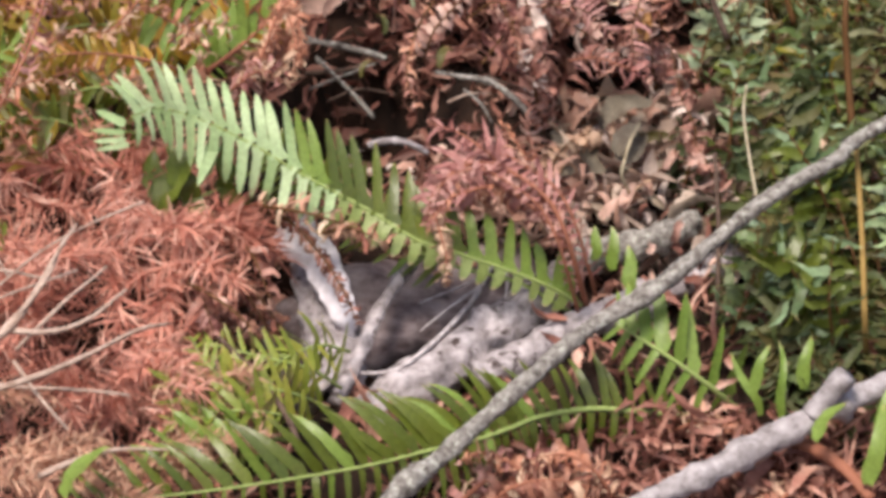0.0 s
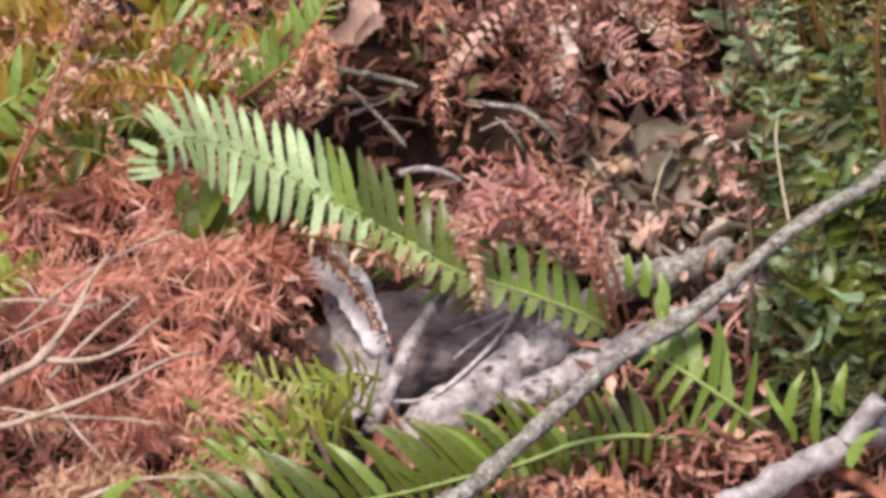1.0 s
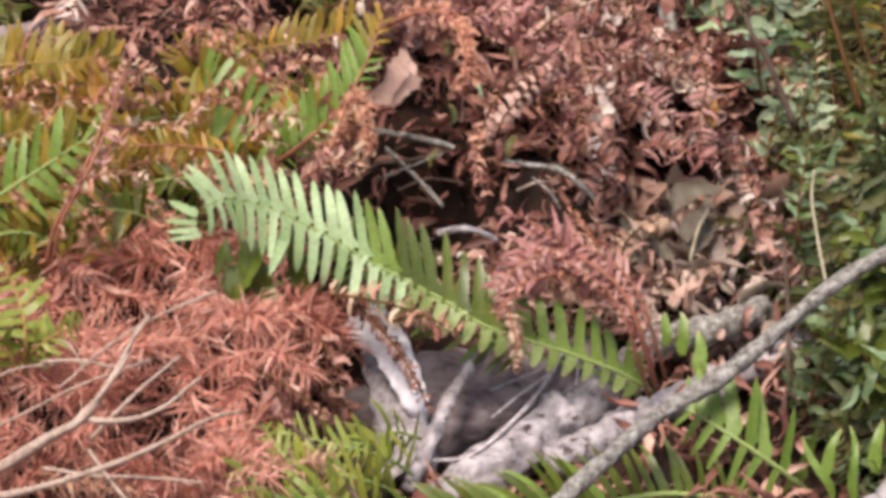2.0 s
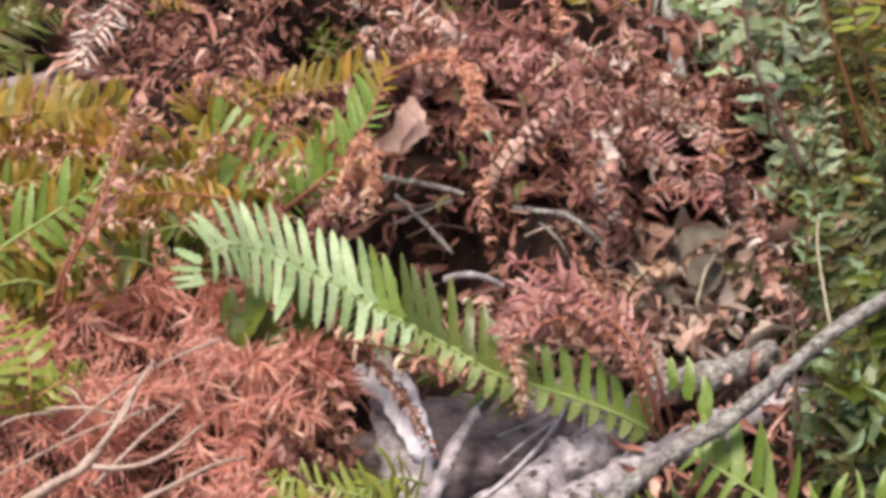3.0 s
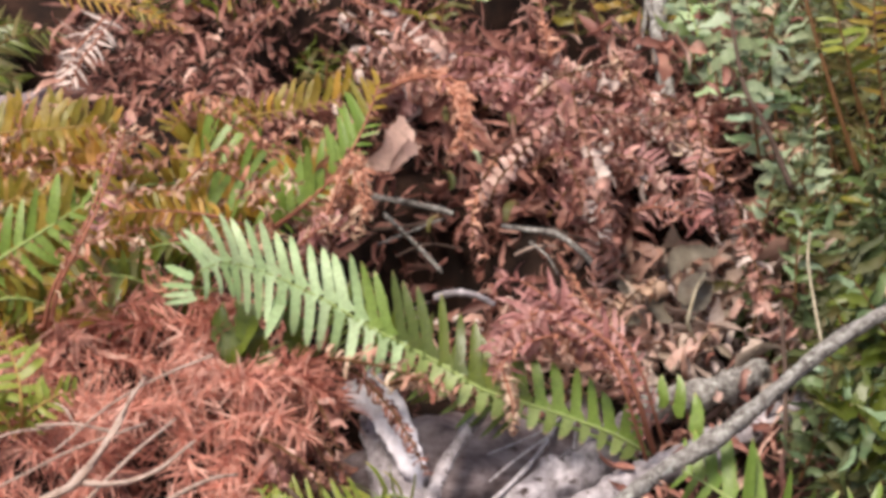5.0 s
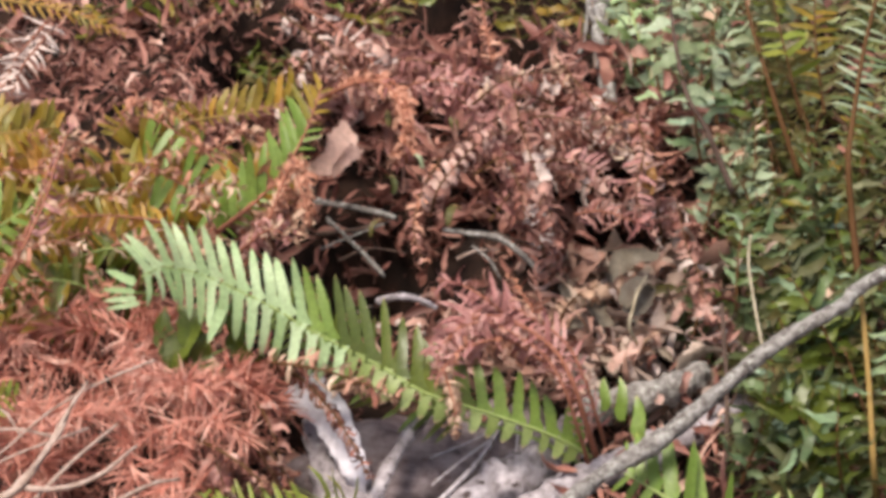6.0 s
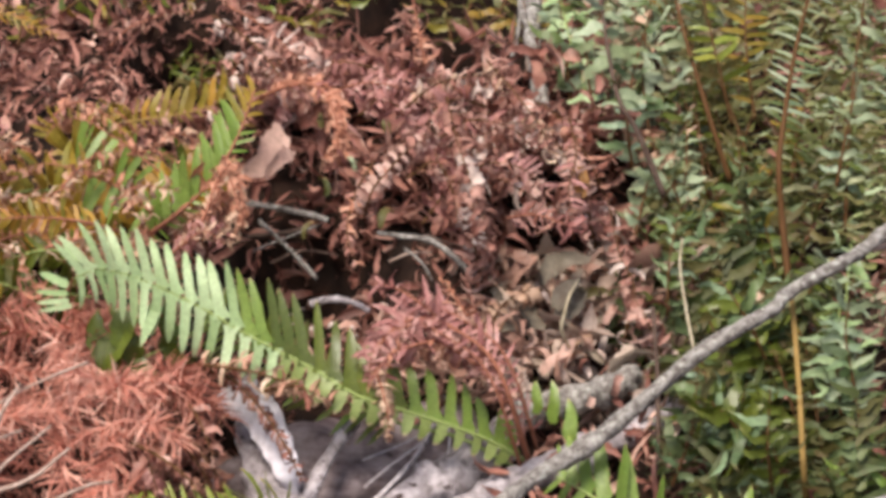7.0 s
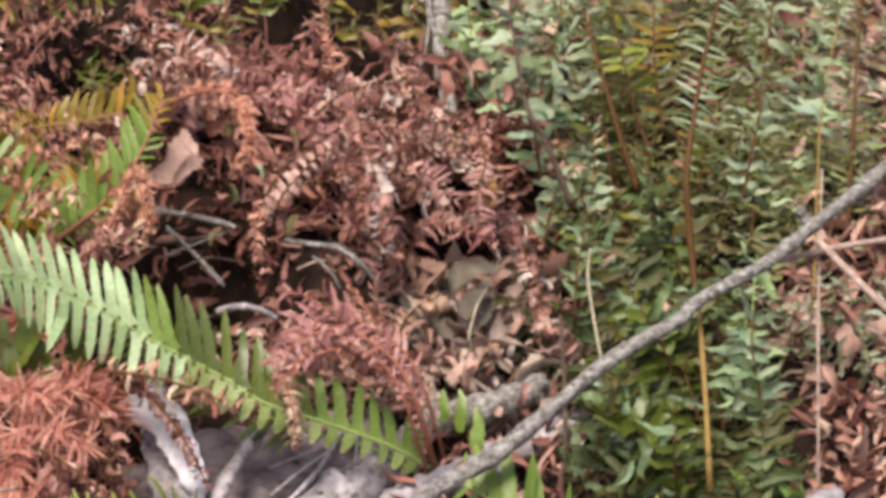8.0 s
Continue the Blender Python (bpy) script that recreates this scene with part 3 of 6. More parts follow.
gx, gs = spread(-0.55, 0.7, 0.008, 400), spread(-0.55, 0.75, 0.008, 400)
verts = [terrain(x, s) for s in gs for x in gx]
faces = [(j * len(gx) + i, j * len(gx) + i + 1, (j + 1) * len(gx) + i + 1, (j + 1) * len(gx) + i) for j in range(len(gs) - 1) for i in range(len(gx) - 1)]
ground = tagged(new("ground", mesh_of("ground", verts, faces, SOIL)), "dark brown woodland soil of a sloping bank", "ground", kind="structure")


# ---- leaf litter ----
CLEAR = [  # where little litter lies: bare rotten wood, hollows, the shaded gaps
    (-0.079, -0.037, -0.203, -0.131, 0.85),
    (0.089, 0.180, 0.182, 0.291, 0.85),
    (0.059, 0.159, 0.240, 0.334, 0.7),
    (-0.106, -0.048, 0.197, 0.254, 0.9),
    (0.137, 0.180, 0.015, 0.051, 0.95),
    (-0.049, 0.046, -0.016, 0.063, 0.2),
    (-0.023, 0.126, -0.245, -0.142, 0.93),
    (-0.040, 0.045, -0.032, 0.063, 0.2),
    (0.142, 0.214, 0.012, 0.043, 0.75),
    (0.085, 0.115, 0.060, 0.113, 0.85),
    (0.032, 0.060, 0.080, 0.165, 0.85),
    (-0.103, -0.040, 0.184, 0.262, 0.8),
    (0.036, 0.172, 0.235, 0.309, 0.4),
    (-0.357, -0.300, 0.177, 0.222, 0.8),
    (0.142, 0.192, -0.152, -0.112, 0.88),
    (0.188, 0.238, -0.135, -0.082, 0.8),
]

def clumps(x, s):
    """How thickly dead leaves lie: in heaps a hand wide with bare gaps between."""
    p = Vector((x, s, 0.3))
    return min(1.0, max(0.05, 0.45 + 3.0 * noise.noise(p * 21) + 1.0 * noise.noise(p * 55)))


def litter(name, count, x0, x1, s0, s1, long0, long1, material, label, stack=0.02, keep=None, seed=1, upright=0.6, width=0.13):
    rng = random.Random(seed)
    verts, faces = [], []
    while count:
        x, s = rng.uniform(x0, x1), rng.uniform(s0, s1)
        if keep and rng.random() > keep(x, s):
            continue
        count -= 1
        long = rng.uniform(long0, long1)
        v, f = blade(long, long * width * rng.uniform(0.5, 1.3), rng.uniform(-4.2, 2.2), rng.uniform(0.2, 1.0), 0, rng.uniform(-1.5, 1.5), 0, 0.15, rng.random(), 5)
        turn = Euler((rng.gauss(0, upright), rng.gauss(0, upright), rng.uniform(0, 6.283))).to_matrix()
        at = Vector((x, s, ground_at(x, s) + rng.uniform(0, stack)))
        bare = rng.random()
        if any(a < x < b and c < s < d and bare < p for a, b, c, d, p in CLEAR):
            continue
        if at.z < -0.035 and rng.random() < 0.45:
            continue
        k = len(verts)
        verts += [bank(at + turn @ Vector(p)) for p in v]
        faces += [tuple(i + k for i in q) for q in f]
    return tagged(new(name, mesh_of(name, verts, faces, material)), label, "leaf litter", kind="stuff")


litter("leaf_litter", 6500, -0.5, 0.7, -0.48, 0.75, 0.014, 0.040, LITTER_MAT, "curled dry brown and tan leaves and broken fern leaflets on the bank", stack=0.032, keep=clumps)
litter("fern_debris", 5800, -0.5, 0.7, -0.48, 0.75, 0.016, 0.042, LITTER_MAT, "shredded dry fern leaflets and stalks among dead leaves", stack=0.03, seed=8, upright=0.8, width=0.08, keep=clumps)
litter("leaf_litter", 700, 0.028, 0.260, -0.021, 0.229, 0.018, 0.038, LITTER_MAT,
       "heap of curled brown dead fern leaflets", stack=0.05, seed=2, upright=0.9, width=0.13, keep=clumps)
litter("leaf_litter", 1600, 0.386, 0.72, -0.242, 0.265, 0.018, 0.04, PALE_LITTER, "larger curled pinkish tan and brown leaves below the fern", stack=0.035, seed=5, upright=0.8, width=0.22)
litter("leaf_litter", 14000, -2.0, 2.2, -1.7, 2.3, 0.014, 0.034, LITTER_MAT, "thinning brown leaf litter over the wider bank", stack=0.02, seed=6,
       keep=lambda x, s: 0 if -0.45 < x < 0.65 and -0.43 < s < 0.7 else min(1, 1.25 * math.exp(-1.1 * max(0, math.hypot(x - 0.1, s - 0.13) - 0.45) ** 1.3)) * (0.45 + noise.noise(Vector((x, s, 0)) * 4)))
litter("leaf_litter", 520, 0.130, 0.275, -0.140, -0.010, 0.018, 0.042, GREY_LITTER, "heap of pale greyish curled leaflets and flakes", stack=0.04, seed=9, upright=0.9, width=0.2)
litter("leaf_litter", 200, -0.044, 0.049, -0.043, 0.080, 0.012, 0.03, LITTER_MAT, "dead leaves and fern scraps fallen into the hollow", stack=0.045, seed=21, upright=0.9, width=0.16)
litter("leaf_litter", 1100, -0.24, 0.03, 0.10, 0.30, 0.010, 0.022, LITTER_MAT, "small crumbled brown leaves along the top of the bank", stack=0.025, seed=51, upright=0.7, width=0.14)
litter("needle_litter", 5200, -0.322, -0.080, -0.369, -0.036, 0.010, 0.022, NEEDLE_MAT,
       "fallen rust-red conifer needles matted on the soil", stack=0.03, seed=3, upright=0.6, width=0.05)


litter("leaf_litter", 1500, 0.04, 0.36, -0.40, -0.27, 0.014, 0.030, LITTER_MAT, "rusty and tan dead leaves under the low fronds", stack=0.02, seed=31, upright=0.8, width=0.14)


litter("leaf_litter", 330, 0.035, 0.145, -0.131, -0.064, 0.012, 0.028, PALE_LITTER, "curled tan leaves under the arched russet frond", stack=0.05, seed=41, upright=0.9, width=0.14)


# ---- sticks, branches and logs ----
def stick(name, pts, r0, r1, material, label, category="stick", **more):
    me, base = stick_mesh(name, pts, r0, r1, material, **more)
    ob = new(name, me)
    ob.matrix_basis = Matrix.Translation(base)
    return tagged(ob, label, category)


def twig_on(parent, name, pts, r0, r1, material, label="", **more):
    me, base = stick_mesh(name, pts, r0, r1, material, base=parent.matrix_basis.translation, **more)
    return part(name, me, parent, None, label)


# the long grey branch that lies across the ferns
limb = stick("fallen_branch", [(-0.002, -0.415, 0.080), (0.017, -0.386, 0.080), (0.044, -0.357, 0.080), (0.085, -0.311, 0.080), (0.128, -0.265, 0.080), (0.174, -0.236, 0.090), (0.234, -0.196, 0.120), (0.280, -0.169, 0.130), (0.298, -0.149, 0.130),
              (0.343, -0.115, 0.130), (0.381, -0.080, 0.130), (0.438, -0.025, 0.130), (0.500, 0.033, 0.130)], 0.0047, 0.0040, BARK_GREY,
             "long grey lichen-flecked fallen branch lying across the ferns", "branch", sides=14, steps=150, rough=0.3, grain=170, wobble=0.0015, knots=12)
twig_on(limb, "side_twig", [(0.381, -0.078, 0.125), (0.377, -0.072, 0.130), (0.373, -0.071, 0.135)], 0.005, 0.0035, BARK_GREY, rough=0.3)
twig_on(limb, "side_twig", [(0.359, -0.097, 0.115), (0.396, -0.080, 0.110), (0.434, -0.071, 0.110), (0.469, -0.063, 0.110)], 0.0024, 0.0018, TWIG_PALE, "thin pale side twig")
twig_on(limb, "side_twig", [(0.383, -0.088, 0.125), (0.398, -0.116, 0.125), (0.419, -0.145, 0.120), (0.442, -0.167, 0.110)], 0.0028, 0.002, TWIG_PALE, "thin pale side twig")

near = stick("fallen_branch", [(0.143, -0.364, 0.030), (0.183, -0.347, 0.040), (0.244, -0.314, 0.050), (0.287, -0.292, 0.055), (0.331, -0.269, 0.050), (0.387, -0.231, 0.040)], 0.0068, 0.0074, BARK_SMOOTH,
             "thick pale grey broken branch with a side stub", "branch", sides=16, steps=80, rough=0.34, grain=120, wobble=0.003, knots=7)
twig_on(near, "stub", [(0.265, -0.305, 0.055), (0.275, -0.298, 0.070), (0.282, -0.294, 0.080)], 0.008, 0.0065, BARK_SMOOTH, rough=0.3)

stick("birch_log", [(-0.001, -0.261, -0.010), (0.027, -0.238, -0.005), (0.070, -0.204, -0.002), (0.107, -0.169, -0.005), (0.131, -0.138, -0.015)], 0.017, 0.014, BARK_PALE,
      "pale peeling birch log half sunk in litter", "log", sides=22, steps=110, rough=0.34, grain=75, wobble=0.002, knots=2)
stick("grey_log", [(0.138, -0.148, 0.020), (0.153, -0.153, 0.030), (0.182, -0.146, 0.034), (0.213, -0.122, 0.026)], 0.0096, 0.0086, BARK_GREY,
      "short grey lichen-flecked log in the litter", "log", sides=18, steps=70, rough=0.42, grain=95, wobble=0.003, knots=5)
stick("birch_log", [(0.072, -0.238, 0.005), (0.111, -0.215, 0.010), (0.148, -0.192, 0.010), (0.226, -0.146, 0.010), (0.256, -0.120, 0.000)], 0.0105, 0.009, BARK_PALE,
      "slim pale grey log beside a larger one", "log", sides=18, steps=90, rough=0.34, grain=95, wobble=0.002, knots=2)
stick("rotten_log", [(-0.044, -0.165, -0.070), (-0.001, -0.161, -0.038), (0.051, -0.148, -0.038), (0.096, -0.125, -0.038), (0.153, -0.062, -0.070)], 0.040, 0.036, WOOD_GREY,
      "rotten dark grey log sunk in the bank", "log", sides=28, steps=90, rough=0.22, grain=55, wobble=0.003)


def splinter(name, pts, widths, thick, material, label, rugged=1.0):
    """A splintered slab of wood: flat, cracked along its length, ragged at the ends."""
    rng = random.Random(len(label))
    steps, cols = 26, 9
    line = catmull([bank(p) for p in pts], steps)
    base = line[0]
    out = bank(TOWARDS)
    verts, faces = [], []
    for i, p in enumerate(line):
        t = (line[min(i + 1, steps)] - line[max(i - 1, 0)]).normalized()
        side = t.cross(out).normalized()
        up = side.cross(t)
        w = widths[0] + (widths[1] - widths[0]) * i / steps
        for face in (1, -1):
            for k in range(cols):
                a = k / (cols - 1) * 2 - 1
                ridge = rugged * 0.35 * noise.noise(Vector((a * 5, i * 0.15, face))) + rugged * 0.25 * noise.noise(Vector((a * 14, i * 0.3, 3)))
                edge = 1 + 0.25 * noise.noise(Vector((face, i * 0.5, a * 0.7 + 9)))
                ends = (rng.uniform(-0.006, 0.006) if i in (0, steps) else 0)
                verts.append(p - base + side * (a * w * edge) + up * (face * thick * (1 - 0.6 * a * a) + thick * ridge) + t * ends)
    n = 2 * cols
    loop = list(range(cols)) + list(range(n - 1, cols - 1, -1))
    for i in range(steps):
        for k in range(n):
            a, b = loop[k], loop[(k + 1) % n]
            faces.append((i * n + a, i * n + b, (i + 1) * n + b, (i + 1) * n + a))
    faces += [tuple(loop[::-1]), tuple(steps * n + k for k in loop)]
    ob = new(name, mesh_of(name, verts, faces, material, False))
    ob.matrix_basis = Matrix.Translation(base)
    return tagged(ob, label, "wood")


splinter("broken_wood", [(-0.047, -0.137, 0.030), (-0.032, -0.156, 0.032), (-0.021, -0.178, 0.028), (-0.012, -0.198, 0.020), (-0.008, -0.202, 0.010)], (0.0145, 0.006), 0.0036, WOOD_WHITE, "splintered white piece of bark-stripped wood", 0.35)
splinter("broken_wood", [(-0.031, -0.131, -0.005), (-0.025, -0.170, 0.000), (-0.019, -0.208, 0.000), (-0.017, -0.232, -0.010)], (0.016, 0.018), 0.009, BARK_PALE, "grey splintered piece of rotting bark")
stick("stick", [(0.032, -0.163, 0.030), (0.016, -0.181, 0.020), (-0.001, -0.219, 0.015), (-0.018, -0.260, 0.010)], 0.0042, 0.005, BARK_PALE, "grey broken stick leaning on the rotten log", rough=0.4, wobble=0.002, knots=3)
stick("stick", [(0.082, -0.140, 0.000), (0.068, -0.174, 0.005), (0.044, -0.213, 0.012), (0.020, -0.236, 0.012), (-0.005, -0.238, 0.010)], 0.0020, 0.0010, TWIG_GREY, "thin pale bent twig on the rotten log", rough=0.2)
stick("stick", [(0.073, -0.167, 0.012), (0.056, -0.181, 0.010), (0.036, -0.194, 0.000)], 0.0009, 0.0006, TWIG_GREY, "thin pale side twig on the rotten log", rough=0.3)
stick("stick", [(0.091, -0.147, 0.010), (0.091, -0.163, 0.012), (0.089, -0.178, 0.010)], 0.0009, 0.0007, TWIG_GREY, "thin upright pale twig by the fern", rough=0.3)
stick("stick", [(0.085, -0.142, 0.005), (0.067, -0.153, 0.000), (0.035, -0.171, 0.000)], 0.0010, 0.0007, TWIG_GREY, "thin pale twig on the rotten log", rough=0.2)
stick("stick", [(-0.040, 0.060, 0.012), (-0.019, 0.046, 0.020), (0.001, 0.037, 0.022), (0.015, 0.034, 0.018)], 0.0024, 0.0017, BARK_GREY, "grey stick end across the hollow", rough=0.5, wobble=0.0012)
stick("stick", [(0.047, -0.011, 0.050), (0.063, -0.025, 0.060), (0.082, -0.034, 0.064), (0.095, -0.045, 0.062), (0.109, -0.053, 0.050)], 0.0015, 0.0024, BARK_GREY, "bent grey stick under brown fronds", rough=0.5, wobble=0.0012, knots=2)
stick("stick", [(-0.039, 0.029, 0.008), (-0.015, 0.027, 0.014), (0.011, 0.038, 0.010)], 0.0017, 0.0013, TWIG_DARK, "short dark stick in the hollow", rough=0.3, wobble=0.001)
stick("stick", [(-0.032, 0.040, 0.012), (-0.015, 0.015, 0.014), (0.007, -0.012, 0.008)], 0.0015, 0.0012, BARK_GREY, "thin grey twig in the hollow", rough=0.3)
for pts, r, m in (([(-0.032, 0.033, 0.020), (-0.015, 0.005, 0.025), (0.006, -0.016, 0.015)], 0.0012, BARK_GREY), ([(-0.036, 0.011, 0.012), (-0.013, 0.016, 0.020), (0.011, 0.038, 0.012)], 0.0010, BARK_GREY), ([(-0.024, 0.001, 0.010), (-0.003, 0.004, 0.018), (0.021, 0.007, 0.010)], 0.0009, TWIG_DARK),
                  ([(0.065, -0.038, 0.060), (0.075, -0.057, 0.066), (0.083, -0.064, 0.055)], 0.0010, BARK_GREY), ([(0.080, -0.024, 0.060), (0.091, -0.038, 0.066), (0.104, -0.034, 0.058)], 0.0010, TWIG_DARK), ([(0.054, -0.035, 0.045), (0.067, -0.034, 0.052), (0.083, -0.025, 0.045)], 0.0010, TWIG_PALE)):
    stick("twig", pts, r, r * 0.7, m, "thin broken twig among dead fronds", "twig", rough=0.35, wobble=0.0015)
stick("dry_stalk", [(0.234, -0.189, 0.120), (0.233, -0.154, 0.120), (0.233, -0.118, 0.120), (0.235, -0.103, 0.130)], 0.0010, 0.0008, TWIG_STRAW, "thin straw-coloured dry stalk standing by the branch", "stalk")
stick("dry_stalk", [(0.379, -0.223, 0.020), (0.379, -0.173, 0.070), (0.386, -0.101, 0.100), (0.399, -0.014, 0.120)], 0.0010, 0.0008, TWIG_PALE, "thin pale upright dry stalk", "stalk")
stick("dry_stalk", [(0.218, -0.213, 0.030), (0.220, -0.164, 0.060), (0.220, -0.113, 0.080)], 0.0017, 0.0013, TWIG_DARK, "dark reddish upright dry stalk", "stalk")
stick("dry_stalk", [(0.166, 0.233, 0.060), (0.164, 0.175, 0.060), (0.164, 0.138, 0.060), (0.166, 0.110, 0.055)], 0.0055, 0.006, BARK_GREY, "pale grey upright stem at the back of the bank", "stem", rough=0.4, wobble=0.004)
for pts, r in (([(0.162, 0.127, 0.050), (0.160, 0.168, 0.060), (0.158, 0.220, 0.060), (0.158, 0.287, 0.050)], 0.0022), ([(0.166, 0.136, 0.050), (0.167, 0.174, 0.060), (0.168, 0.226, 0.060)], 0.0014), ([(0.147, 0.161, 0.045), (0.152, 0.193, 0.055), (0.157, 0.260, 0.055)], 0.0018)):
    stick("dry_stalk", pts, r, r * 0.8, BARK_GREY, "thin pale grey stem at the back of the bank", "stem", rough=0.35, wobble=0.004)
stick("dry_stalk", [(0.160, 0.246, 0.050), (0.159, 0.194, 0.055), (0.158, 0.150, 0.055)], 0.0022, 0.002, TWIG_PALE, "thin pale stem at the back of the bank", "stem", rough=0.3, wobble=0.003)
stick("grey_log", [(-0.384, 0.159, 0.000), (-0.304, 0.170, 0.000), (-0.272, 0.180, 0.000), (-0.242, 0.199, -0.010)], 0.008, 0.007, WOOD_GREY, "grey weathered log at the top of the bank", "log", sides=12, rough=0.3, wobble=0.003)


# ---- dead conifer branch, rust red ----
def spray(parent, pts, count, long, material, seed):
    """A twig's needles, standing off all round it and bent on towards its tip, as one joined part."""
    rng = random.Random(seed)
    base = parent.matrix_basis.translation
    line = catmull([bank(p) for p in pts], 20)
    verts, faces = [], []
    for _ in range(count):
        x = rng.random() ** 0.8 * 19.99
        j = int(x)
        at = line[j].lerp(line[j + 1], x - j) - base
        t = (line[j + 1] - line[j]).normalized()
        d = Vector([rng.gauss(0, 1) for _ in range(3)])
        d = (d - t * d.dot(t)).normalized()
        d = (d + t * rng.uniform(-0.2, 1.6) + Vector([rng.gauss(0, 0.35) for _ in range(3)])).normalized()
        k = long * rng.uniform(0.6, 1.2)
        w = d.cross(Vector([rng.gauss(0, 1) for _ in range(3)])).normalized() * rng.uniform(0.0004, 0.0008)
        sag = Vector((rng.gauss(0, 0.1), rng.gauss(0, 0.1), -0.18 + rng.gauss(0, 0.1))) * k
        i = len(verts)
        mid, tip = at + d * k * 0.55 + sag * 0.3, at + d * k + sag
        verts += [at - w, at + w, mid + w, mid - w, tip]
        faces += [(i, i + 1, i + 2, i + 3), (i + 3, i + 2, i + 4)]
    ob = part("needles", mesh_of("needles", verts, faces, material), parent)
    ob["kind"] = "stuff"
    return ob


conifer = tagged(root_of("dead_conifer_branch", bank((-0.213, -0.262, 0.020))), "dead conifer branch with rust-red needles lying on the bank", "branch")
twigs = [
    [(-0.284, -0.293, 0.045), (-0.246, -0.287, 0.070), (-0.225, -0.283, 0.085), (-0.208, -0.278, 0.095), (-0.196, -0.258, 0.100), (-0.185, -0.229, 0.100), (-0.174, -0.197, 0.098)],
    [(-0.209, -0.277, 0.092), (-0.182, -0.283, 0.098), (-0.159, -0.274, 0.100), (-0.140, -0.250, 0.098)],
    [(-0.283, -0.314, 0.060), (-0.235, -0.320, 0.080), (-0.208, -0.321, 0.092), (-0.186, -0.316, 0.098), (-0.158, -0.299, 0.100), (-0.130, -0.279, 0.098), (-0.113, -0.268, 0.090)],
    [(-0.202, -0.286, 0.085), (-0.185, -0.276, 0.098), (-0.172, -0.258, 0.100), (-0.154, -0.225, 0.092)],
    [(-0.212, -0.278, 0.090), (-0.198, -0.265, 0.100), (-0.186, -0.238, 0.100), (-0.181, -0.203, 0.092)],
    [(-0.231, -0.300, 0.075), (-0.204, -0.309, 0.080), (-0.174, -0.310, 0.080), (-0.136, -0.312, 0.075)],
    [(-0.238, -0.220, 0.080), (-0.213, -0.227, 0.088), (-0.193, -0.230, 0.085)],
    [(-0.191, -0.366, 0.065), (-0.166, -0.355, 0.070), (-0.140, -0.347, 0.070), (-0.093, -0.340, 0.060)],
    [(-0.205, -0.291, 0.080), (-0.183, -0.327, 0.085), (-0.170, -0.337, 0.075)],
]
for k in range(4):
    at = Vector((RNG.uniform(-0.2820, -0.1361), RNG.uniform(-0.1986, -0.3432), 0.085 + RNG.uniform(-0.01, 0.006)))
    d = Vector((RNG.uniform(0.015, 0.05), RNG.uniform(-0.01, 0.05), 0))
    twigs.append([tuple(at - d), tuple(at + Vector((0, 0, 0.004))), tuple(at + d + Vector((RNG.uniform(-0.01, 0.01), RNG.uniform(-0.01, 0.01), -0.004)))])
for k, pts in enumerate(twigs):
    twig_on(conifer, "twig", pts, (0.0042, 0.0022, 0.0026, 0.0014, 0.0018, 0.0013, 0.0011, 0.0022, 0.0013)[k] if k < 9 else 0.0008, 0.0009, TWIG_PALE, rough=0.3, sides=7, wobble=0.002)
for k in range(62):
    x, y = RNG.uniform(-0.3130, -0.1057), RNG.uniform(-0.0737, -0.3072)
    if y > -0.1404 and not -0.2554 < x < -0.1249:
        continue
    a, at = RNG.uniform(0, 6.283), Vector((x, y, 0.050 + RNG.uniform(-0.012, 0.018)))
    if -0.094 < at.x and -0.246 < at.y < -0.171:  # the dark gap under the bright frond stays open
        continue
    d = Vector((math.cos(a) * 0.03, math.sin(a) * 0.03, RNG.uniform(-0.004, 0.014)))
    spray(conifer, [at - d, at, at + d + Vector((0, 0, -0.004))], 125, RNG.uniform(0.016, 0.027), (NEEDLE_MAT, NEEDLE_DARK, NEEDLE_MAT, NEEDLE_PINK, NEEDLE_MAT, NEEDLE_PINK)[k % 6], k)
for k, (foot, tip) in enumerate((((-0.109, -0.182, 0.075), (-0.078, -0.182, 0.080)), ((-0.085, -0.180, 0.078), (-0.055, -0.196, 0.070)), ((-0.105, -0.201, 0.070), (-0.077, -0.215, 0.065)), ((-0.092, -0.167, 0.075), (-0.068, -0.170, 0.075)), ((-0.123, -0.182, 0.080), (-0.098, -0.191, 0.080)))):
    a, b = Vector(foot), Vector(tip)
    spray(conifer, [a, a.lerp(b, 0.5) + Vector((0, 0, 0.006)), b], 130, 0.021, (NEEDLE_MAT, NEEDLE_DARK)[k % 2], 200 + k)
for k in range(12):
    x, y = RNG.uniform(-0.2225, -0.0843), RNG.uniform(-0.2845, -0.3735)
    a, at = RNG.uniform(-0.4, 0.6), Vector((x, y, 0.055 + RNG.uniform(-0.01, 0.01)))
    d = Vector((math.cos(a) * 0.03, math.sin(a) * 0.03, 0.004))
    spray(conifer, [at - d, at, at + d], 120, 0.016, NEEDLE_TAN, 100 + k)

# ---- the ferns ----

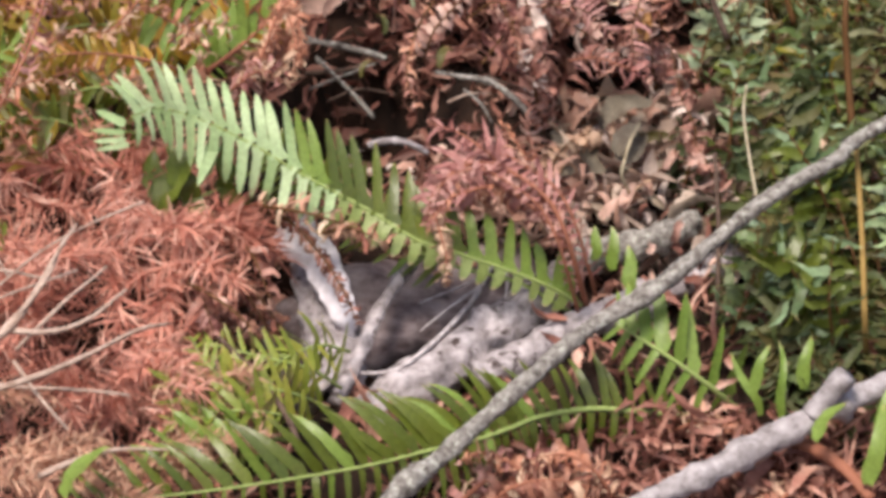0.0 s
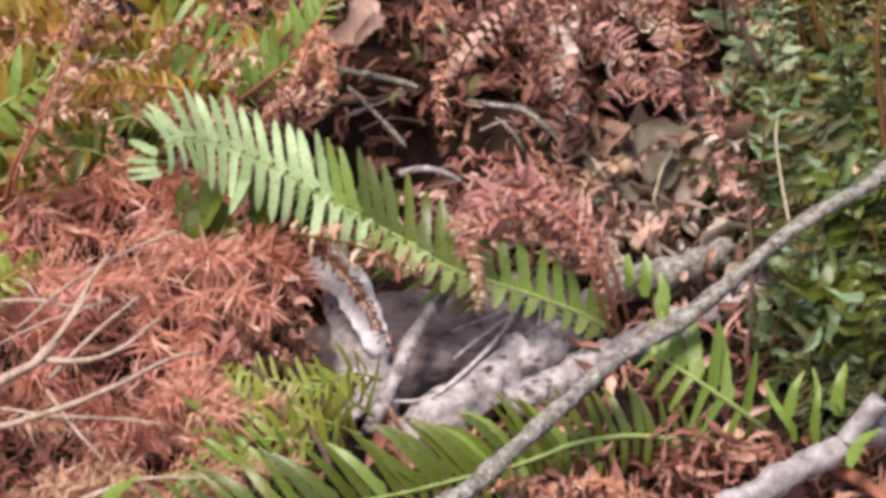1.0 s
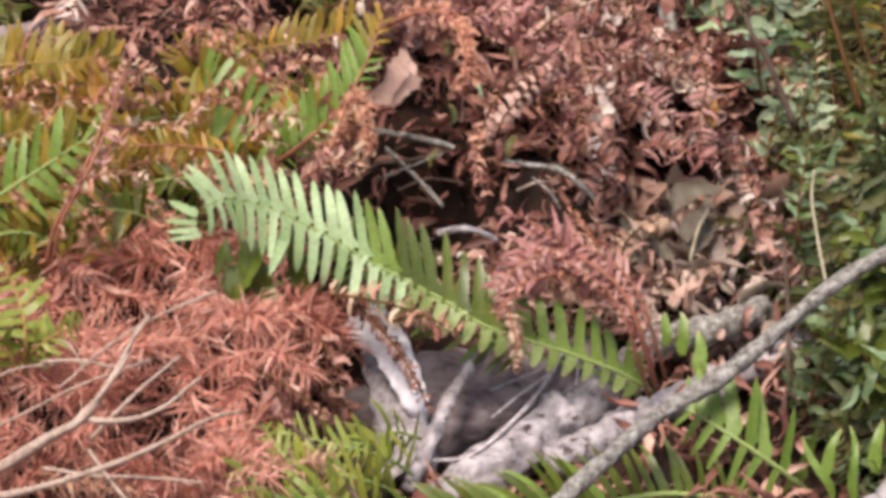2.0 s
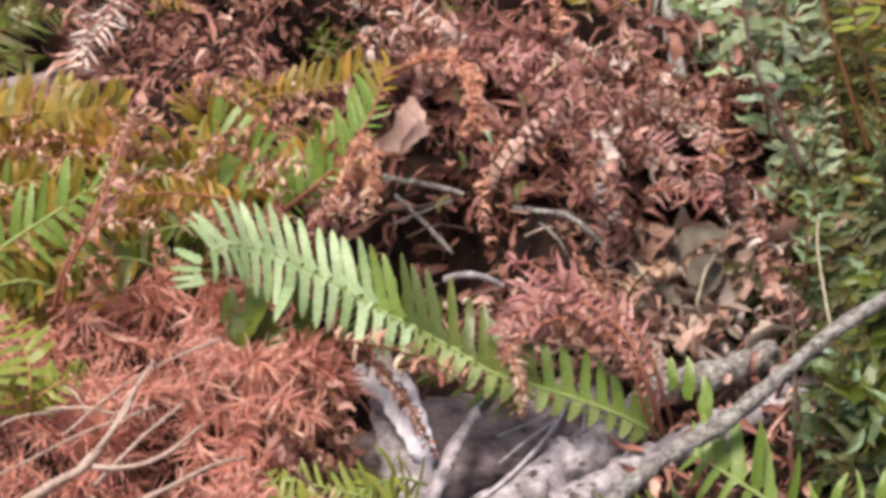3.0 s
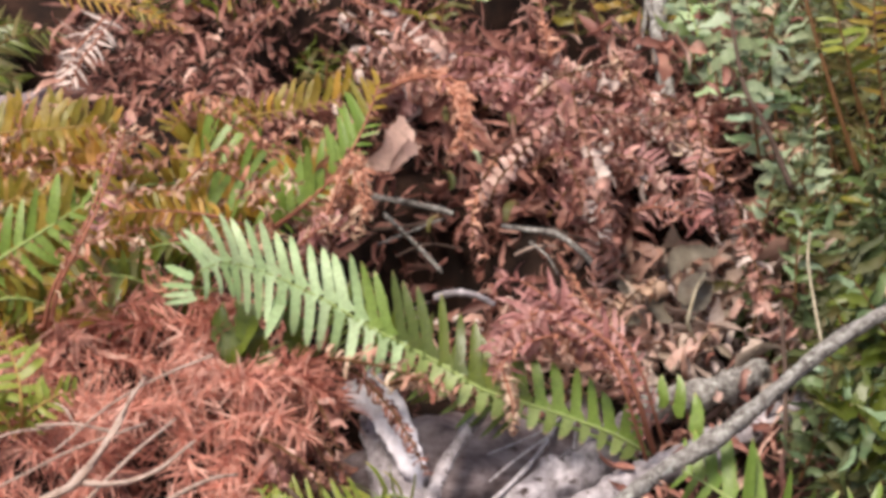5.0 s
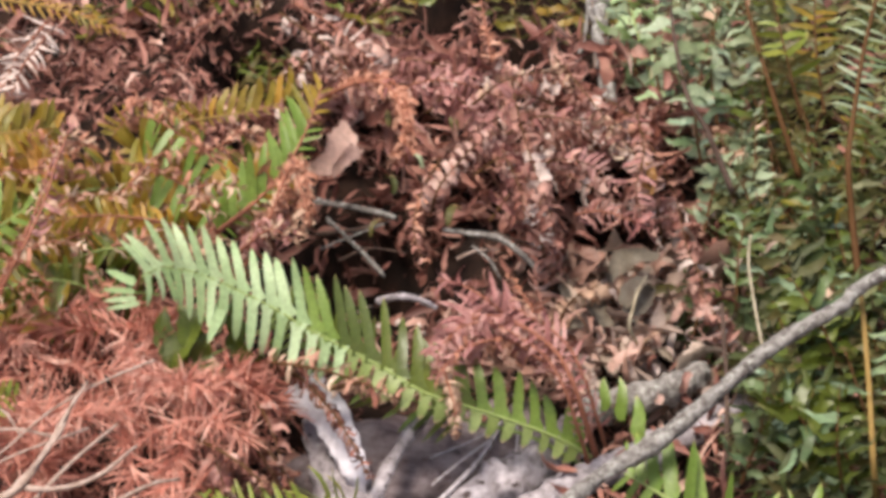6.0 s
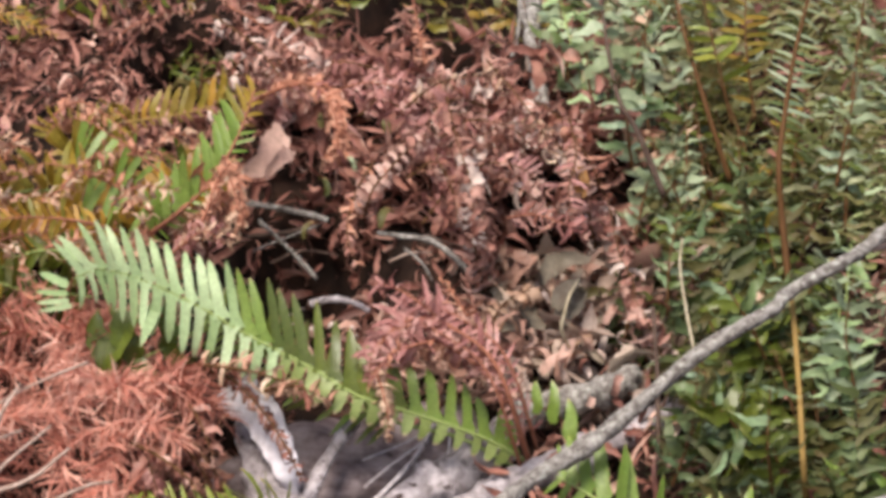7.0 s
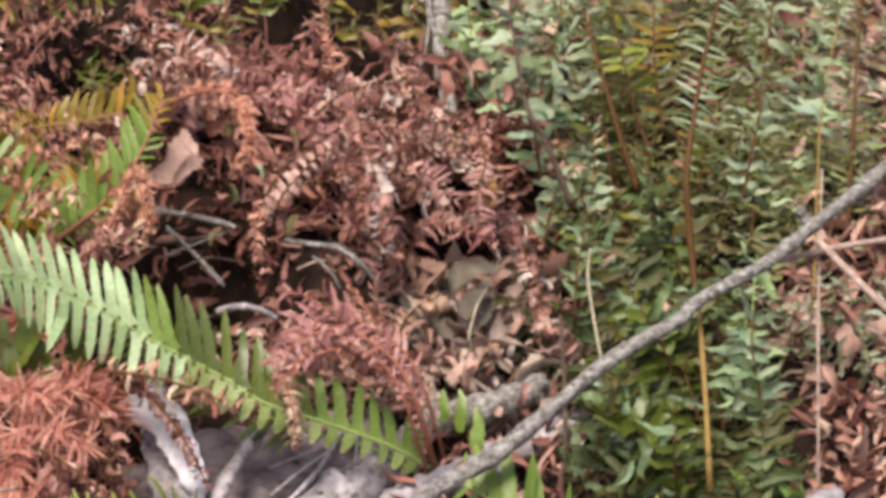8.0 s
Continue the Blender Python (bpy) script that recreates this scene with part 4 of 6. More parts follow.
# the bright frond across the middle, with a dead russet frond of the same plant
mid = fern_root("sword_fern", (0.149, -0.185, 0.000), "sword fern with one bright green arching frond and russet dead ones")
# Mint tip and deep middle put sky sheen and shade into the leaf colour.
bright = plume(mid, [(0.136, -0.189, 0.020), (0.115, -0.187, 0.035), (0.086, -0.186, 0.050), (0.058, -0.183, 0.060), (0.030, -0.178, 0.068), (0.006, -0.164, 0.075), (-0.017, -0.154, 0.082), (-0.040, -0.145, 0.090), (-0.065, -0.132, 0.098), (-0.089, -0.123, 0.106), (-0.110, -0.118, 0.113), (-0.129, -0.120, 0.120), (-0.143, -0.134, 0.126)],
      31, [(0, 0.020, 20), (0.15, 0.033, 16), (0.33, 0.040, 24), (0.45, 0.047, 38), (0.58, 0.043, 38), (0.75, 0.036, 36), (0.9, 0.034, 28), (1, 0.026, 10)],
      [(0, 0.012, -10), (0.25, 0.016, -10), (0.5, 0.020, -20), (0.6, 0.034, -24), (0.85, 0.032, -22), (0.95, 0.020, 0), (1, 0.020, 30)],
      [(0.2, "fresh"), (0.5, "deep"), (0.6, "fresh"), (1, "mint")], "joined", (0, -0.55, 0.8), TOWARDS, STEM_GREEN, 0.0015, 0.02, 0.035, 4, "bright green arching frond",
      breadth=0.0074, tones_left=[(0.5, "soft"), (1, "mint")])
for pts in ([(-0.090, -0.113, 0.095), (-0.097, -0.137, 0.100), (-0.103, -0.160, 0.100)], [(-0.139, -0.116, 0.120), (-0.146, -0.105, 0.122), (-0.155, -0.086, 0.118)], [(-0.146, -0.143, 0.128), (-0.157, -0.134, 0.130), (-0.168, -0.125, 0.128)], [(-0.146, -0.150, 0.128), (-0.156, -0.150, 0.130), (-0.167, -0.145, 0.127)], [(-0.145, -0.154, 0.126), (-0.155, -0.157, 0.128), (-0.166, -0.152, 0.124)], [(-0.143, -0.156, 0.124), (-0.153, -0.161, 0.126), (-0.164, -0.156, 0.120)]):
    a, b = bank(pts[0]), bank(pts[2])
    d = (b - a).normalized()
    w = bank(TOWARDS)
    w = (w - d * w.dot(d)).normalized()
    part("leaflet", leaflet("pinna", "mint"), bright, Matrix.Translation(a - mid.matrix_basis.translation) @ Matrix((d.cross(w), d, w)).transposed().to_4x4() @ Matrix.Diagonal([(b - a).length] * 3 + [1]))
for at, turn in zip([(-0.019, -0.128, 0.082), (-0.008, -0.122, 0.080), (-0.008, -0.128, 0.080), (0.003, -0.126, 0.076), (0.014, -0.124, 0.072), (0.016, -0.135, 0.072), (-0.019, -0.139, 0.078), (-0.030, -0.137, 0.080), (-0.007, -0.140, 0.074), (0.002, -0.143, 0.068), (-0.001, -0.120, 0.085), (-0.047, -0.115, 0.094), (0.028, -0.119, 0.070), (0.032, -0.127, 0.066)], range(14)):
    m = Euler((turn * 1.3, turn * 0.7, turn * 2.1)).to_matrix().to_4x4()
    part("flake", leaflet("curled", "pale"), bright, Matrix.Translation(bank(at) - mid.matrix_basis.translation) @ m @ Matrix.Scale(0.008, 4), "pale dry flake caught on the frond")
for dx, tone in ((0.0, "rosy"), (0.006, "rosy"), (-0.005, "russet")):
    pts = [(0.138, -0.197, 0.030), (0.130, -0.196, 0.060), (0.122, -0.189, 0.085), (0.111, -0.175, 0.100), (0.093, -0.163, 0.108), (0.075, -0.153, 0.110), (0.056, -0.154, 0.105), (0.044, -0.165, 0.095), (0.045, -0.175, 0.080)]
    plume(mid, [(x + dx, s + dx * 0.8, h + dx * 0.5) for x, s, h in pts], 30,
          [(0, 0.008, 30), (0.3, 0.013, 30), (0.5, 0.020, 35), (0.75, 0.025, 25), (1, 0.012, 20)], [(0, 0.007, 30), (0.35, 0.010, 30), (0.6, 0.017, 20), (1, 0.016, 0)], tone,
          "strap", TOWARDS, OUT, STEM_RED, 0.0019 if dx == 0 else 0.0012, 0.06, 0.15, 0, "arched dead rosy-brown frond", ("brown", 0.15), 0.08)
plume(mid, [(0.089, -0.155, 0.100), (0.075, -0.151, 0.115), (0.058, -0.137, 0.118), (0.042, -0.121, 0.110)], 16, [(0, 0.016, 30), (1, 0.010, 40)], [(0, 0.020, 20), (1, 0.012, 30)], "rosy", "strap", TOWARDS, OUT, STEM_RED, 0.0012, 0.05, 0.28, 0,
      "feathery dead rosy frond")
plume(mid, [(0.078, -0.163, 0.100), (0.064, -0.175, 0.108), (0.049, -0.177, 0.100), (0.037, -0.187, 0.085)], 14, [(0, 0.018, 30), (1, 0.010, 40)], [(0, 0.016, 20), (1, 0.010, 30)], "rosy", "strap", TOWARDS, OUT, STEM_RED, 0.0012, 0.05, 0.28, 0,
      "feathery dead rosy frond", ("orange", 0.25))
plume(mid, [(0.108, -0.163, 0.100), (0.099, -0.155, 0.112), (0.091, -0.135, 0.112), (0.084, -0.108, 0.100)], 11, [(0, 0.016, 20), (1, 0.012, 40)], [(0, 0.015, 20), (1, 0.010, 30)], "orange", "crumple", TOWARDS, OUT, STEM_RED, 0.0012, 0.05, 0.3, 0,
      "withered orange frond tip", ("tan", 0.3))
frond(mid, [(0.040, -0.168, 0.085), (0.045, -0.187, 0.085), (0.049, -0.201, 0.075), (0.050, -0.211, 0.060)], 14, 0.014, "tan", "curled", TOWARDS, TOWARDS, 30, 0, STEM_RED, 0.0014, (1, 1), 0.0, 0.6, 0.5, 0.2, "hanging tan curled frond tip")
frond(mid, [(0.123, -0.192, 0.075), (0.102, -0.172, 0.090), (0.075, -0.153, 0.090), (0.051, -0.163, 0.075)],
      26, 0.020, "russet", "hook", TOWARDS, OUT, 20, -10, STEM_RED, 0.002, (1, 1), 0.25, 0.6, 0.4, 0.3, "arched dead russet frond", ("orange", 0.3), 0.4)

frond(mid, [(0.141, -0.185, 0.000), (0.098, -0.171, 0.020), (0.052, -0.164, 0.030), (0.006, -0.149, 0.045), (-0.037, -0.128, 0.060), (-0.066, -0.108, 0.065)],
      19, 0.036, "deep", "broad", (0, 0.1, 1), TOWARDS, 14, 10, STEM_GREEN, 0.0015, (0.7, 1.0), 0.38, 0.75, 0.6, 0.15, "darker green frond below the bright one", ("fresh", 0.3))

# the near fern whose fronds run low across the bank
low = fern_root("sword_fern", (0.243, -0.265, 0.000), "sword fern with long deep green fronds lying low over the litter")
plume(low, [(0.200, -0.271, 0.012), (0.171, -0.275, 0.020), (0.139, -0.279, 0.028), (0.107, -0.290, 0.034), (0.083, -0.306, 0.040), (0.062, -0.318, 0.044), (0.035, -0.329, 0.048), (0.005, -0.342, 0.052), (-0.031, -0.353, 0.055), (-0.073, -0.364, 0.058), (-0.120, -0.373, 0.060), (-0.171, -0.377, 0.058)],
      44, [(0, 0.026, 6), (0.15, 0.034, 10), (0.3, 0.043, 18), (0.5, 0.053, 24), (0.8, 0.050, 26), (1, 0.020, 40)],
      [(0, 0.026, -6), (0.2, 0.036, -10), (0.6, 0.034, -10), (1, 0.012, 10)],
      "deep", "slender", TOWARDS, TOWARDS, STEM_GREEN, 0.0021, 0.02, 0.07, 4, "long deep green frond", ("fresh", 0.1))
plume(low, [(0.229, -0.266, 0.012), (0.211, -0.269, 0.035), (0.192, -0.265, 0.050), (0.175, -0.257, 0.058), (0.160, -0.246, 0.060), (0.151, -0.239, 0.060)],
      8, [(0, 0.036, 20), (0.3, 0.044, 28), (0.6, 0.046, 32), (0.85, 0.032, 38), (1, 0.016, 50)],
      [(0, 0.022, -4), (0.4, 0.030, -12), (0.8, 0.024, -2), (1, 0.012, 20)], "fresh", "pinna", TOWARDS, TOWARDS, STEM_GREEN, 0.0022, 0.06, 0.07, 4, "short broad green frond")
for pts, n, size, tone in (
    ([(-0.014, -0.258, 0.020), (-0.031, -0.261, 0.040), (-0.052, -0.262, 0.050), (-0.075, -0.255, 0.050), (-0.098, -0.243, 0.045)], 13, 0.026, "lime"),
    ([(-0.009, -0.233, 0.025), (-0.025, -0.241, 0.040), (-0.040, -0.255, 0.050), (-0.055, -0.267, 0.050)], 9, 0.024, "lime"),
    ([(-0.021, -0.274, 0.020), (-0.041, -0.284, 0.045), (-0.065, -0.286, 0.055), (-0.088, -0.282, 0.055), (-0.108, -0.278, 0.045)], 14, 0.028, "lime"),
    ([(-0.028, -0.287, 0.020), (-0.048, -0.300, 0.045), (-0.071, -0.305, 0.055), (-0.094, -0.303, 0.050), (-0.117, -0.308, 0.045)], 15, 0.028, "lime"),
    ([(-0.041, -0.300, 0.020), (-0.061, -0.312, 0.040), (-0.084, -0.320, 0.050), (-0.110, -0.327, 0.050), (-0.129, -0.333, 0.045)], 15, 0.030, "fresh"),
    ([(-0.072, -0.270, 0.020), (-0.085, -0.277, 0.050), (-0.097, -0.264, 0.055), (-0.105, -0.243, 0.050)], 9, 0.022, "lime"),
    ([(-0.088, -0.288, 0.020), (-0.103, -0.297, 0.050), (-0.113, -0.286, 0.055), (-0.122, -0.265, 0.050)], 9, 0.022, "lime"),
):
    plume(low, pts, n, [(0, size * 0.7, 25), (0.4, size, 28), (1, size * 0.4, 45)], [(0, size * 0.6, 10), (0.4, size * 0.9, 15), (1, size * 0.4, 40)], tone, "pinna", TOWARDS, OUT,
          STEM_GREEN, 0.0013, 0.04, 0.16, 5, "small yellow-green frond", ("murk", 0.08), 0.05)
stick("dark_twig", [(-0.087, -0.245, 0.050), (-0.062, -0.276, 0.050), (-0.045, -0.306, 0.050), (-0.038, -0.327, 0.050)], 0.0016, 0.002, TWIG_DARK, "thin dark bent twig among green fronds", "twig")

# yellowing fern up the bank
old = fern_root("sword_fern", (-0.269, -0.085, 0.000), "yellowing sword fern with green, ochre and dead leaflets")
plume(old, [(-0.108, -0.042, 0.072), (-0.087, -0.042, 0.092), (-0.067, -0.028, 0.104), (-0.052, -0.006, 0.112), (-0.042, 0.020, 0.118), (-0.034, 0.053, 0.122)],
      18, [(0, 0.012, 20), (1, 0.014, 40)], [(0, 0.026, 24), (0.25, 0.036, 36), (0.7, 0.034, 46), (1, 0.020, 66)], [(0.8, "fresh"), (1, "olive")], "pinna", TOWARDS, TOWARDS,
      STEM_RED, 0.0018, 0.03, 0.08, 5, "green frond with browned tips", ("orange", 0.06))
plume(old, [(-0.121, 0.052, 0.092), (-0.101, 0.045, 0.102), (-0.080, 0.044, 0.107), (-0.058, 0.052, 0.110), (-0.051, 0.060, 0.112)],
      13, [(0, 0.008, 20), (1, 0.006, 30)], [(0, 0.016, 10), (0.4, 0.023, 18), (0.8, 0.021, 30), (1, 0.012, 50)], [(0.5, "olive"), (1, "olive")], "stout", TOWARDS, TOWARDS,
      STEM_OCHRE, 0.0009, 0.03, 0.09, 5, "olive yellow frond", ("yellow", 0.2))
plume(old, [(-0.329, 0.041, 0.077), (-0.300, 0.032, 0.092), (-0.271, 0.025, 0.102), (-0.244, 0.022, 0.107), (-0.220, 0.026, 0.107), (-0.205, 0.034, 0.102)],
      21, [(0, 0.016, 10), (0.6, 0.017, 14), (1, 0.010, 40)], [(0, 0.020, 8), (0.5, 0.024, 14), (0.85, 0.022, 24), (1, 0.010, 50)], "olive", "stout", TOWARDS, TOWARDS,
      STEM_OCHRE, 0.0013, 0.02, 0.1, 5, "olive yellow frond", ("yellow", 0.12))
plume(old, [(-0.299, -0.091, 0.072), (-0.272, -0.085, 0.092), (-0.250, -0.075, 0.102), (-0.231, -0.061, 0.107), (-0.214, -0.041, 0.107)],
      11, [(0, 0.030, 10), (0.6, 0.028, 14), (1, 0.012, 40)], [(0, 0.034, 30), (0.6, 0.034, 40), (1, 0.016, 55)], "fresh", "pinna", TOWARDS, TOWARDS,
      STEM_GREEN, 0.0016, 0.03, 0.1, 5, "green frond with ochre leaflets", ("olive", 0.25))
plume(old, [(-0.315, -0.049, 0.072), (-0.292, -0.044, 0.087), (-0.271, -0.037, 0.097), (-0.254, -0.030, 0.102)],
      10, [(0, 0.022, 10), (1, 0.010, 40)], [(0, 0.028, 20), (0.6, 0.026, 30), (1, 0.012, 50)], "olive", "pinna", TOWARDS, TOWARDS, STEM_OCHRE, 0.0014, 0.03, 0.12, 5, "olive frond", ("fresh", 0.3))
plume(old, [(-0.063, -0.017, 0.072), (-0.092, -0.003, 0.092), (-0.122, 0.015, 0.107), (-0.148, 0.034, 0.110), (-0.166, 0.038, 0.102), (-0.174, 0.034, 0.092)],
      17, [(0, 0.010, 0), (1, 0.014, 20)], [(0, 0.024, 0), (0.4, 0.030, -8), (0.8, 0.026, 0), (1, 0.014, 20)], [(0.55, "fresh"), (1, "olive")], "pinna", TOWARDS, TOWARDS,
      STEM_RED, 0.0010, 0.05, 0.16, -5, "green frond with orange dead tips", ("orange", 0.25))
plume(old, [(-0.084, -0.027, 0.072), (-0.114, -0.021, 0.092), (-0.142, -0.009, 0.100), (-0.171, 0.001, 0.100), (-0.195, 0.001, 0.092)],
      15, [(0, 0.018, 20), (0.6, 0.022, 20), (1, 0.012, 40)], [(0, 0.026, 0), (0.5, 0.030, -5), (1, 0.014, 20)], [(0.5, "fresh"), (1, "olive")], "pinna", TOWARDS, TOWARDS,
      STEM_RED, 0.0010, 0.05, 0.15, 0, "green frond with dead tips", ("orange", 0.3))
plume(old, [(-0.117, -0.046, 0.082), (-0.142, -0.052, 0.097), (-0.167, -0.053, 0.102), (-0.191, -0.054, 0.102), (-0.214, -0.052, 0.092)],
      20, [(0, 0.012, 20), (0.5, 0.015, 20), (1, 0.009, 40)], [(0, 0.012, 10), (0.5, 0.014, 10), (1, 0.008, 40)], "yellow", "stout", TOWARDS, TOWARDS,
      STEM_RED, 0.0013, 0.03, 0.14, 0, "ochre yellow frond", ("olive", 0.3))
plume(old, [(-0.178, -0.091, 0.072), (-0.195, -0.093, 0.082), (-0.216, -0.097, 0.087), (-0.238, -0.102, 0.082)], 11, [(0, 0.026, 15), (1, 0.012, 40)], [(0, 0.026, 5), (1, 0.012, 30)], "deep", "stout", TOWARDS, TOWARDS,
      STEM_GREEN, 0.0015, 0.03, 0.16, 0, "darker green frond", ("murk", 0.3))
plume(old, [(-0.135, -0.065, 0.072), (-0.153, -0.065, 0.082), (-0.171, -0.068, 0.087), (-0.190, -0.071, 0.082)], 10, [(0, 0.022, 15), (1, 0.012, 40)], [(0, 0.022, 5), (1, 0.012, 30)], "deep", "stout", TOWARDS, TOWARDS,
      STEM_GREEN, 0.0015, 0.03, 0.16, 0, "darker green frond", ("murk", 0.3))
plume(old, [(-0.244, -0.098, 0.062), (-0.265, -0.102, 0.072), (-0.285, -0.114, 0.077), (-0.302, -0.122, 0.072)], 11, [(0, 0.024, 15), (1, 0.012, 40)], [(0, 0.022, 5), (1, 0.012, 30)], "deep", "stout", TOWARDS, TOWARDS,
      STEM_GREEN, 0.0015, 0.03, 0.16, 0, "dark green and olive frond", ("olive", 0.4))
for dx in (0.0, 0.005):
    plume(old, [(x + dx, y, h + dx) for x, y, h in [(-0.246, -0.118, 0.060), (-0.238, -0.113, 0.090), (-0.224, -0.098, 0.112), (-0.213, -0.069, 0.122), (-0.207, -0.031, 0.126), (-0.201, 0.009, 0.122)]],
          20, [(0, 0.010, 30), (0.5, 0.017, 30), (1, 0.010, 40)], [(0, 0.006, 30), (0.5, 0.010, 30), (1, 0.008, 40)], "rosy", "crumple", TOWARDS, TOWARDS,
          STEM_RED, 0.0017, 0.15, 0.3, 0, "dark russet stem with withered leaflets", ("tan", 0.35), 0.2)
for pts in ([(-0.167, 0.032, 0.115), (-0.151, 0.040, 0.120), (-0.131, 0.026, 0.120), (-0.116, 0.009, 0.115)], [(-0.099, 0.001, 0.115), (-0.084, 0.009, 0.120), (-0.066, 0.001, 0.115)], [(-0.125, -0.056, 0.115), (-0.106, -0.043, 0.120), (-0.081, -0.043, 0.115)], [(-0.206, -0.075, 0.120), (-0.191, -0.062, 0.125), (-0.170, -0.051, 0.120)],
            [(-0.289, -0.025, 0.115), (-0.266, -0.029, 0.120), (-0.244, -0.038, 0.115)], [(-0.165, -0.090, 0.110), (-0.143, -0.091, 0.118), (-0.118, -0.094, 0.110)], [(-0.207, -0.025, 0.118), (-0.195, -0.010, 0.124), (-0.182, 0.006, 0.118)], [(-0.218, -0.093, 0.110), (-0.199, -0.094, 0.118), (-0.179, -0.095, 0.110)], [(-0.157, -0.038, 0.115), (-0.140, -0.016, 0.120), (-0.126, -0.005, 0.115)]):
    plume(old, pts, 8, [(0, 0.016, 20), (1, 0.013, 30)], [(0, 0.015, 20), (1, 0.012, 30)], RNG.choice(("orange", "orange", "tan")), "strap", TOWARDS, OUT, STEM_RED, 0.001, 0.0, 0.35, 0, "withered orange and tan leaflets", ("tan", 0.35))
frond(old, [(-0.129, -0.153, 0.050), (-0.111, -0.143, 0.060), (-0.080, -0.123, 0.060)], 3, 0.046, "deep", "lobe", TOWARDS, TOWARDS, 20, 5, STEM_GREEN, 0.0016, (1, 1), 0.05, 0.6, 0.6, 0.15)
plume(old, [(-0.250, -0.208, 0.060), (-0.248, -0.210, 0.085), (-0.250, -0.196, 0.095), (-0.258, -0.172, 0.095), (-0.269, -0.148, 0.090)], 9, [(0, 0.020, 5), (0.6, 0.022, 15), (1, 0.012, 40)], [(0, 0.024, 5), (0.6, 0.026, 15), (1, 0.012, 40)], "lime", "stout", TOWARDS, TOWARDS, STEM_OCHRE, 0.0016,
      0.05, 0.1, 4, "young lime green frond tip", ("fresh", 0.15))
plume(old, [(-0.250, -0.208, 0.070), (-0.238, -0.213, 0.088), (-0.227, -0.207, 0.092), (-0.215, -0.197, 0.088)], 7, [(0, 0.016, 10), (1, 0.010, 40)], [(0, 0.020, 10), (1, 0.012, 40)], "lime", "stout", TOWARDS, TOWARDS, STEM_OCHRE, 0.0014,
      0.05, 0.1, 4, "young lime green frond tip")
plume(old, [(-0.253, -0.213, 0.060), (-0.261, -0.210, 0.080), (-0.274, -0.201, 0.085), (-0.288, -0.189, 0.080)], 7, [(0, 0.020, 10), (1, 0.010, 40)], [(0, 0.020, 10), (1, 0.012, 40)], "lime", "stout", TOWARDS, TOWARDS, STEM_OCHRE, 0.0014,
      0.05, 0.1, 4, "young lime green frond tip")
frond(old, [(-0.097, -0.072, 0.050), (-0.082, -0.061, 0.070), (-0.064, -0.029, 0.075), (-0.050, 0.015, 0.070), (-0.062, 0.009, 0.050)],
      26, 0.022, "orange", "curled", TOWARDS, TOWARDS, 20, -10, STEM_RED, 0.002, (1, 1), 0.05, 0.6, 0.5, 0.3, "withered orange frond", ("brown", 0.5), 0.5)

for k in range(10):
    mid_at = Vector((-0.184, 0.026, 0.060)) + Vector((RNG.uniform(-0.1306, 0.1306), RNG.uniform(0.0749, -0.0799), RNG.uniform(-0.01, 0.025)))
    d = Vector((RNG.uniform(-0.04, 0.05), RNG.uniform(-0.02, 0.03), 0))
    frond(old, [mid_at - d + Vector((0, 0, -0.015)), mid_at, mid_at + d + Vector((0, 0, -0.01))], 12, RNG.uniform(0.016, 0.024), RNG.choice(("orange", "orange", "olive", "yellow", "olive", "orange")), RNG.choice(("hook", "thread", "hook")),
          TOWARDS, OUT, 20, 0, STEM_RED, 0.0014, (1, 1), 0.02, 0.5, 0.4, 0.3, "withered orange and olive frond", ("tan", 0.2))

for k in range(13):
    mid_at = Vector((-0.178, -0.013, 0.085)) + Vector((RNG.uniform(-0.1306, 0.1306), RNG.uniform(0.0699, -0.0849), RNG.uniform(-0.015, 0.02)))
    d = Vector((RNG.uniform(-0.02, 0.02), RNG.uniform(-0.012, 0.02), 0))
    frond(old, [mid_at - d + Vector((0, 0, -0.01)), mid_at, mid_at + d + Vector((0, 0, -0.006))], 7, RNG.uniform(0.012, 0.018), RNG.choice(("orange", "tan", "orange", "orange", "tan")), "crumple",
          TOWARDS, OUT, 25, 0, STEM_RED, 0.0009, (1, 1), 0.0, 0.6, 0.5, 0.45, "curled orange frond tip", ("tan", 0.12), 0.3)

for k in range(30):
    x, y = RNG.uniform(-0.345, -0.075), RNG.uniform(-0.105, 0.075)
    if x > -0.17 and y < -0.06:
        x -= 0.1
    d = Vector((RNG.uniform(0.02, 0.05), RNG.uniform(-0.01, 0.03), 0)) * RNG.choice((-1, 1))
    at = Vector((x, y, RNG.uniform(0.058, 0.084)))
    size, tone = RNG.uniform(0.026, 0.036), RNG.choice(("olive", "deep", "olive", "olive", "yellow", "olive"))
    plume(old, [at - d + Vector((0, 0, -0.012)), at, at + d + Vector((0, -0.01, -0.012))], 10, [(0, size, 20), (0.6, size, 22), (1, size * 0.5, 45)], [(0, size, 14), (0.6, size, 16), (1, size * 0.5, 45)],
          tone, "stout", TOWARDS, TOWARDS, RNG.choice((STEM_RED, STEM_GREEN)), 0.0012, 0.02, 0.16, 2, "yellow-green frond", (RNG.choice(("olive", "orange", "yellow")), 0.2))
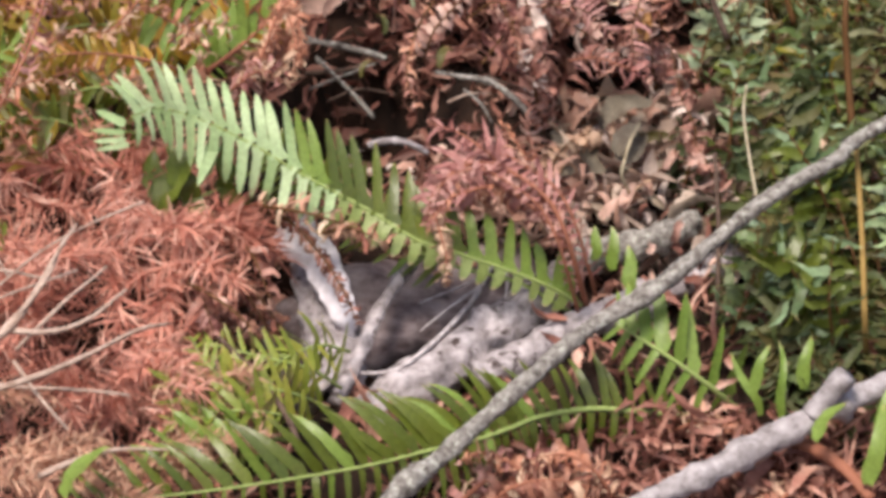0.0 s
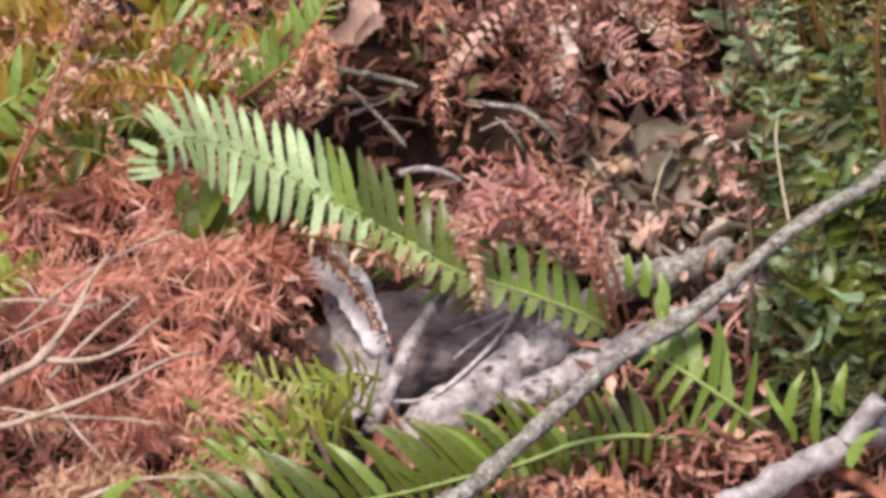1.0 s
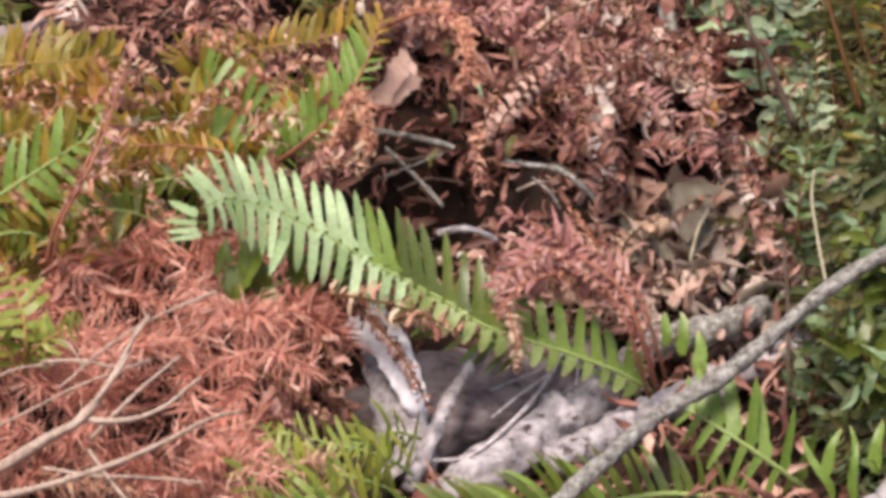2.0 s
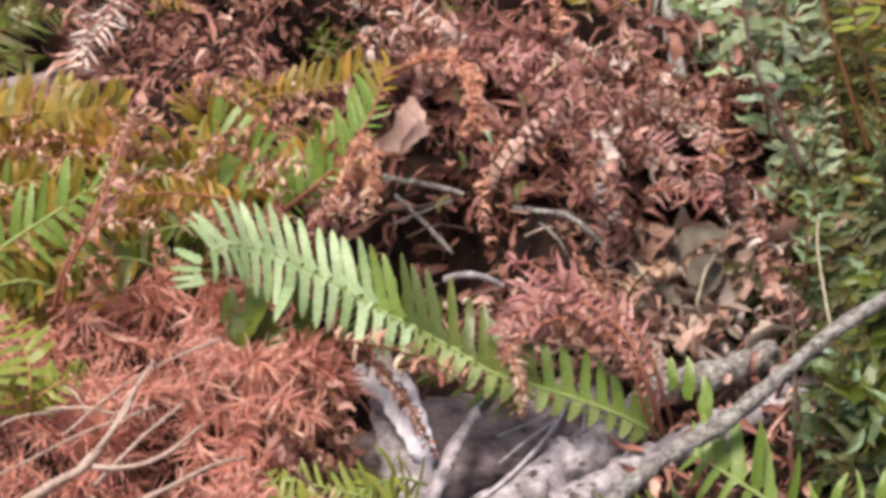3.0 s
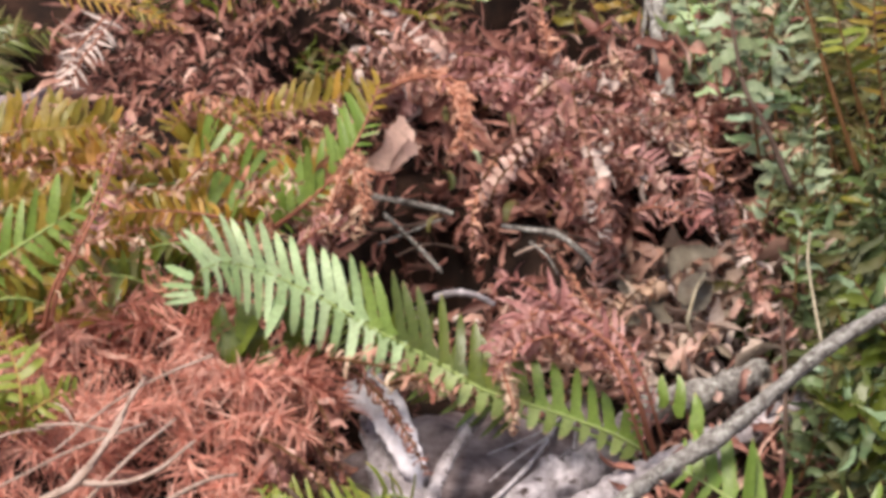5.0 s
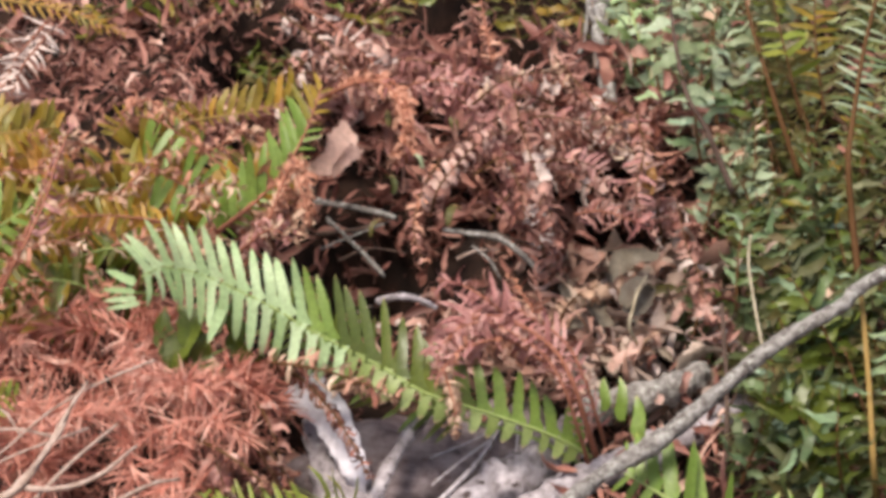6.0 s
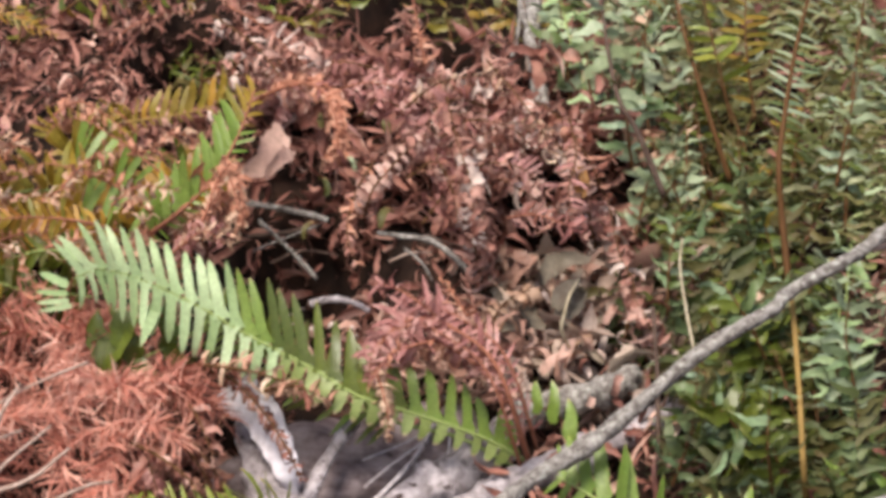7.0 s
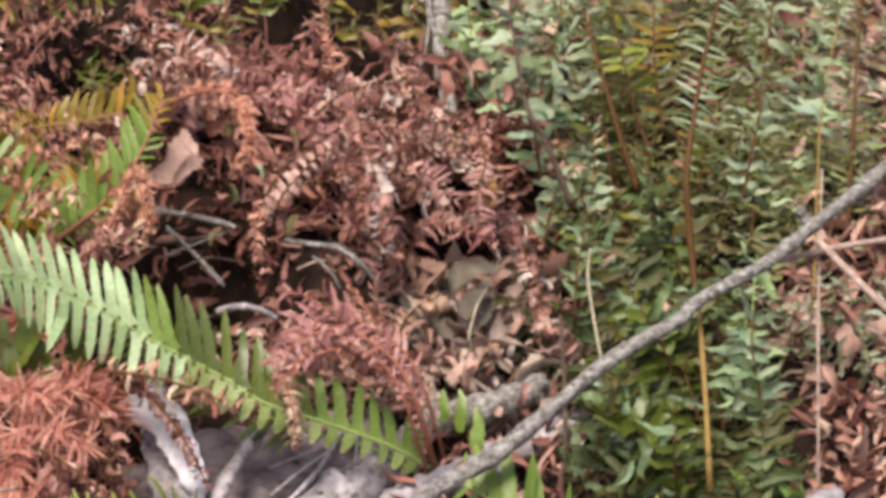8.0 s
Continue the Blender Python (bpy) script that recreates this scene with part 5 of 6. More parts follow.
for k in range(34):
    x, y = RNG.uniform(-0.33, -0.07), RNG.uniform(-0.125, 0.045)
    d = Vector((RNG.uniform(-0.02, 0.02), RNG.uniform(-0.012, 0.02), 0))
    at = Vector((x, y, RNG.uniform(0.095, 0.122)))
    plume(old, [at - d + Vector((0, 0, -0.012)), at, at + d + Vector((0, 0, -0.006))], 4, [(0, 0.013, 25), (1, 0.009, 40)], [(0, 0.012, 25), (1, 0.009, 40)], RNG.choice(("orange", "orange", "tan", "orange")), "crumple",
          TOWARDS, OUT, STEM_RED, 0.0009, 0.0, 0.4, 0, "curled orange frond tip", ("tan", 0.2))

# dead fern in the middle of the bank
dead = fern_root("dead_fern", (0.126, -0.036, 0.020), "dead sword fern collapsed in a heap of curled brown fronds")
DEAD = [
    ([(0.118, -0.047, 0.030), (0.109, -0.061, 0.080), (0.108, -0.035, 0.100), (0.113, 0.003, 0.110), (0.130, 0.043, 0.110)], 28, 0.024, "brown", "curled", "curled brown frond"),
    ([(0.195, -0.009, 0.030), (0.184, -0.007, 0.080), (0.165, 0.009, 0.110), (0.139, 0.020, 0.120), (0.109, 0.003, 0.120)], 24, 0.024, "brown", "hook", "curled brown frond"),
    ([(0.208, 0.014, 0.040), (0.190, 0.026, 0.080), (0.165, 0.055, 0.100), (0.128, 0.078, 0.100), (0.087, 0.096, 0.090)], 30, 0.024, "dark", "curled", "dark brown frond"),
    ([(0.112, 0.002, 0.030), (0.096, 0.009, 0.070), (0.081, 0.037, 0.090), (0.056, 0.078, 0.090), (0.026, 0.102, 0.080)], 28, 0.022, "russet", "curled", "russet frond"),
    ([(0.176, 0.003, 0.050), (0.147, -0.007, 0.080), (0.125, -0.002, 0.090), (0.100, 0.015, 0.070)], 20, 0.024, "brown", "curled", "curled brown frond"),
    ([(0.218, -0.009, 0.030), (0.198, -0.002, 0.050), (0.175, 0.003, 0.060), (0.145, 0.009, 0.060)], 20, 0.022, "russet", "curled", "russet frond"),
    ([(-0.067, 0.207, 0.060), (-0.037, 0.138, 0.090), (-0.017, 0.102, 0.090), (0.002, 0.078, 0.080)], 20, 0.026, "brown", "hook", "curled brown frond"),
    ([(0.207, -0.094, 0.030), (0.213, -0.077, 0.060), (0.204, -0.051, 0.070), (0.199, -0.007, 0.080)], 18, 0.022, "brown", "hook", "brown withered frond"),
    ([(0.231, -0.114, 0.030), (0.218, -0.103, 0.060), (0.207, -0.072, 0.060)], 14, 0.022, "brown", "curled", "brown withered frond"),
    ([(0.115, -0.104, 0.040), (0.125, -0.093, 0.060), (0.144, -0.077, 0.060), (0.171, -0.072, 0.050)], 16, 0.02, "tan", "curled", "tan withered frond"),
]
for k in range(16):
    x, y = RNG.uniform(-0.0538, 0.0768), RNG.uniform(0.0634, -0.0169)
    mid_at = Vector((0.132 + x, 0.035 + y, 0.038 + 0.035 * math.exp(-((x - 0.0077) / 0.0768) ** 2) + RNG.uniform(-0.01, 0.02)))
    d = Vector((RNG.uniform(-0.05, 0.05), RNG.uniform(-0.03, 0.05), 0))
    DEAD.append(([mid_at - d + Vector((0, 0, -0.02)), mid_at, mid_at + d + Vector((0, 0, -0.012))], 14, RNG.uniform(0.020, 0.030), RNG.choice(("brown", "brown", "brown", "russet", "brown")),
                 RNG.choice(("crumple", "hook", "curled")), "curled brown frond"))
for k in range(9):
    mid_at = Vector((0.031, 0.180, 0.040)) + Vector((RNG.uniform(-0.0614, 0.0576), RNG.uniform(0.0000, -0.0430), RNG.uniform(-0.01, 0.03)))
    d = Vector((RNG.uniform(-0.05, 0.05), RNG.uniform(-0.03, 0.03), 0))
    DEAD.append(([mid_at - d + Vector((0, 0, -0.02)), mid_at, mid_at + d + Vector((0, 0, -0.012))], 14, RNG.uniform(0.022, 0.032), RNG.choice(("brown", "russet", "dark")), RNG.choice(("hook", "crumple")), "curled brown frond"))
for pts, n, size, tone, shape, label in DEAD:
    frond(dead, pts, n, size, tone, shape, TOWARDS, OUT, 20, 0, STEM_BROWN, 0.0011, (1, 1), 0.04, 0.6, 0.5, 0.34, label, ("pale", 0.1), 0.45)

plume(dead, [(0.035, -0.095, 0.140), (0.037, -0.103, 0.160), (0.041, -0.099, 0.170), (0.050, -0.090, 0.176), (0.060, -0.076, 0.178), (0.072, -0.062, 0.176), (0.085, -0.047, 0.170)], 13, [(0, 0.0125, 15), (1, 0.0135, 20)], [(0, 0.0115, 15), (1, 0.0125, 20)], "blush", "knuckle", TOWARDS, TOWARDS, STEM_BROWN, 0.0009, 0.0, 0.1, 6,
      "curled pinkish-brown frond like a chain of beads", ("brown", 0.35))
plume(dead, [(0.091, 0.067, 0.130), (0.091, 0.008, 0.150), (0.095, -0.041, 0.158), (0.102, -0.074, 0.155), (0.110, -0.094, 0.140), (0.114, -0.099, 0.120)], 19, [(0, 0.015, 10), (1, 0.019, 25)], [(0, 0.015, 10), (1, 0.018, 25)], "brown", "curled", TOWARDS, TOWARDS, STEM_BROWN, 0.0009, 0.0, 0.22, 0,
      "hanging curled brown frond", ("pale", 0.2))
plume(dead, [(0.122, 0.085, 0.120), (0.131, 0.038, 0.140), (0.142, 0.003, 0.148), (0.153, -0.013, 0.140), (0.159, -0.018, 0.120)], 16, [(0, 0.016, 10), (1, 0.016, 25)], [(0, 0.016, 10), (1, 0.016, 25)], "brown", "hook", TOWARDS, TOWARDS, STEM_BROWN, 0.0009, 0.0, 0.24, 0,
      "hanging curled brown frond", ("tan", 0.3))
plume(dead, [(0.128, -0.062, 0.110), (0.143, -0.075, 0.125), (0.160, -0.086, 0.128), (0.180, -0.089, 0.120)], 14, [(0, 0.015, 10), (1, 0.015, 25)], [(0, 0.015, 10), (1, 0.015, 25)], "russet", "crumple", TOWARDS, TOWARDS, STEM_RED, 0.0009, 0.0, 0.25, 0,
      "russet withered frond over a dark hole", ("brown", 0.3))
plume(dead, [(0.023, 0.078, 0.100), (0.041, 0.066, 0.115), (0.062, 0.058, 0.118), (0.083, 0.055, 0.110)], 16, [(0, 0.016, 20), (1, 0.012, 25)], [(0, 0.018, 10), (1, 0.014, 25)], "rosy", "strap", TOWARDS, TOWARDS, STEM_RED, 0.001, 0.0, 0.22, 0,
      "rosy withered frond", ("brown", 0.3))
plume(dead, [(-0.057, 0.231, 0.050), (-0.032, 0.184, 0.070), (-0.010, 0.147, 0.075), (0.008, 0.131, 0.065)], 17, [(0, 0.020, 20), (1, 0.014, 25)], [(0, 0.020, 10), (1, 0.014, 25)], "brown", "strap", TOWARDS, TOWARDS, STEM_RED, 0.001, 0.0, 0.22, 0,
      "rosy brown drooping frond", ("pale", 0.2))
plume(dead, [(-0.141, 0.196, 0.040), (-0.124, 0.194, 0.060), (-0.100, 0.201, 0.065), (-0.073, 0.215, 0.060)], 17, [(0, 0.012, 20), (1, 0.010, 25)], [(0, 0.014, 10), (1, 0.012, 25)], "brown", "strap", TOWARDS, TOWARDS, STEM_RED, 0.001, 0.0, 0.25, 0,
      "withered brown frond along the top of the bank", ("tan", 0.3))
plume(dead, [(0.084, 0.151, 0.060), (0.080, 0.170, 0.075), (0.077, 0.215, 0.070), (0.075, 0.268, 0.060)], 14, [(0, 0.014, 20), (1, 0.012, 25)], [(0, 0.014, 10), (1, 0.012, 25)], "orange", "hook", TOWARDS, TOWARDS, STEM_RED, 0.001, 0.0, 0.25, 0,
      "withered orange-brown frond", ("brown", 0.4))
for dx in (0.0, 0.004):
    plume(dead, [(x + dx, y + dx, h) for x, y, h in [(-0.036, 0.062, 0.100), (-0.019, 0.051, 0.122), (0.001, 0.045, 0.132), (0.014, 0.027, 0.135), (0.020, 0.002, 0.130), (0.019, -0.012, 0.120), (0.013, -0.011, 0.110)]],
          30, [(0, 0.012, 50), (0.4, 0.017, 46), (1, 0.015, 52)], [(0, 0.013, 45), (0.4, 0.017, 43), (1, 0.015, 52)], "orange", "thread", TOWARDS, TOWARDS, STEM_RED, 0.0018, 0.03, 0.16, 0,
          "arched orange-brown frond with leaflets folded along it", ("rosy", 0.2))
    plume(old, [(x + dx, y + dx, h) for x, y, h in [(-0.080, -0.053, 0.080), (-0.067, -0.053, 0.100), (-0.059, -0.034, 0.112), (-0.053, -0.022, 0.116), (-0.046, -0.044, 0.112), (-0.045, -0.066, 0.100)]],
          24, [(0, 0.012, 45), (0.5, 0.016, 45), (1, 0.012, 55)], [(0, 0.013, 45), (0.5, 0.016, 45), (1, 0.012, 55)], "orange", "hook", TOWARDS, TOWARDS, STEM_RED, 0.0015, 0.03, 0.18, 0,
          "withered orange frond with leaflets folded along it", ("tan", 0.25))
    plume(old, [(x + dx, y + dx, h) for x, y, h in [(-0.091, -0.058, 0.070), (-0.078, -0.064, 0.090), (-0.065, -0.064, 0.100), (-0.052, -0.071, 0.095)]],
          14, [(0, 0.012, 30), (1, 0.012, 40)], [(0, 0.014, 30), (1, 0.012, 40)], "rosy", "crumple", TOWARDS, TOWARDS, STEM_RED, 0.0012, 0.03, 0.28, 0, "rosy withered leaflets on a dead frond", ("tan", 0.4))

for pts, tone, other in (
    ([(0.084, -0.009, 0.130), (0.104, -0.013, 0.150), (0.128, -0.021, 0.152), (0.150, -0.027, 0.135)], "brown", "rosy"),
    ([(0.065, 0.040, 0.115), (0.087, 0.042, 0.135), (0.115, 0.046, 0.138), (0.140, 0.051, 0.125)], "brown", "tan"),
    ([(0.093, -0.054, 0.130), (0.113, -0.055, 0.150), (0.135, -0.059, 0.150), (0.155, -0.065, 0.135)], "brown", "rosy"),
    ([(0.044, 0.003, 0.100), (0.032, -0.047, 0.120), (0.025, -0.089, 0.125), (0.031, -0.112, 0.115)], "brown", "orange"),
    ([(0.175, 0.036, 0.110), (0.174, -0.023, 0.130), (0.166, -0.064, 0.135), (0.170, -0.080, 0.120)], "brown", "rosy"),
    ([(0.065, -0.024, 0.110), (0.083, -0.030, 0.130), (0.092, -0.063, 0.135), (0.095, -0.083, 0.125)], "dark", "brown"),
    ([(0.118, 0.024, 0.130), (0.098, 0.014, 0.145), (0.081, -0.000, 0.145), (0.076, -0.017, 0.135)], "brown", "rosy"),
):
    plume(dead, pts, 17, [(0, 0.011, 25), (0.5, 0.016, 25), (1, 0.010, 35)], [(0, 0.011, 25), (0.5, 0.016, 25), (1, 0.010, 35)], tone, "strap", TOWARDS, TOWARDS, STEM_BROWN, 0.001, 0.0, 0.14, 12,
          "curled brown frond on the heap", (other, 0.3))

# dead fronds along the foot of the bright one and by the dark gap
gap = fern_root("dead_fern", (-0.115, -0.116, 0.000), "withered dark brown fern fronds hanging over a dark gap")
for pts, n, size, tone, label in (
    ([(-0.111, -0.153, 0.050), (-0.079, -0.153, 0.065), (-0.050, -0.164, 0.070), (-0.029, -0.182, 0.060), (-0.015, -0.201, 0.050), (-0.003, -0.225, 0.040)], 30, 0.018, "dark", "dark curled frond"),
    ([(-0.029, -0.168, 0.060), (-0.008, -0.172, 0.070), (0.016, -0.175, 0.060), (0.034, -0.173, 0.050)], 14, 0.018, "tan", "tan curled frond"),
    ([(-0.115, -0.158, 0.050), (-0.092, -0.187, 0.060), (-0.071, -0.211, 0.050), (-0.057, -0.225, 0.030)], 18, 0.018, "dark", "dark withered frond"),
    ([(-0.121, -0.163, 0.050), (-0.099, -0.177, 0.070), (-0.075, -0.177, 0.065), (-0.051, -0.173, 0.040)], 24, 0.018, "orange", "dark withered frond"),
    ([(-0.093, -0.178, 0.050), (-0.074, -0.201, 0.055), (-0.057, -0.216, 0.040), (-0.047, -0.226, 0.020)], 22, 0.02, "dark", "dark withered frond"),
    ([(-0.106, -0.192, 0.050), (-0.084, -0.215, 0.050), (-0.067, -0.230, 0.035)], 18, 0.02, "brown", "brown withered frond"),
    ([(-0.100, -0.168, 0.040), (-0.098, -0.211, 0.050), (-0.091, -0.234, 0.040)], 14, 0.026, "russet", "russet withered frond"),
):
    frond(gap, pts, n, size, tone, "hook", TOWARDS, OUT, 30, 0, STEM_BROWN, 0.0016, (1, 1), 0.02, 0.6, 0.5, 0.22, label, ("brown", 0.2), 0.5)

plume(gap, [(-0.070, -0.153, 0.070), (-0.050, -0.166, 0.080), (-0.029, -0.176, 0.085), (-0.007, -0.182, 0.080), (0.016, -0.186, 0.070)], 15, [(0, 0.016, -10), (1, 0.014, 10)], [(0, 0.014, 10), (1, 0.012, 20)], "tan", "crumple", TOWARDS, OUT, STEM_BROWN, 0.0014,
      0.02, 0.25, 0, "curled dead frond with pale tips", ("dark", 0.5))
plume(gap, [(-0.088, -0.163, 0.060), (-0.073, -0.191, 0.075), (-0.063, -0.214, 0.075), (-0.056, -0.228, 0.060)], 12, [(0, 0.014, 10), (1, 0.010, 30)], [(0, 0.026, 30), (0.5, 0.028, 30), (1, 0.016, 40)], "dark", "strap", TOWARDS, OUT, STEM_BROWN, 0.0014,
      0.05, 0.2, 0, "withered frond with dull hanging leaflets", ("brown", 0.4))
plume(gap, [(-0.108, -0.201, 0.050), (-0.090, -0.226, 0.065), (-0.072, -0.244, 0.065), (-0.062, -0.248, 0.050)], 11, [(0, 0.012, 10), (1, 0.010, 30)], [(0, 0.020, 30), (1, 0.014, 40)], "dark", "strap", TOWARDS, OUT, STEM_BROWN, 0.0014,
      0.05, 0.25, 0, "withered frond with dull hanging leaflets", ("brown", 0.3))
stick("stick", [(0.003, -0.100, 0.070), (0.015, -0.104, 0.078), (0.027, -0.106, 0.078), (0.040, -0.107, 0.070)], 0.0024, 0.0016, BARK_PALE, "short bleached lichened stick behind the green frond", rough=0.4, wobble=0.002, knots=3)

# dead and fresh fronds low in the foreground
front = fern_root("dead_fern", (0.096, -0.358, 0.000), "withered russet fern fronds sunk in leaf litter")
for pts, n, size, tone in (
    ([(0.052, -0.349, 0.020), (0.078, -0.334, 0.035), (0.104, -0.328, 0.040), (0.138, -0.331, 0.030)], 30, 0.024, "russet"),
    ([(0.061, -0.361, 0.020), (0.084, -0.350, 0.040), (0.110, -0.347, 0.045), (0.144, -0.343, 0.030)], 30, 0.024, "dark"),
    ([(0.072, -0.366, 0.010), (0.097, -0.356, 0.030), (0.123, -0.352, 0.035), (0.155, -0.348, 0.020)], 22, 0.024, "orange"),
    ([(0.218, -0.365, 0.010), (0.236, -0.355, 0.030), (0.261, -0.338, 0.030), (0.293, -0.334, 0.020)], 18, 0.024, "dark"),
):
    frond(front, pts, n, size, tone, "hook", TOWARDS, OUT, 20, 0, STEM_RED, 0.0018, (1, 1), 0.02, 0.6, 0.5, 0.25, "", ("tan", 0.2), 0.3)

plume(front, [(0.109, -0.343, 0.020), (0.091, -0.340, 0.045), (0.071, -0.331, 0.050), (0.055, -0.330, 0.040)], 16, [(0, 0.020, 10), (1, 0.014, 30)], [(0, 0.018, 10), (1, 0.012, 30)], "orange", "strap", TOWARDS, OUT, STEM_RED, 0.0016, 0.04, 0.2, 0, "rusty withered frond", ("russet", 0.4))
plume(front, [(0.149, -0.345, 0.020), (0.134, -0.340, 0.045), (0.117, -0.332, 0.050), (0.098, -0.328, 0.040)], 16, [(0, 0.020, 10), (1, 0.014, 30)], [(0, 0.018, 10), (1, 0.012, 30)], "orange", "strap", TOWARDS, OUT, STEM_RED, 0.0016, 0.04, 0.2, 0, "rusty withered frond", ("tan", 0.3))
plume(front, [(0.180, -0.290, 0.015), (0.196, -0.292, 0.030), (0.212, -0.294, 0.030), (0.227, -0.298, 0.020)], 12, [(0, 0.016, 10), (1, 0.012, 30)], [(0, 0.016, 10), (1, 0.012, 30)], "orange", "crumple", TOWARDS, OUT, STEM_RED, 0.0014, 0.04, 0.3, 0, "withered orange frond", ("tan", 0.4))
stick("fern_stalk", [(0.256, -0.304, 0.030), (0.270, -0.316, 0.035), (0.282, -0.328, 0.035), (0.298, -0.347, 0.030)], 0.0042, 0.0034, STEM_RED, "rusty brown dead fern stalk beside the pale branch", "stalk", rough=0.3)

# tall green ferns at the end of the bank
tall = fern_root("sword_fern", (0.314, -0.220, 0.000), "tall bluish-green sword fern with upright brown-stemmed fronds")
TALL = [  # path, leaflets a side, right and left lengths, tones, shape, stem, its radius, bare share, lean, strewn tone
    ([(0.315, -0.071, 0.060), (0.311, -0.038, 0.090), (0.309, -0.016, 0.115), (0.316, 0.021, 0.130), (0.328, 0.071, 0.140), (0.348, 0.139, 0.140), (0.367, 0.198, 0.140)], 24, 0.022, 0.018, "sage", "slender", STEM_BROWN, 0.0027, 0.45, 4, ("blue", 0.3)),
    ([(0.290, 0.040, 0.050), (0.277, 0.064, 0.080), (0.265, 0.100, 0.105), (0.258, 0.131, 0.120), (0.257, 0.175, 0.120), (0.259, 0.221, 0.120)], 15, 0, 0.026, "sage", "wavy", STEM_BROWN, 0.0023, 0.3, -22, ("murk", 0.15)),
    ([(0.298, 0.099, 0.050), (0.289, 0.119, 0.080), (0.282, 0.150, 0.100), (0.279, 0.189, 0.110), (0.281, 0.235, 0.110)], 17, 0.022, 0.020, "lime", "stout", STEM_BROWN, 0.0012, 0.2, 10, ("murk", 0.3)),
    ([(0.239, 0.003, 0.070), (0.222, 0.031, 0.100), (0.209, 0.051, 0.115), (0.205, 0.099, 0.120), (0.205, 0.142, 0.120), (0.209, 0.213, 0.115)], 8, 0.026, 0.024, "sage", "lobe", TWIG_DARK, 0.0024, 0.3, 5, ("murk", 0.12)),
    ([(0.207, 0.103, 0.040), (0.193, 0.123, 0.070), (0.185, 0.154, 0.085), (0.182, 0.199, 0.085), (0.182, 0.259, 0.080)], 10, 0.024, 0.024, "sage", "lobe", STEM_GREEN, 0.0012, 0.2, -10, ("mint", 0.25)),
    ([(0.239, 0.092, 0.050), (0.235, 0.123, 0.075), (0.241, 0.162, 0.090), (0.253, 0.227, 0.090)], 10, 0.026, 0.024, "sage", "wavy", STEM_BROWN, 0.0012, 0.1, -20, ("blue", 0.3)),
    ([(0.403, -0.051, 0.020), (0.410, 0.025, 0.070), (0.416, 0.073, 0.100), (0.435, 0.141, 0.110), (0.458, 0.226, 0.110)], 17, 0.018, 0.032, "sage", "wavy", STEM_OCHRE, 0.0011, 0.4, 6, ("mint", 0.4)),
    ([(0.436, 0.017, 0.030), (0.440, 0.060, 0.070), (0.448, 0.116, 0.095), (0.462, 0.180, 0.100), (0.474, 0.240, 0.100)], 20, 0.018, 0.018, "murk", "pinna", STEM_BROWN, 0.0018, 0.15, 10, ("orange", 0.15)),
    ([(0.365, -0.000, 0.040), (0.368, 0.042, 0.080), (0.380, 0.109, 0.100), (0.398, 0.185, 0.105), (0.410, 0.239, 0.105)], 15, 0.028, 0.026, "murk", "wavy", STEM_BROWN, 0.0014, 0.1, 4, ("sage", 0.4)),
    ([(0.315, 0.105, 0.050), (0.310, 0.138, 0.080), (0.311, 0.176, 0.100), (0.322, 0.243, 0.100)], 17, 0.020, 0.020, "murk", "pinna", STEM_BROWN, 0.0012, 0.05, 8, ("olive", 0.4)),
    ([(0.349, -0.170, 0.020), (0.342, -0.163, 0.060), (0.339, -0.143, 0.085), (0.345, -0.102, 0.090), (0.353, -0.065, 0.090)], 13, 0.026, 0.030, "mint", "wavy", STEM_GREEN, 0.0014, 0.05, -8, ("sage", 0.5)),
    ([(0.335, -0.155, 0.020), (0.337, -0.139, 0.050), (0.340, -0.118, 0.070), (0.345, -0.086, 0.075)], 9, 0.022, 0.024, "sage", "wavy", STEM_GREEN, 0.0012, 0.05, 0, ("deep", 0.4)),
    ([(0.287, -0.218, 0.020), (0.271, -0.217, 0.060), (0.255, -0.212, 0.085), (0.242, -0.202, 0.090)], 8, 0.034, 0.034, "deep", "wavy", STEM_BROWN, 0.0014, 0.1, 20, ("blue", 0.3)),
    ([(0.301, -0.135, 0.030), (0.289, -0.128, 0.060), (0.277, -0.118, 0.080), (0.266, -0.097, 0.085)], 8, 0.036, 0.034, "deep", "wavy", STEM_BROWN, 0.0014, 0.1, 20, ("blue", 0.4)),
    ([(0.262, -0.214, 0.020), (0.255, -0.198, 0.050), (0.249, -0.173, 0.070), (0.247, -0.149, 0.075)], 9, 0.030, 0.030, "deep", "wavy", STEM_BROWN, 0.0014, 0.1, 15, ("murk", 0.3)),
]
for pts, n, a, b, tone, shape, stem, r, bare, lean, other in TALL:
    plume(tall, pts, n, [(bare, a, lean), (0.85, a * 0.9, lean), (1, a * 0.5, lean + 15)] if a else None, [(bare, b, lean), (0.85, b * 0.9, lean), (1, b * 0.5, lean + 15)] if b else None,
          tone, shape, (0.1, -0.7, 0.6), (0.2, -0.5, 0.75), stem, r, bare, 0.1 if shape in ("slender", "pinna") else 0.22, 0, "", other, 0.06)
stick("fern_stalk", [(0.315, -0.224, 0.000), (0.303, -0.235, 0.060), (0.302, -0.192, 0.090), (0.301, -0.143, 0.115)], 0.0021, 0.0017, STEM_OCHRE, "ochre yellow bare fern stalk", "stalk", rough=0.1)

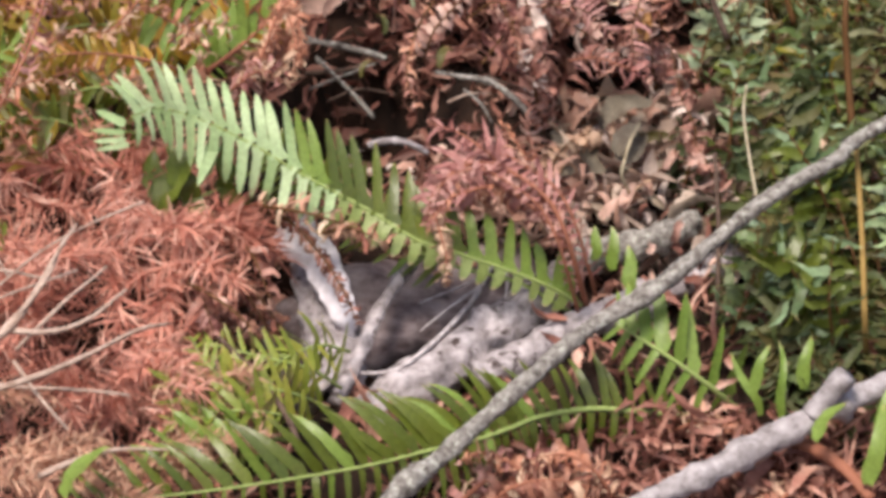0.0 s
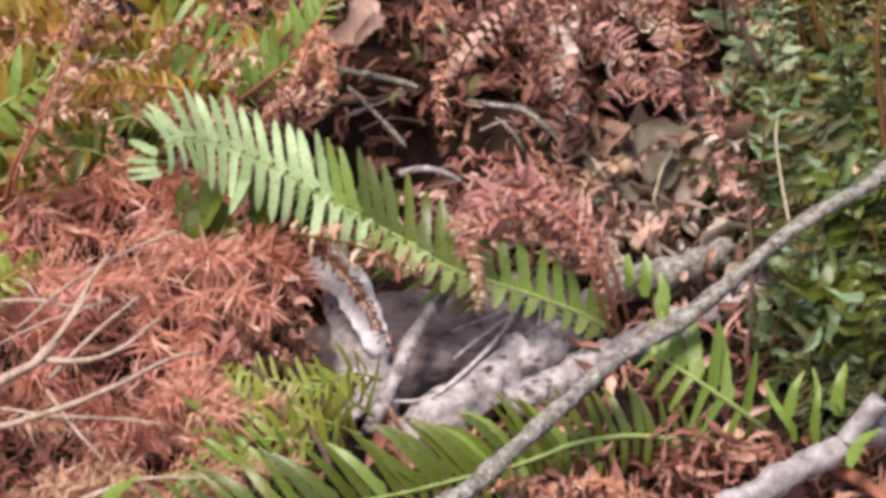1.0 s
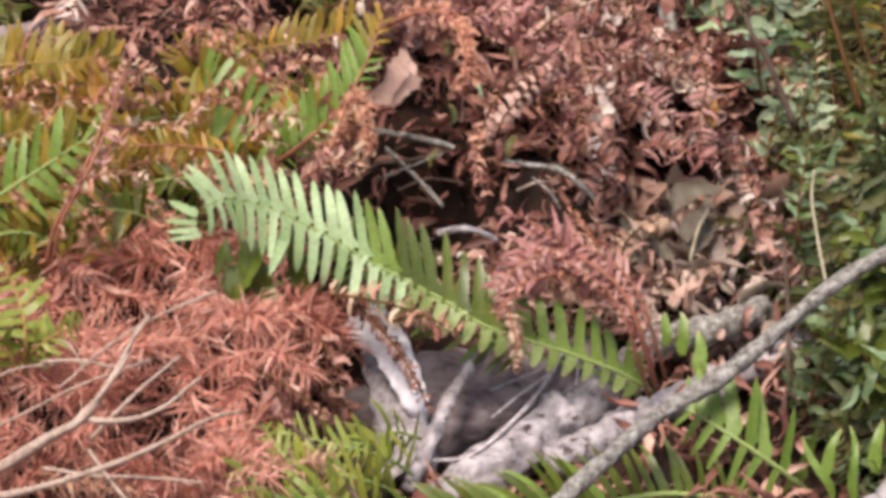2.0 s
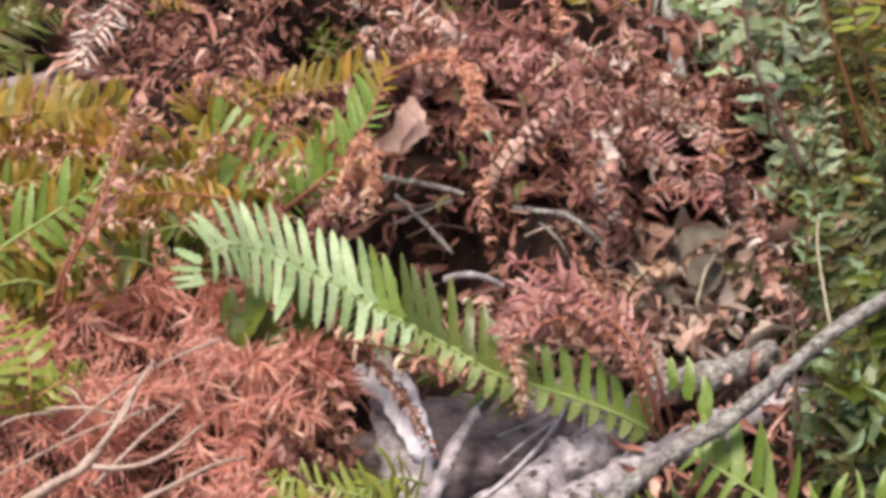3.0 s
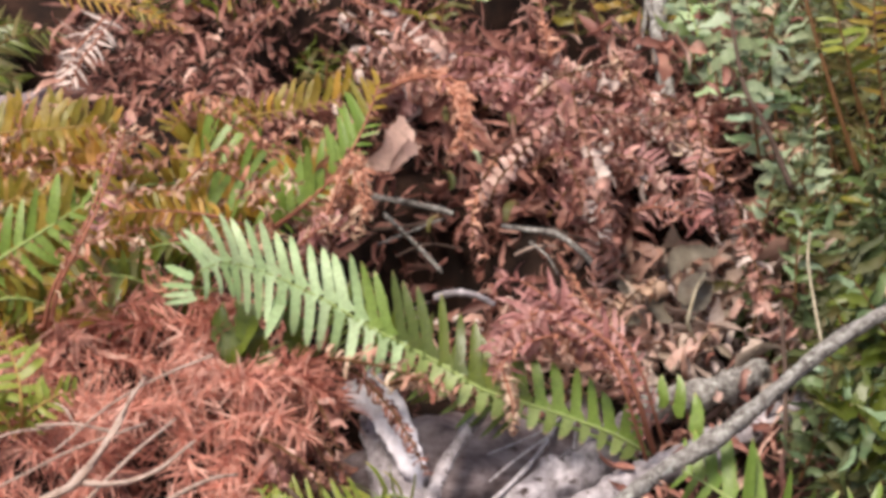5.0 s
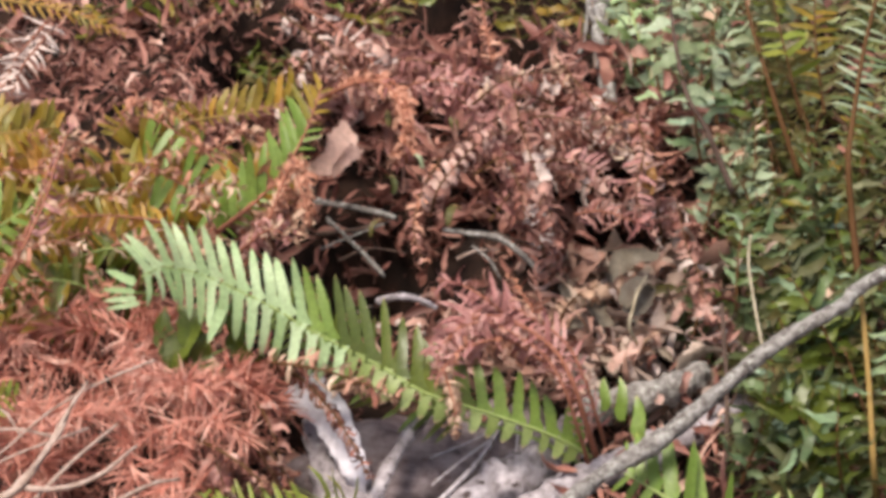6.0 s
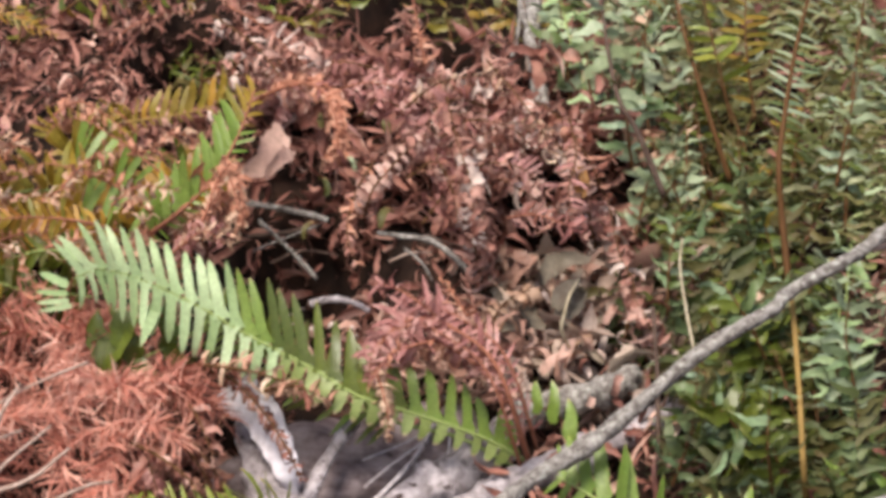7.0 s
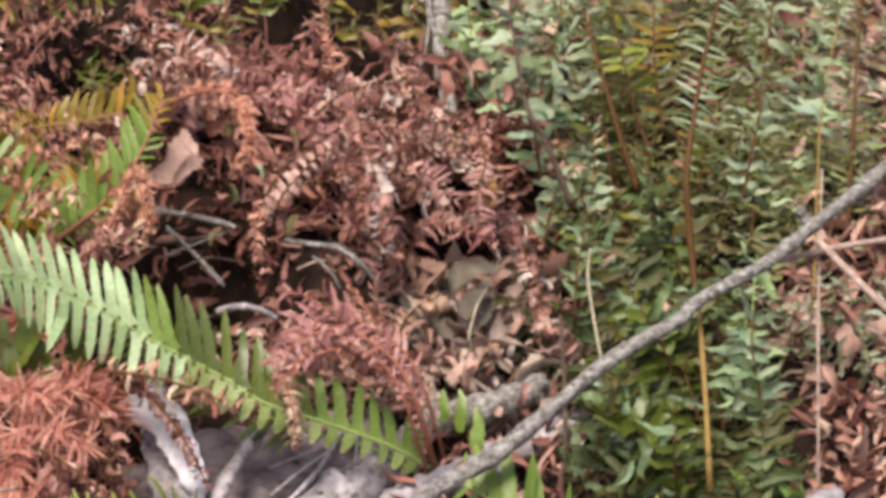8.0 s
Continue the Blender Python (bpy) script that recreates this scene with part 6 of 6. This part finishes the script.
bush = fern_root("sword_fern", (0.294, -0.205, 0.000), "dense green sword fern crowding round taller stems")
far = fern_root("sword_fern", (0.371, 0.003, 0.000), "dense green fern at the back of the bank")
for k in range(40):
    x = RNG.uniform(-0.0499, 0.0422)
    top = min(0.0576, max(-0.0614, x + RNG.uniform(-0.0576, 0.0576)))
    y, rise = (RNG.uniform(0.1091, -0.0982), RNG.uniform(0.0768, 0.1613)) if k % 2 else (RNG.uniform(0.2726, 0.0982), RNG.uniform(0.0768, 0.192))
    foot = Vector((0.300 + x, -0.157 + y, 0.0))
    lean = Vector((top - x, rise * 0.95, rise * 0.28 + 0.02))
    pts = [foot, foot + lean * 0.35 + Vector((0, 0, 0.012)), foot + lean * 0.7 + Vector((0, 0, 0.014)), foot + lean * 1.0]
    frond(bush if k % 2 else far, pts, 11, RNG.uniform(0.022, 0.036) if k % 2 else RNG.uniform(0.020, 0.030), RNG.choice(("murk", "murk", "olive", "deep", "murk") if k % 2 == 0 else ("deep", "murk", "deep", "blue")), "wavy",
          (RNG.uniform(-0.8, 0.8), -0.6, 0.5), (RNG.uniform(-0.8, 0.8), -0.2, 0.7), 15, 0, STEM_BROWN, 0.0014, (1, 1), 0.05, 0.5, 0.4, 0.35, "", (RNG.choice(("brown", "olive", "tan")), 0.12))


def thicket(name, count, x0, x1, s0, s1, long0, long1, material, label, seed, rise=(0.04, 0.10), wild=1.0, wide=1.0):
    """A tangle of small fern sprays too dense to count."""
    rng = random.Random(seed)
    verts, faces = [], []
    for _ in range(count):
        x, s = rng.uniform(x0, x1), rng.uniform(s0, s1)
        up = (Vector(UPWARDS) + Vector((rng.gauss(0, 0.45 * wild), rng.gauss(0, 0.2), rng.gauss(0, 0.25)))).normalized()
        tall_by = rng.uniform(*rise)
        side = up.cross(Vector((rng.gauss(0, 0.6 * wild), -0.7, 0.5))).normalized()
        count_up = 9 if wild == 1 else 14
        for k in range(count_up):
            at = Vector((x, s, ground_at(x, s) + 0.004)) + up * tall_by * (0.2 + 0.8 * k / count_up)
            for sgn in (-1, 1):
                long = rng.uniform(long0, long1) * (1 - 0.36 * k / count_up)
                v, f = blade(long, long * wide * rng.uniform(0.07, 0.14), rng.uniform(-2.2, 1.0), rng.uniform(0.1, 0.5), 0, rng.uniform(-2.0, 2.0) * wild, 0.4, 0.15, rng.random(), 6, rng.uniform(-0.1, 0.2), 2.4, 0.07)
                d = (side * sgn + up * rng.uniform(0.0, 0.6) + Vector([rng.gauss(0, 0.25 * wild) for _ in range(3)])).normalized()
                w = Vector((rng.gauss(0, 0.4), rng.gauss(-0.3, 0.4), 0.9))
                w = (w - d * w.dot(d)).normalized()
                m = Matrix((d.cross(w), d, w)).transposed()
                i = len(verts)
                verts += [bank(at + m @ Vector(p)) for p in v]
                faces += [tuple(a + i for a in q) for q in f]
    return tagged(new(name, mesh_of(name, verts, faces, material)), label, "fern", kind="stuff")


thicket("fern_thicket", 46, 0.301, 0.443, -0.034, 0.265, 0.014, 0.030, THICKET_MURK, "dense upright olive and brown fern leaflets", 11, (0.07, 0.14), 0.85)
thicket("fern_thicket", 26, 0.252, 0.341, -0.277, -0.034, 0.026, 0.052, THICKET_DARK, "tangle of dark green and brown fern leaflets, shade put into their colour", 15, (0.06, 0.13), 0.9)
thicket("fern_thicket", 22, 0.213, 0.296, 0.054, 0.347, 0.018, 0.036, THICKET_SAGE, "loose pale sage fern leaflets beside dead fronds", 12, wide=1.6)
thicket("fern_thicket", 32, 0.400, 0.480, -0.020, 0.260, 0.011, 0.026, THICKET_SAGE, "wavy pale sage fern leaflets", 16, wide=1.4)
thicket("fern_thicket", 18, 0.461, 0.555, 0.113, 0.333, 0.014, 0.026, THICKET_SAGE, "loose olive and sage fern leaflets over litter", 13)
thicket("fern_thicket", 12, 0.395, 0.447, -0.157, -0.066, 0.010, 0.024, THICKET_SAGE, "curled pale fern leaflets below the branch", 17)
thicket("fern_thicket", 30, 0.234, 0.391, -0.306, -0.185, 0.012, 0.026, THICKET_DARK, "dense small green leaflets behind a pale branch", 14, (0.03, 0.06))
thicket("fern_thicket", 14, 0.300, 0.400, -0.160, 0.200, 0.006, 0.014, THICKET_SAGE, "small pale withered fern leaflets caught among green fronds", 18, (0.08, 0.14), wide=1.3)
side = fern_root("sword_fern", (0.272, -0.243, 0.000), "green fern with broad pointed pale leaflets under the branch")
for pts, tone in (([(0.226, -0.221, 0.030), (0.238, -0.201, 0.060), (0.243, -0.167, 0.080)], "blue"), ([(0.261, -0.230, 0.030), (0.263, -0.210, 0.060), (0.272, -0.181, 0.080)], "blue"), ([(0.299, -0.230, 0.030), (0.284, -0.210, 0.060), (0.262, -0.201, 0.080)], "deep"),
                  ([(0.349, -0.180, 0.040), (0.342, -0.164, 0.070), (0.338, -0.144, 0.090), (0.348, -0.103, 0.100)], "sage"), ([(0.338, -0.170, 0.040), (0.334, -0.154, 0.070), (0.337, -0.129, 0.090)], "mint"),
                  ([(0.286, -0.237, 0.040), (0.279, -0.231, 0.080), (0.282, -0.203, 0.100)], "deep"),
                  ([(0.222, 0.041, 0.060), (0.218, 0.065, 0.090), (0.230, 0.119, 0.100), (0.247, 0.176, 0.100)], "blue"), ([(0.185, 0.112, 0.060), (0.182, 0.144, 0.080), (0.180, 0.188, 0.090)], "blue"), ([(0.202, 0.076, 0.060), (0.196, 0.125, 0.080), (0.200, 0.182, 0.090)], "mint"),
                  ([(0.357, 0.013, 0.070), (0.365, 0.042, 0.100), (0.385, 0.108, 0.110)], "sage"), ([(0.234, -0.091, 0.050), (0.235, -0.069, 0.080), (0.243, -0.037, 0.090)], "blue")):
    frond(side, pts, 7, RNG.uniform(0.024, 0.032), tone, "wavy", (RNG.uniform(-0.4, 0.4), -0.7, 0.6), None, 15, 0, STEM_BROWN, 0.0013, (1, 1), 0.05, 0.6, 0.6, 0.3, "", ("blue", 0.2))
edge = fern_root("sword_fern", (0.234, 0.100, 0.000), "sparse pale green fern beside the dead fronds")
for k in range(12):
    foot = Vector((0.228, 0.073, 0.040)) + Vector((RNG.uniform(-0.0307, 0.0384), RNG.uniform(0.1309, -0.0982), 0.0))
    rise = RNG.uniform(0.0461, 0.0998)
    lean = Vector((RNG.uniform(-0.0307, 0.0230), rise * 0.95, rise * 0.3))
    frond(edge, [foot, foot + lean * 0.5 + Vector((0, 0, 0.01)), foot + lean], 9, RNG.uniform(0.015, 0.022), "sage", "lobe",
          (RNG.uniform(-0.8, 0.8), -0.6, 0.5), None, 15, 0, STEM_BROWN, 0.0012, (1, 1), 0.05, 0.5, 0.4, 0.35, "", ("tan", 0.2))

# back of the bank; its shade is partly put into deep, murky leaf tones
back = fern_root("sword_fern", (-0.338, 0.177, 0.000), "shaded green fern at the top of the bank")
for pts in ([(-0.371, 0.177, -0.010), (-0.330, 0.198, 0.020), (-0.302, 0.218, 0.025), (-0.275, 0.231, 0.020)], [(-0.360, 0.176, -0.020), (-0.322, 0.191, 0.010), (-0.296, 0.185, 0.010)], [(-0.355, 0.241, -0.010), (-0.326, 0.237, 0.015), (-0.303, 0.250, 0.015)]):
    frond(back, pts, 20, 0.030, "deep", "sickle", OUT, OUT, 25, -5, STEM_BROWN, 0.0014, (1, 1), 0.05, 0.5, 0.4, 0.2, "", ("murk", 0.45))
pale = fern_root("dead_fern", (-0.254, 0.165, 0.000), "bleached pale dead fern frond")
for dx in (0.0, 0.006):
    plume(pale, [(x + dx, y - dx, h) for x, y, h in [(-0.235, 0.210, 0.050), (-0.241, 0.164, 0.070), (-0.249, 0.137, 0.075), (-0.256, 0.118, 0.065)]], 11, [(0, 0.020, 15), (1, 0.012, 30)], [(0, 0.018, 15), (1, 0.012, 30)], "pale", "strap", TOWARDS, OUT,
          STEM_RED, 0.0014, 0.02, 0.2, 0, "bleached frond with limp leaflets")
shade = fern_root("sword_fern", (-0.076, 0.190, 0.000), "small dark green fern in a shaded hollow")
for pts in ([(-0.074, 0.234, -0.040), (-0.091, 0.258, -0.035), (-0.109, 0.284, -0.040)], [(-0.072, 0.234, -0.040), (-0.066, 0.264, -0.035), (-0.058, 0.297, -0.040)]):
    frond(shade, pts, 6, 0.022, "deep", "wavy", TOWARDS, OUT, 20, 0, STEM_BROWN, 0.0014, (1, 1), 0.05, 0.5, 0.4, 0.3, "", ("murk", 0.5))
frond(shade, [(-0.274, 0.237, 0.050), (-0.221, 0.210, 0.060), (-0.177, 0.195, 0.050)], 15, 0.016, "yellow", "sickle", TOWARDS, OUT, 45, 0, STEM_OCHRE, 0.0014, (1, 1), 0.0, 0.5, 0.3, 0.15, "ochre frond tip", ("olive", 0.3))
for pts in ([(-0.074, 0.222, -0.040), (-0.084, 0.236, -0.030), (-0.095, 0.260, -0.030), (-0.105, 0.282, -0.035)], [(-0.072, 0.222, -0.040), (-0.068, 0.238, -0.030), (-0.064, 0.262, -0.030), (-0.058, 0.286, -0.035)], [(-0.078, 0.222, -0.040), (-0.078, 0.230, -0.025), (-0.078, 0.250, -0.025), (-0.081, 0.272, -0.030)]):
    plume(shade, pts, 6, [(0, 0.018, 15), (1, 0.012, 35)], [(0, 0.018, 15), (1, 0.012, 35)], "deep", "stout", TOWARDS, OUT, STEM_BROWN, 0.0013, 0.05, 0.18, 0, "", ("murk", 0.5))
crest = fern_root("sword_fern", (-0.081, 0.342, 0.000), "dark green fern leaves along the top of the bank")
for p, q, tone in (((-0.208, 0.208, 0.030), (-0.202, 0.254, 0.030), "murk"), ((-0.181, 0.246, 0.030), (-0.131, 0.259, 0.030), "deep"), ((-0.123, 0.252, 0.030), (-0.073, 0.265, 0.030), "deep"), ((-0.023, 0.239, 0.030), (-0.008, 0.275, 0.030), "deep"), ((0.007, 0.210, 0.030), (0.011, 0.249, 0.030), "murk"), ((0.031, 0.249, 0.030), (0.046, 0.280, 0.030), "deep"), ((0.080, 0.239, 0.030), (0.096, 0.270, 0.030), "murk"), ((0.115, 0.228, 0.030), (0.130, 0.265, 0.030), "murk"), ((0.123, 0.202, 0.030), (0.146, 0.239, 0.030), "murk"), ((0.150, 0.213, 0.030), (0.176, 0.244, 0.030), "murk"), ((0.138, 0.233, 0.030), (0.161, 0.270, 0.030), "murk"), ((0.169, 0.228, 0.030), (0.188, 0.265, 0.030), "murk"), ((0.107, 0.208, 0.030), (0.100, 0.239, 0.030), "murk")):
    p, q = Vector(p), Vector(q)
    frond(crest, [p, p.lerp(q, 0.5) + Vector((0, 0, 0.012)), q], 5, 0.024, tone, "wavy", TOWARDS, OUT, 20, 0, STEM_BROWN, 0.0012, (1, 1), 0.0, 0.6, 0.5, 0.35, "", ("olive", 0.2))


# ---- single broad leaves ----
def broad_leaf(name, at, long, wide, turn, tone, label, curl=-0.8, fold=0.25):
    v, f = blade(long, wide, curl, fold, 0, 0.3, 0, 0.03, RNG.random(), 12, 0.05, 3.0, 0.03)
    ob = new(name, mesh_of(name, v, f, LEAF[tone]))
    p = bank(at)
    ob.matrix_basis = Matrix.Translation(p) @ Euler((SLOPE + radians(turn[0]), radians(turn[1]), radians(turn[2]))).to_matrix().to_4x4()
    return tagged(ob, label, "leaf", "dry leaves on the litter" if name == "dry_leaf" else "green leaves among the ferns")


broad_leaf("green_leaf", (0.162, -0.085, 0.050), 0.034, 0.009, (45, 10, -50), "stale", "grey-green curled broad leaf among dead fronds", -2.4, 0.6)
for p, long, turn in (((0.156, -0.116, 0.030), 0.03, (40, 10, 60)), ((0.172, -0.112, 0.030), 0.028, (30, -20, -70)), ((0.183, -0.107, 0.035), 0.026, (50, 0, 20)), ((0.195, -0.089, 0.040), 0.026, (50, 10, -30))):
    broad_leaf("dry_leaf", p, long * 0.85, long * 0.15, turn, "blush", "pinkish tan crumpled leaf on dead fern litter", -2.2, 0.7)
def leaf_from(name, a, b, wide, tone, label, curl=-0.8, fold=0.25, ripple=0.05):
    """A broad leaf from its stalk at a towards its tip at b, its face turned up and out."""
    a, b = bank(a), bank(b)
    v, f = blade((b - a).length, wide, curl, fold, 0, 0.4, 0.2, 0.08, RNG.random(), 12, 0.06, 3.0, ripple)
    d = (b - a).normalized()
    w = bank(TOWARDS)
    w = (w - d * w.dot(d)).normalized()
    ob = new(name, mesh_of(name, v, f, LEAF[tone]))
    ob.matrix_basis = Matrix.Translation(a) @ Matrix((d.cross(w), d, w)).transposed().to_4x4()
    return tagged(ob, label, "leaf", "dry leaves on the litter")


leaf_from("dry_leaf", (-0.013, 0.080, 0.055), (-0.042, 0.046, 0.055), 0.0125, "blush", "pale pinkish crumpled broad leaf caught among fronds", -0.7, 0.3, 0.08)
leaf_from("dry_leaf", (-0.013, 0.064, 0.058), (-0.025, 0.038, 0.060), 0.006, "blush", "pale pinkish folded leaf caught among fronds", -1.0, 0.5, 0.08)
for p, q in (((0.158, -0.161, 0.055), (0.147, -0.178, 0.050)), ((0.175, -0.170, 0.050), (0.187, -0.158, 0.052)), ((0.199, -0.145, 0.050), (0.192, -0.161, 0.045)), ((0.140, -0.166, 0.050), (0.152, -0.156, 0.050))):
    leaf_from("dry_leaf", p, q, 0.0035, RNG.choice(("brown", "tan", "blush")), "small curled dry leaf on a grey log", -2.0, 0.6, 0.06)
for a, b, wide, curl in (((0.152, -0.046, 0.045), (0.187, -0.045, 0.060), 0.0085, -0.5), ((0.168, -0.089, 0.040), (0.182, -0.065, 0.060), 0.0075, -0.7), ((0.146, -0.093, 0.040), (0.148, -0.070, 0.055), 0.007, -1.0),
                         ((0.132, -0.071, 0.040), (0.121, -0.055, 0.050), 0.006, -1.2), ((0.119, -0.099, 0.045), (0.136, -0.099, 0.050), 0.0045, -0.6)):
    leaf_from("dry_leaf", a, b, wide, "stale", "grey-olive withered crumpled leaf among litter", curl, 0.5, 0.1)
stick("dry_stalk", [(0.176, -0.077, 0.070), (0.168, -0.098, 0.075), (0.164, -0.111, 0.072), (0.162, -0.119, 0.065), (0.168, -0.119, 0.050)], 0.0010, 0.0012, TWIG_STRAW, "thin pale bent stalk standing in dead leaves", "stalk")
for at, long, wide, turn, tone in (((0.151, -0.134, 0.040), 0.024, 0.006, (40, 10, -70), "blush"), ((0.165, -0.129, 0.045), 0.026, 0.008, (35, -20, -50), "blush"), ((0.120, -0.116, 0.060), 0.022, 0.004, (45, 0, -80), "blush")):
    broad_leaf("dry_leaf", at, long, wide, turn, tone, "pale crumpled leaf lying on the litter", -1.2, 0.4)
broad_leaf("dry_leaf", (0.182, -0.010, 0.080), 0.03, 0.006, (40, 0, 5), "yellow", "narrow yellow leaf among brown fronds")
for at, long, turn in (((0.010, 0.118, 0.030), 0.020, (60, 0, -10)), ((0.012, 0.047, 0.030), 0.022, (60, 20, 20)), ((0.058, 0.100, 0.040), 0.024, (60, -20, 10)), ((0.049, 0.004, 0.040), 0.026, (50, 10, -30)), ((0.033, 0.073, 0.030), 0.018, (60, 0, 40)), ((-0.002, 0.004, 0.030), 0.02, (60, 0, -50))):
    broad_leaf("green_leaf", at, long, long * 0.15, turn, "murk" if long > 0.019 else "sage", "small grey-green leaf among dead fronds in the hollow", -2.4, 0.6)
for k in range(26):
    p = Vector((0.147, -0.125, 0.020)).lerp(Vector((0.210, -0.073, 0.020)), RNG.random()) + Vector((RNG.uniform(-0.03, 0.03), RNG.uniform(-0.02, 0.02), RNG.uniform(0, 0.01)))
    broad_leaf("dry_leaf", p, RNG.uniform(0.014, 0.026), RNG.uniform(0.0025, 0.0045), (RNG.uniform(0, 70), RNG.uniform(-40, 40), RNG.uniform(0, 360)), RNG.choice(("pale", "tan", "pale", "brown")),
               "pale crumpled dry leaf on the litter", RNG.uniform(-3, 2), RNG.uniform(0.1, 0.7))
for at, long, wide, turn in (((0.153, -0.186, 0.050), 0.028, 0.0040, (60, 5, 4)), ((0.164, -0.204, 0.050), 0.030, 0.0048, (60, -5, -6)), ((0.143, -0.173, 0.045), 0.022, 0.0036, (60, 10, 10))):
    broad_leaf("green_leaf", at, long, wide, turn, "fresh", "short green leaf blade beside the branch")
broad_leaf("dry_leaf", (0.187, -0.084, 0.020), 0.035, 0.012, (30, -10, 20), "dark", "dark brown curled leaf on the litter")
for at, long, wide, turn in (((0.249, -0.290, 0.030), 0.05, 0.0030, (60, 8, 10)), ((0.238, -0.285, 0.030), 0.044, 0.0028, (60, -20, 14)), ((0.233, -0.269, 0.030), 0.034, 0.0038, (60, 15, -22)), ((0.266, -0.264, 0.030), 0.034, 0.0045, (60, 0, -22)),
                            ((0.262, -0.328, 0.060), 0.03, 0.0055, (40, 0, -60)), ((0.296, -0.345, 0.040), 0.05, 0.006, (60, 0, -30)), ((0.306, -0.320, 0.040), 0.045, 0.006, (60, 0, -20)), ((-0.169, -0.385, 0.075), 0.04, 0.010, (40, 0, -70))):
    broad_leaf("green_leaf", at, long, wide, turn, "fresh", "bright green narrow leaf blade")


def lump(name, at, size, material, label, category):
    """A worn, uneven lump."""
    bm = bmesh.new()
    bmesh.ops.create_icosphere(bm, subdivisions=4, radius=1)
    for v in bm.verts:
        n = v.co.copy()
        v.co *= 1 + 0.22 * noise.noise(n * 1.3 + Vector(at) * 9) + 0.08 * noise.noise(n * 4)
        v.co = Vector((v.co.x * size[0], v.co.y * size[1], v.co.z * size[2]))
    me = bpy.data.meshes.new(name)
    bm.to_mesh(me)
    bm.free()
    me.polygons.foreach_set("use_smooth", [True] * len(me.polygons))
    me.materials.append(material)
    ob = new(name, me)
    ob.matrix_basis = Matrix.Translation(bank(at)) @ Euler((SLOPE, 0, 0.2)).to_matrix().to_4x4()
    return tagged(ob, label, category)


lump("stone", (0.168, -0.021, 0.005), (0.026, 0.022, 0.018), STONE, "grey-green lichened stone in the leaf litter", "stone")
broad_leaf("green_leaf", (-0.126, -0.154, 0.055), 0.048, 0.013, (50, 0, -55), "deep", "broad deep green leaf")
for pts in ([(0.323, -0.232, 0.030), (0.334, -0.226, 0.050), (0.354, -0.198, 0.050)], [(0.329, -0.241, 0.030), (0.345, -0.231, 0.050), (0.358, -0.217, 0.050)]):
    frond(tall, pts, 5, 0.024, "fresh", "wavy", TOWARDS, TOWARDS, 25, 5, STEM_GREEN, 0.0012, (1, 1), 0.1, 0.5, 0.6, 0.3, "bright yellow-green young frond")
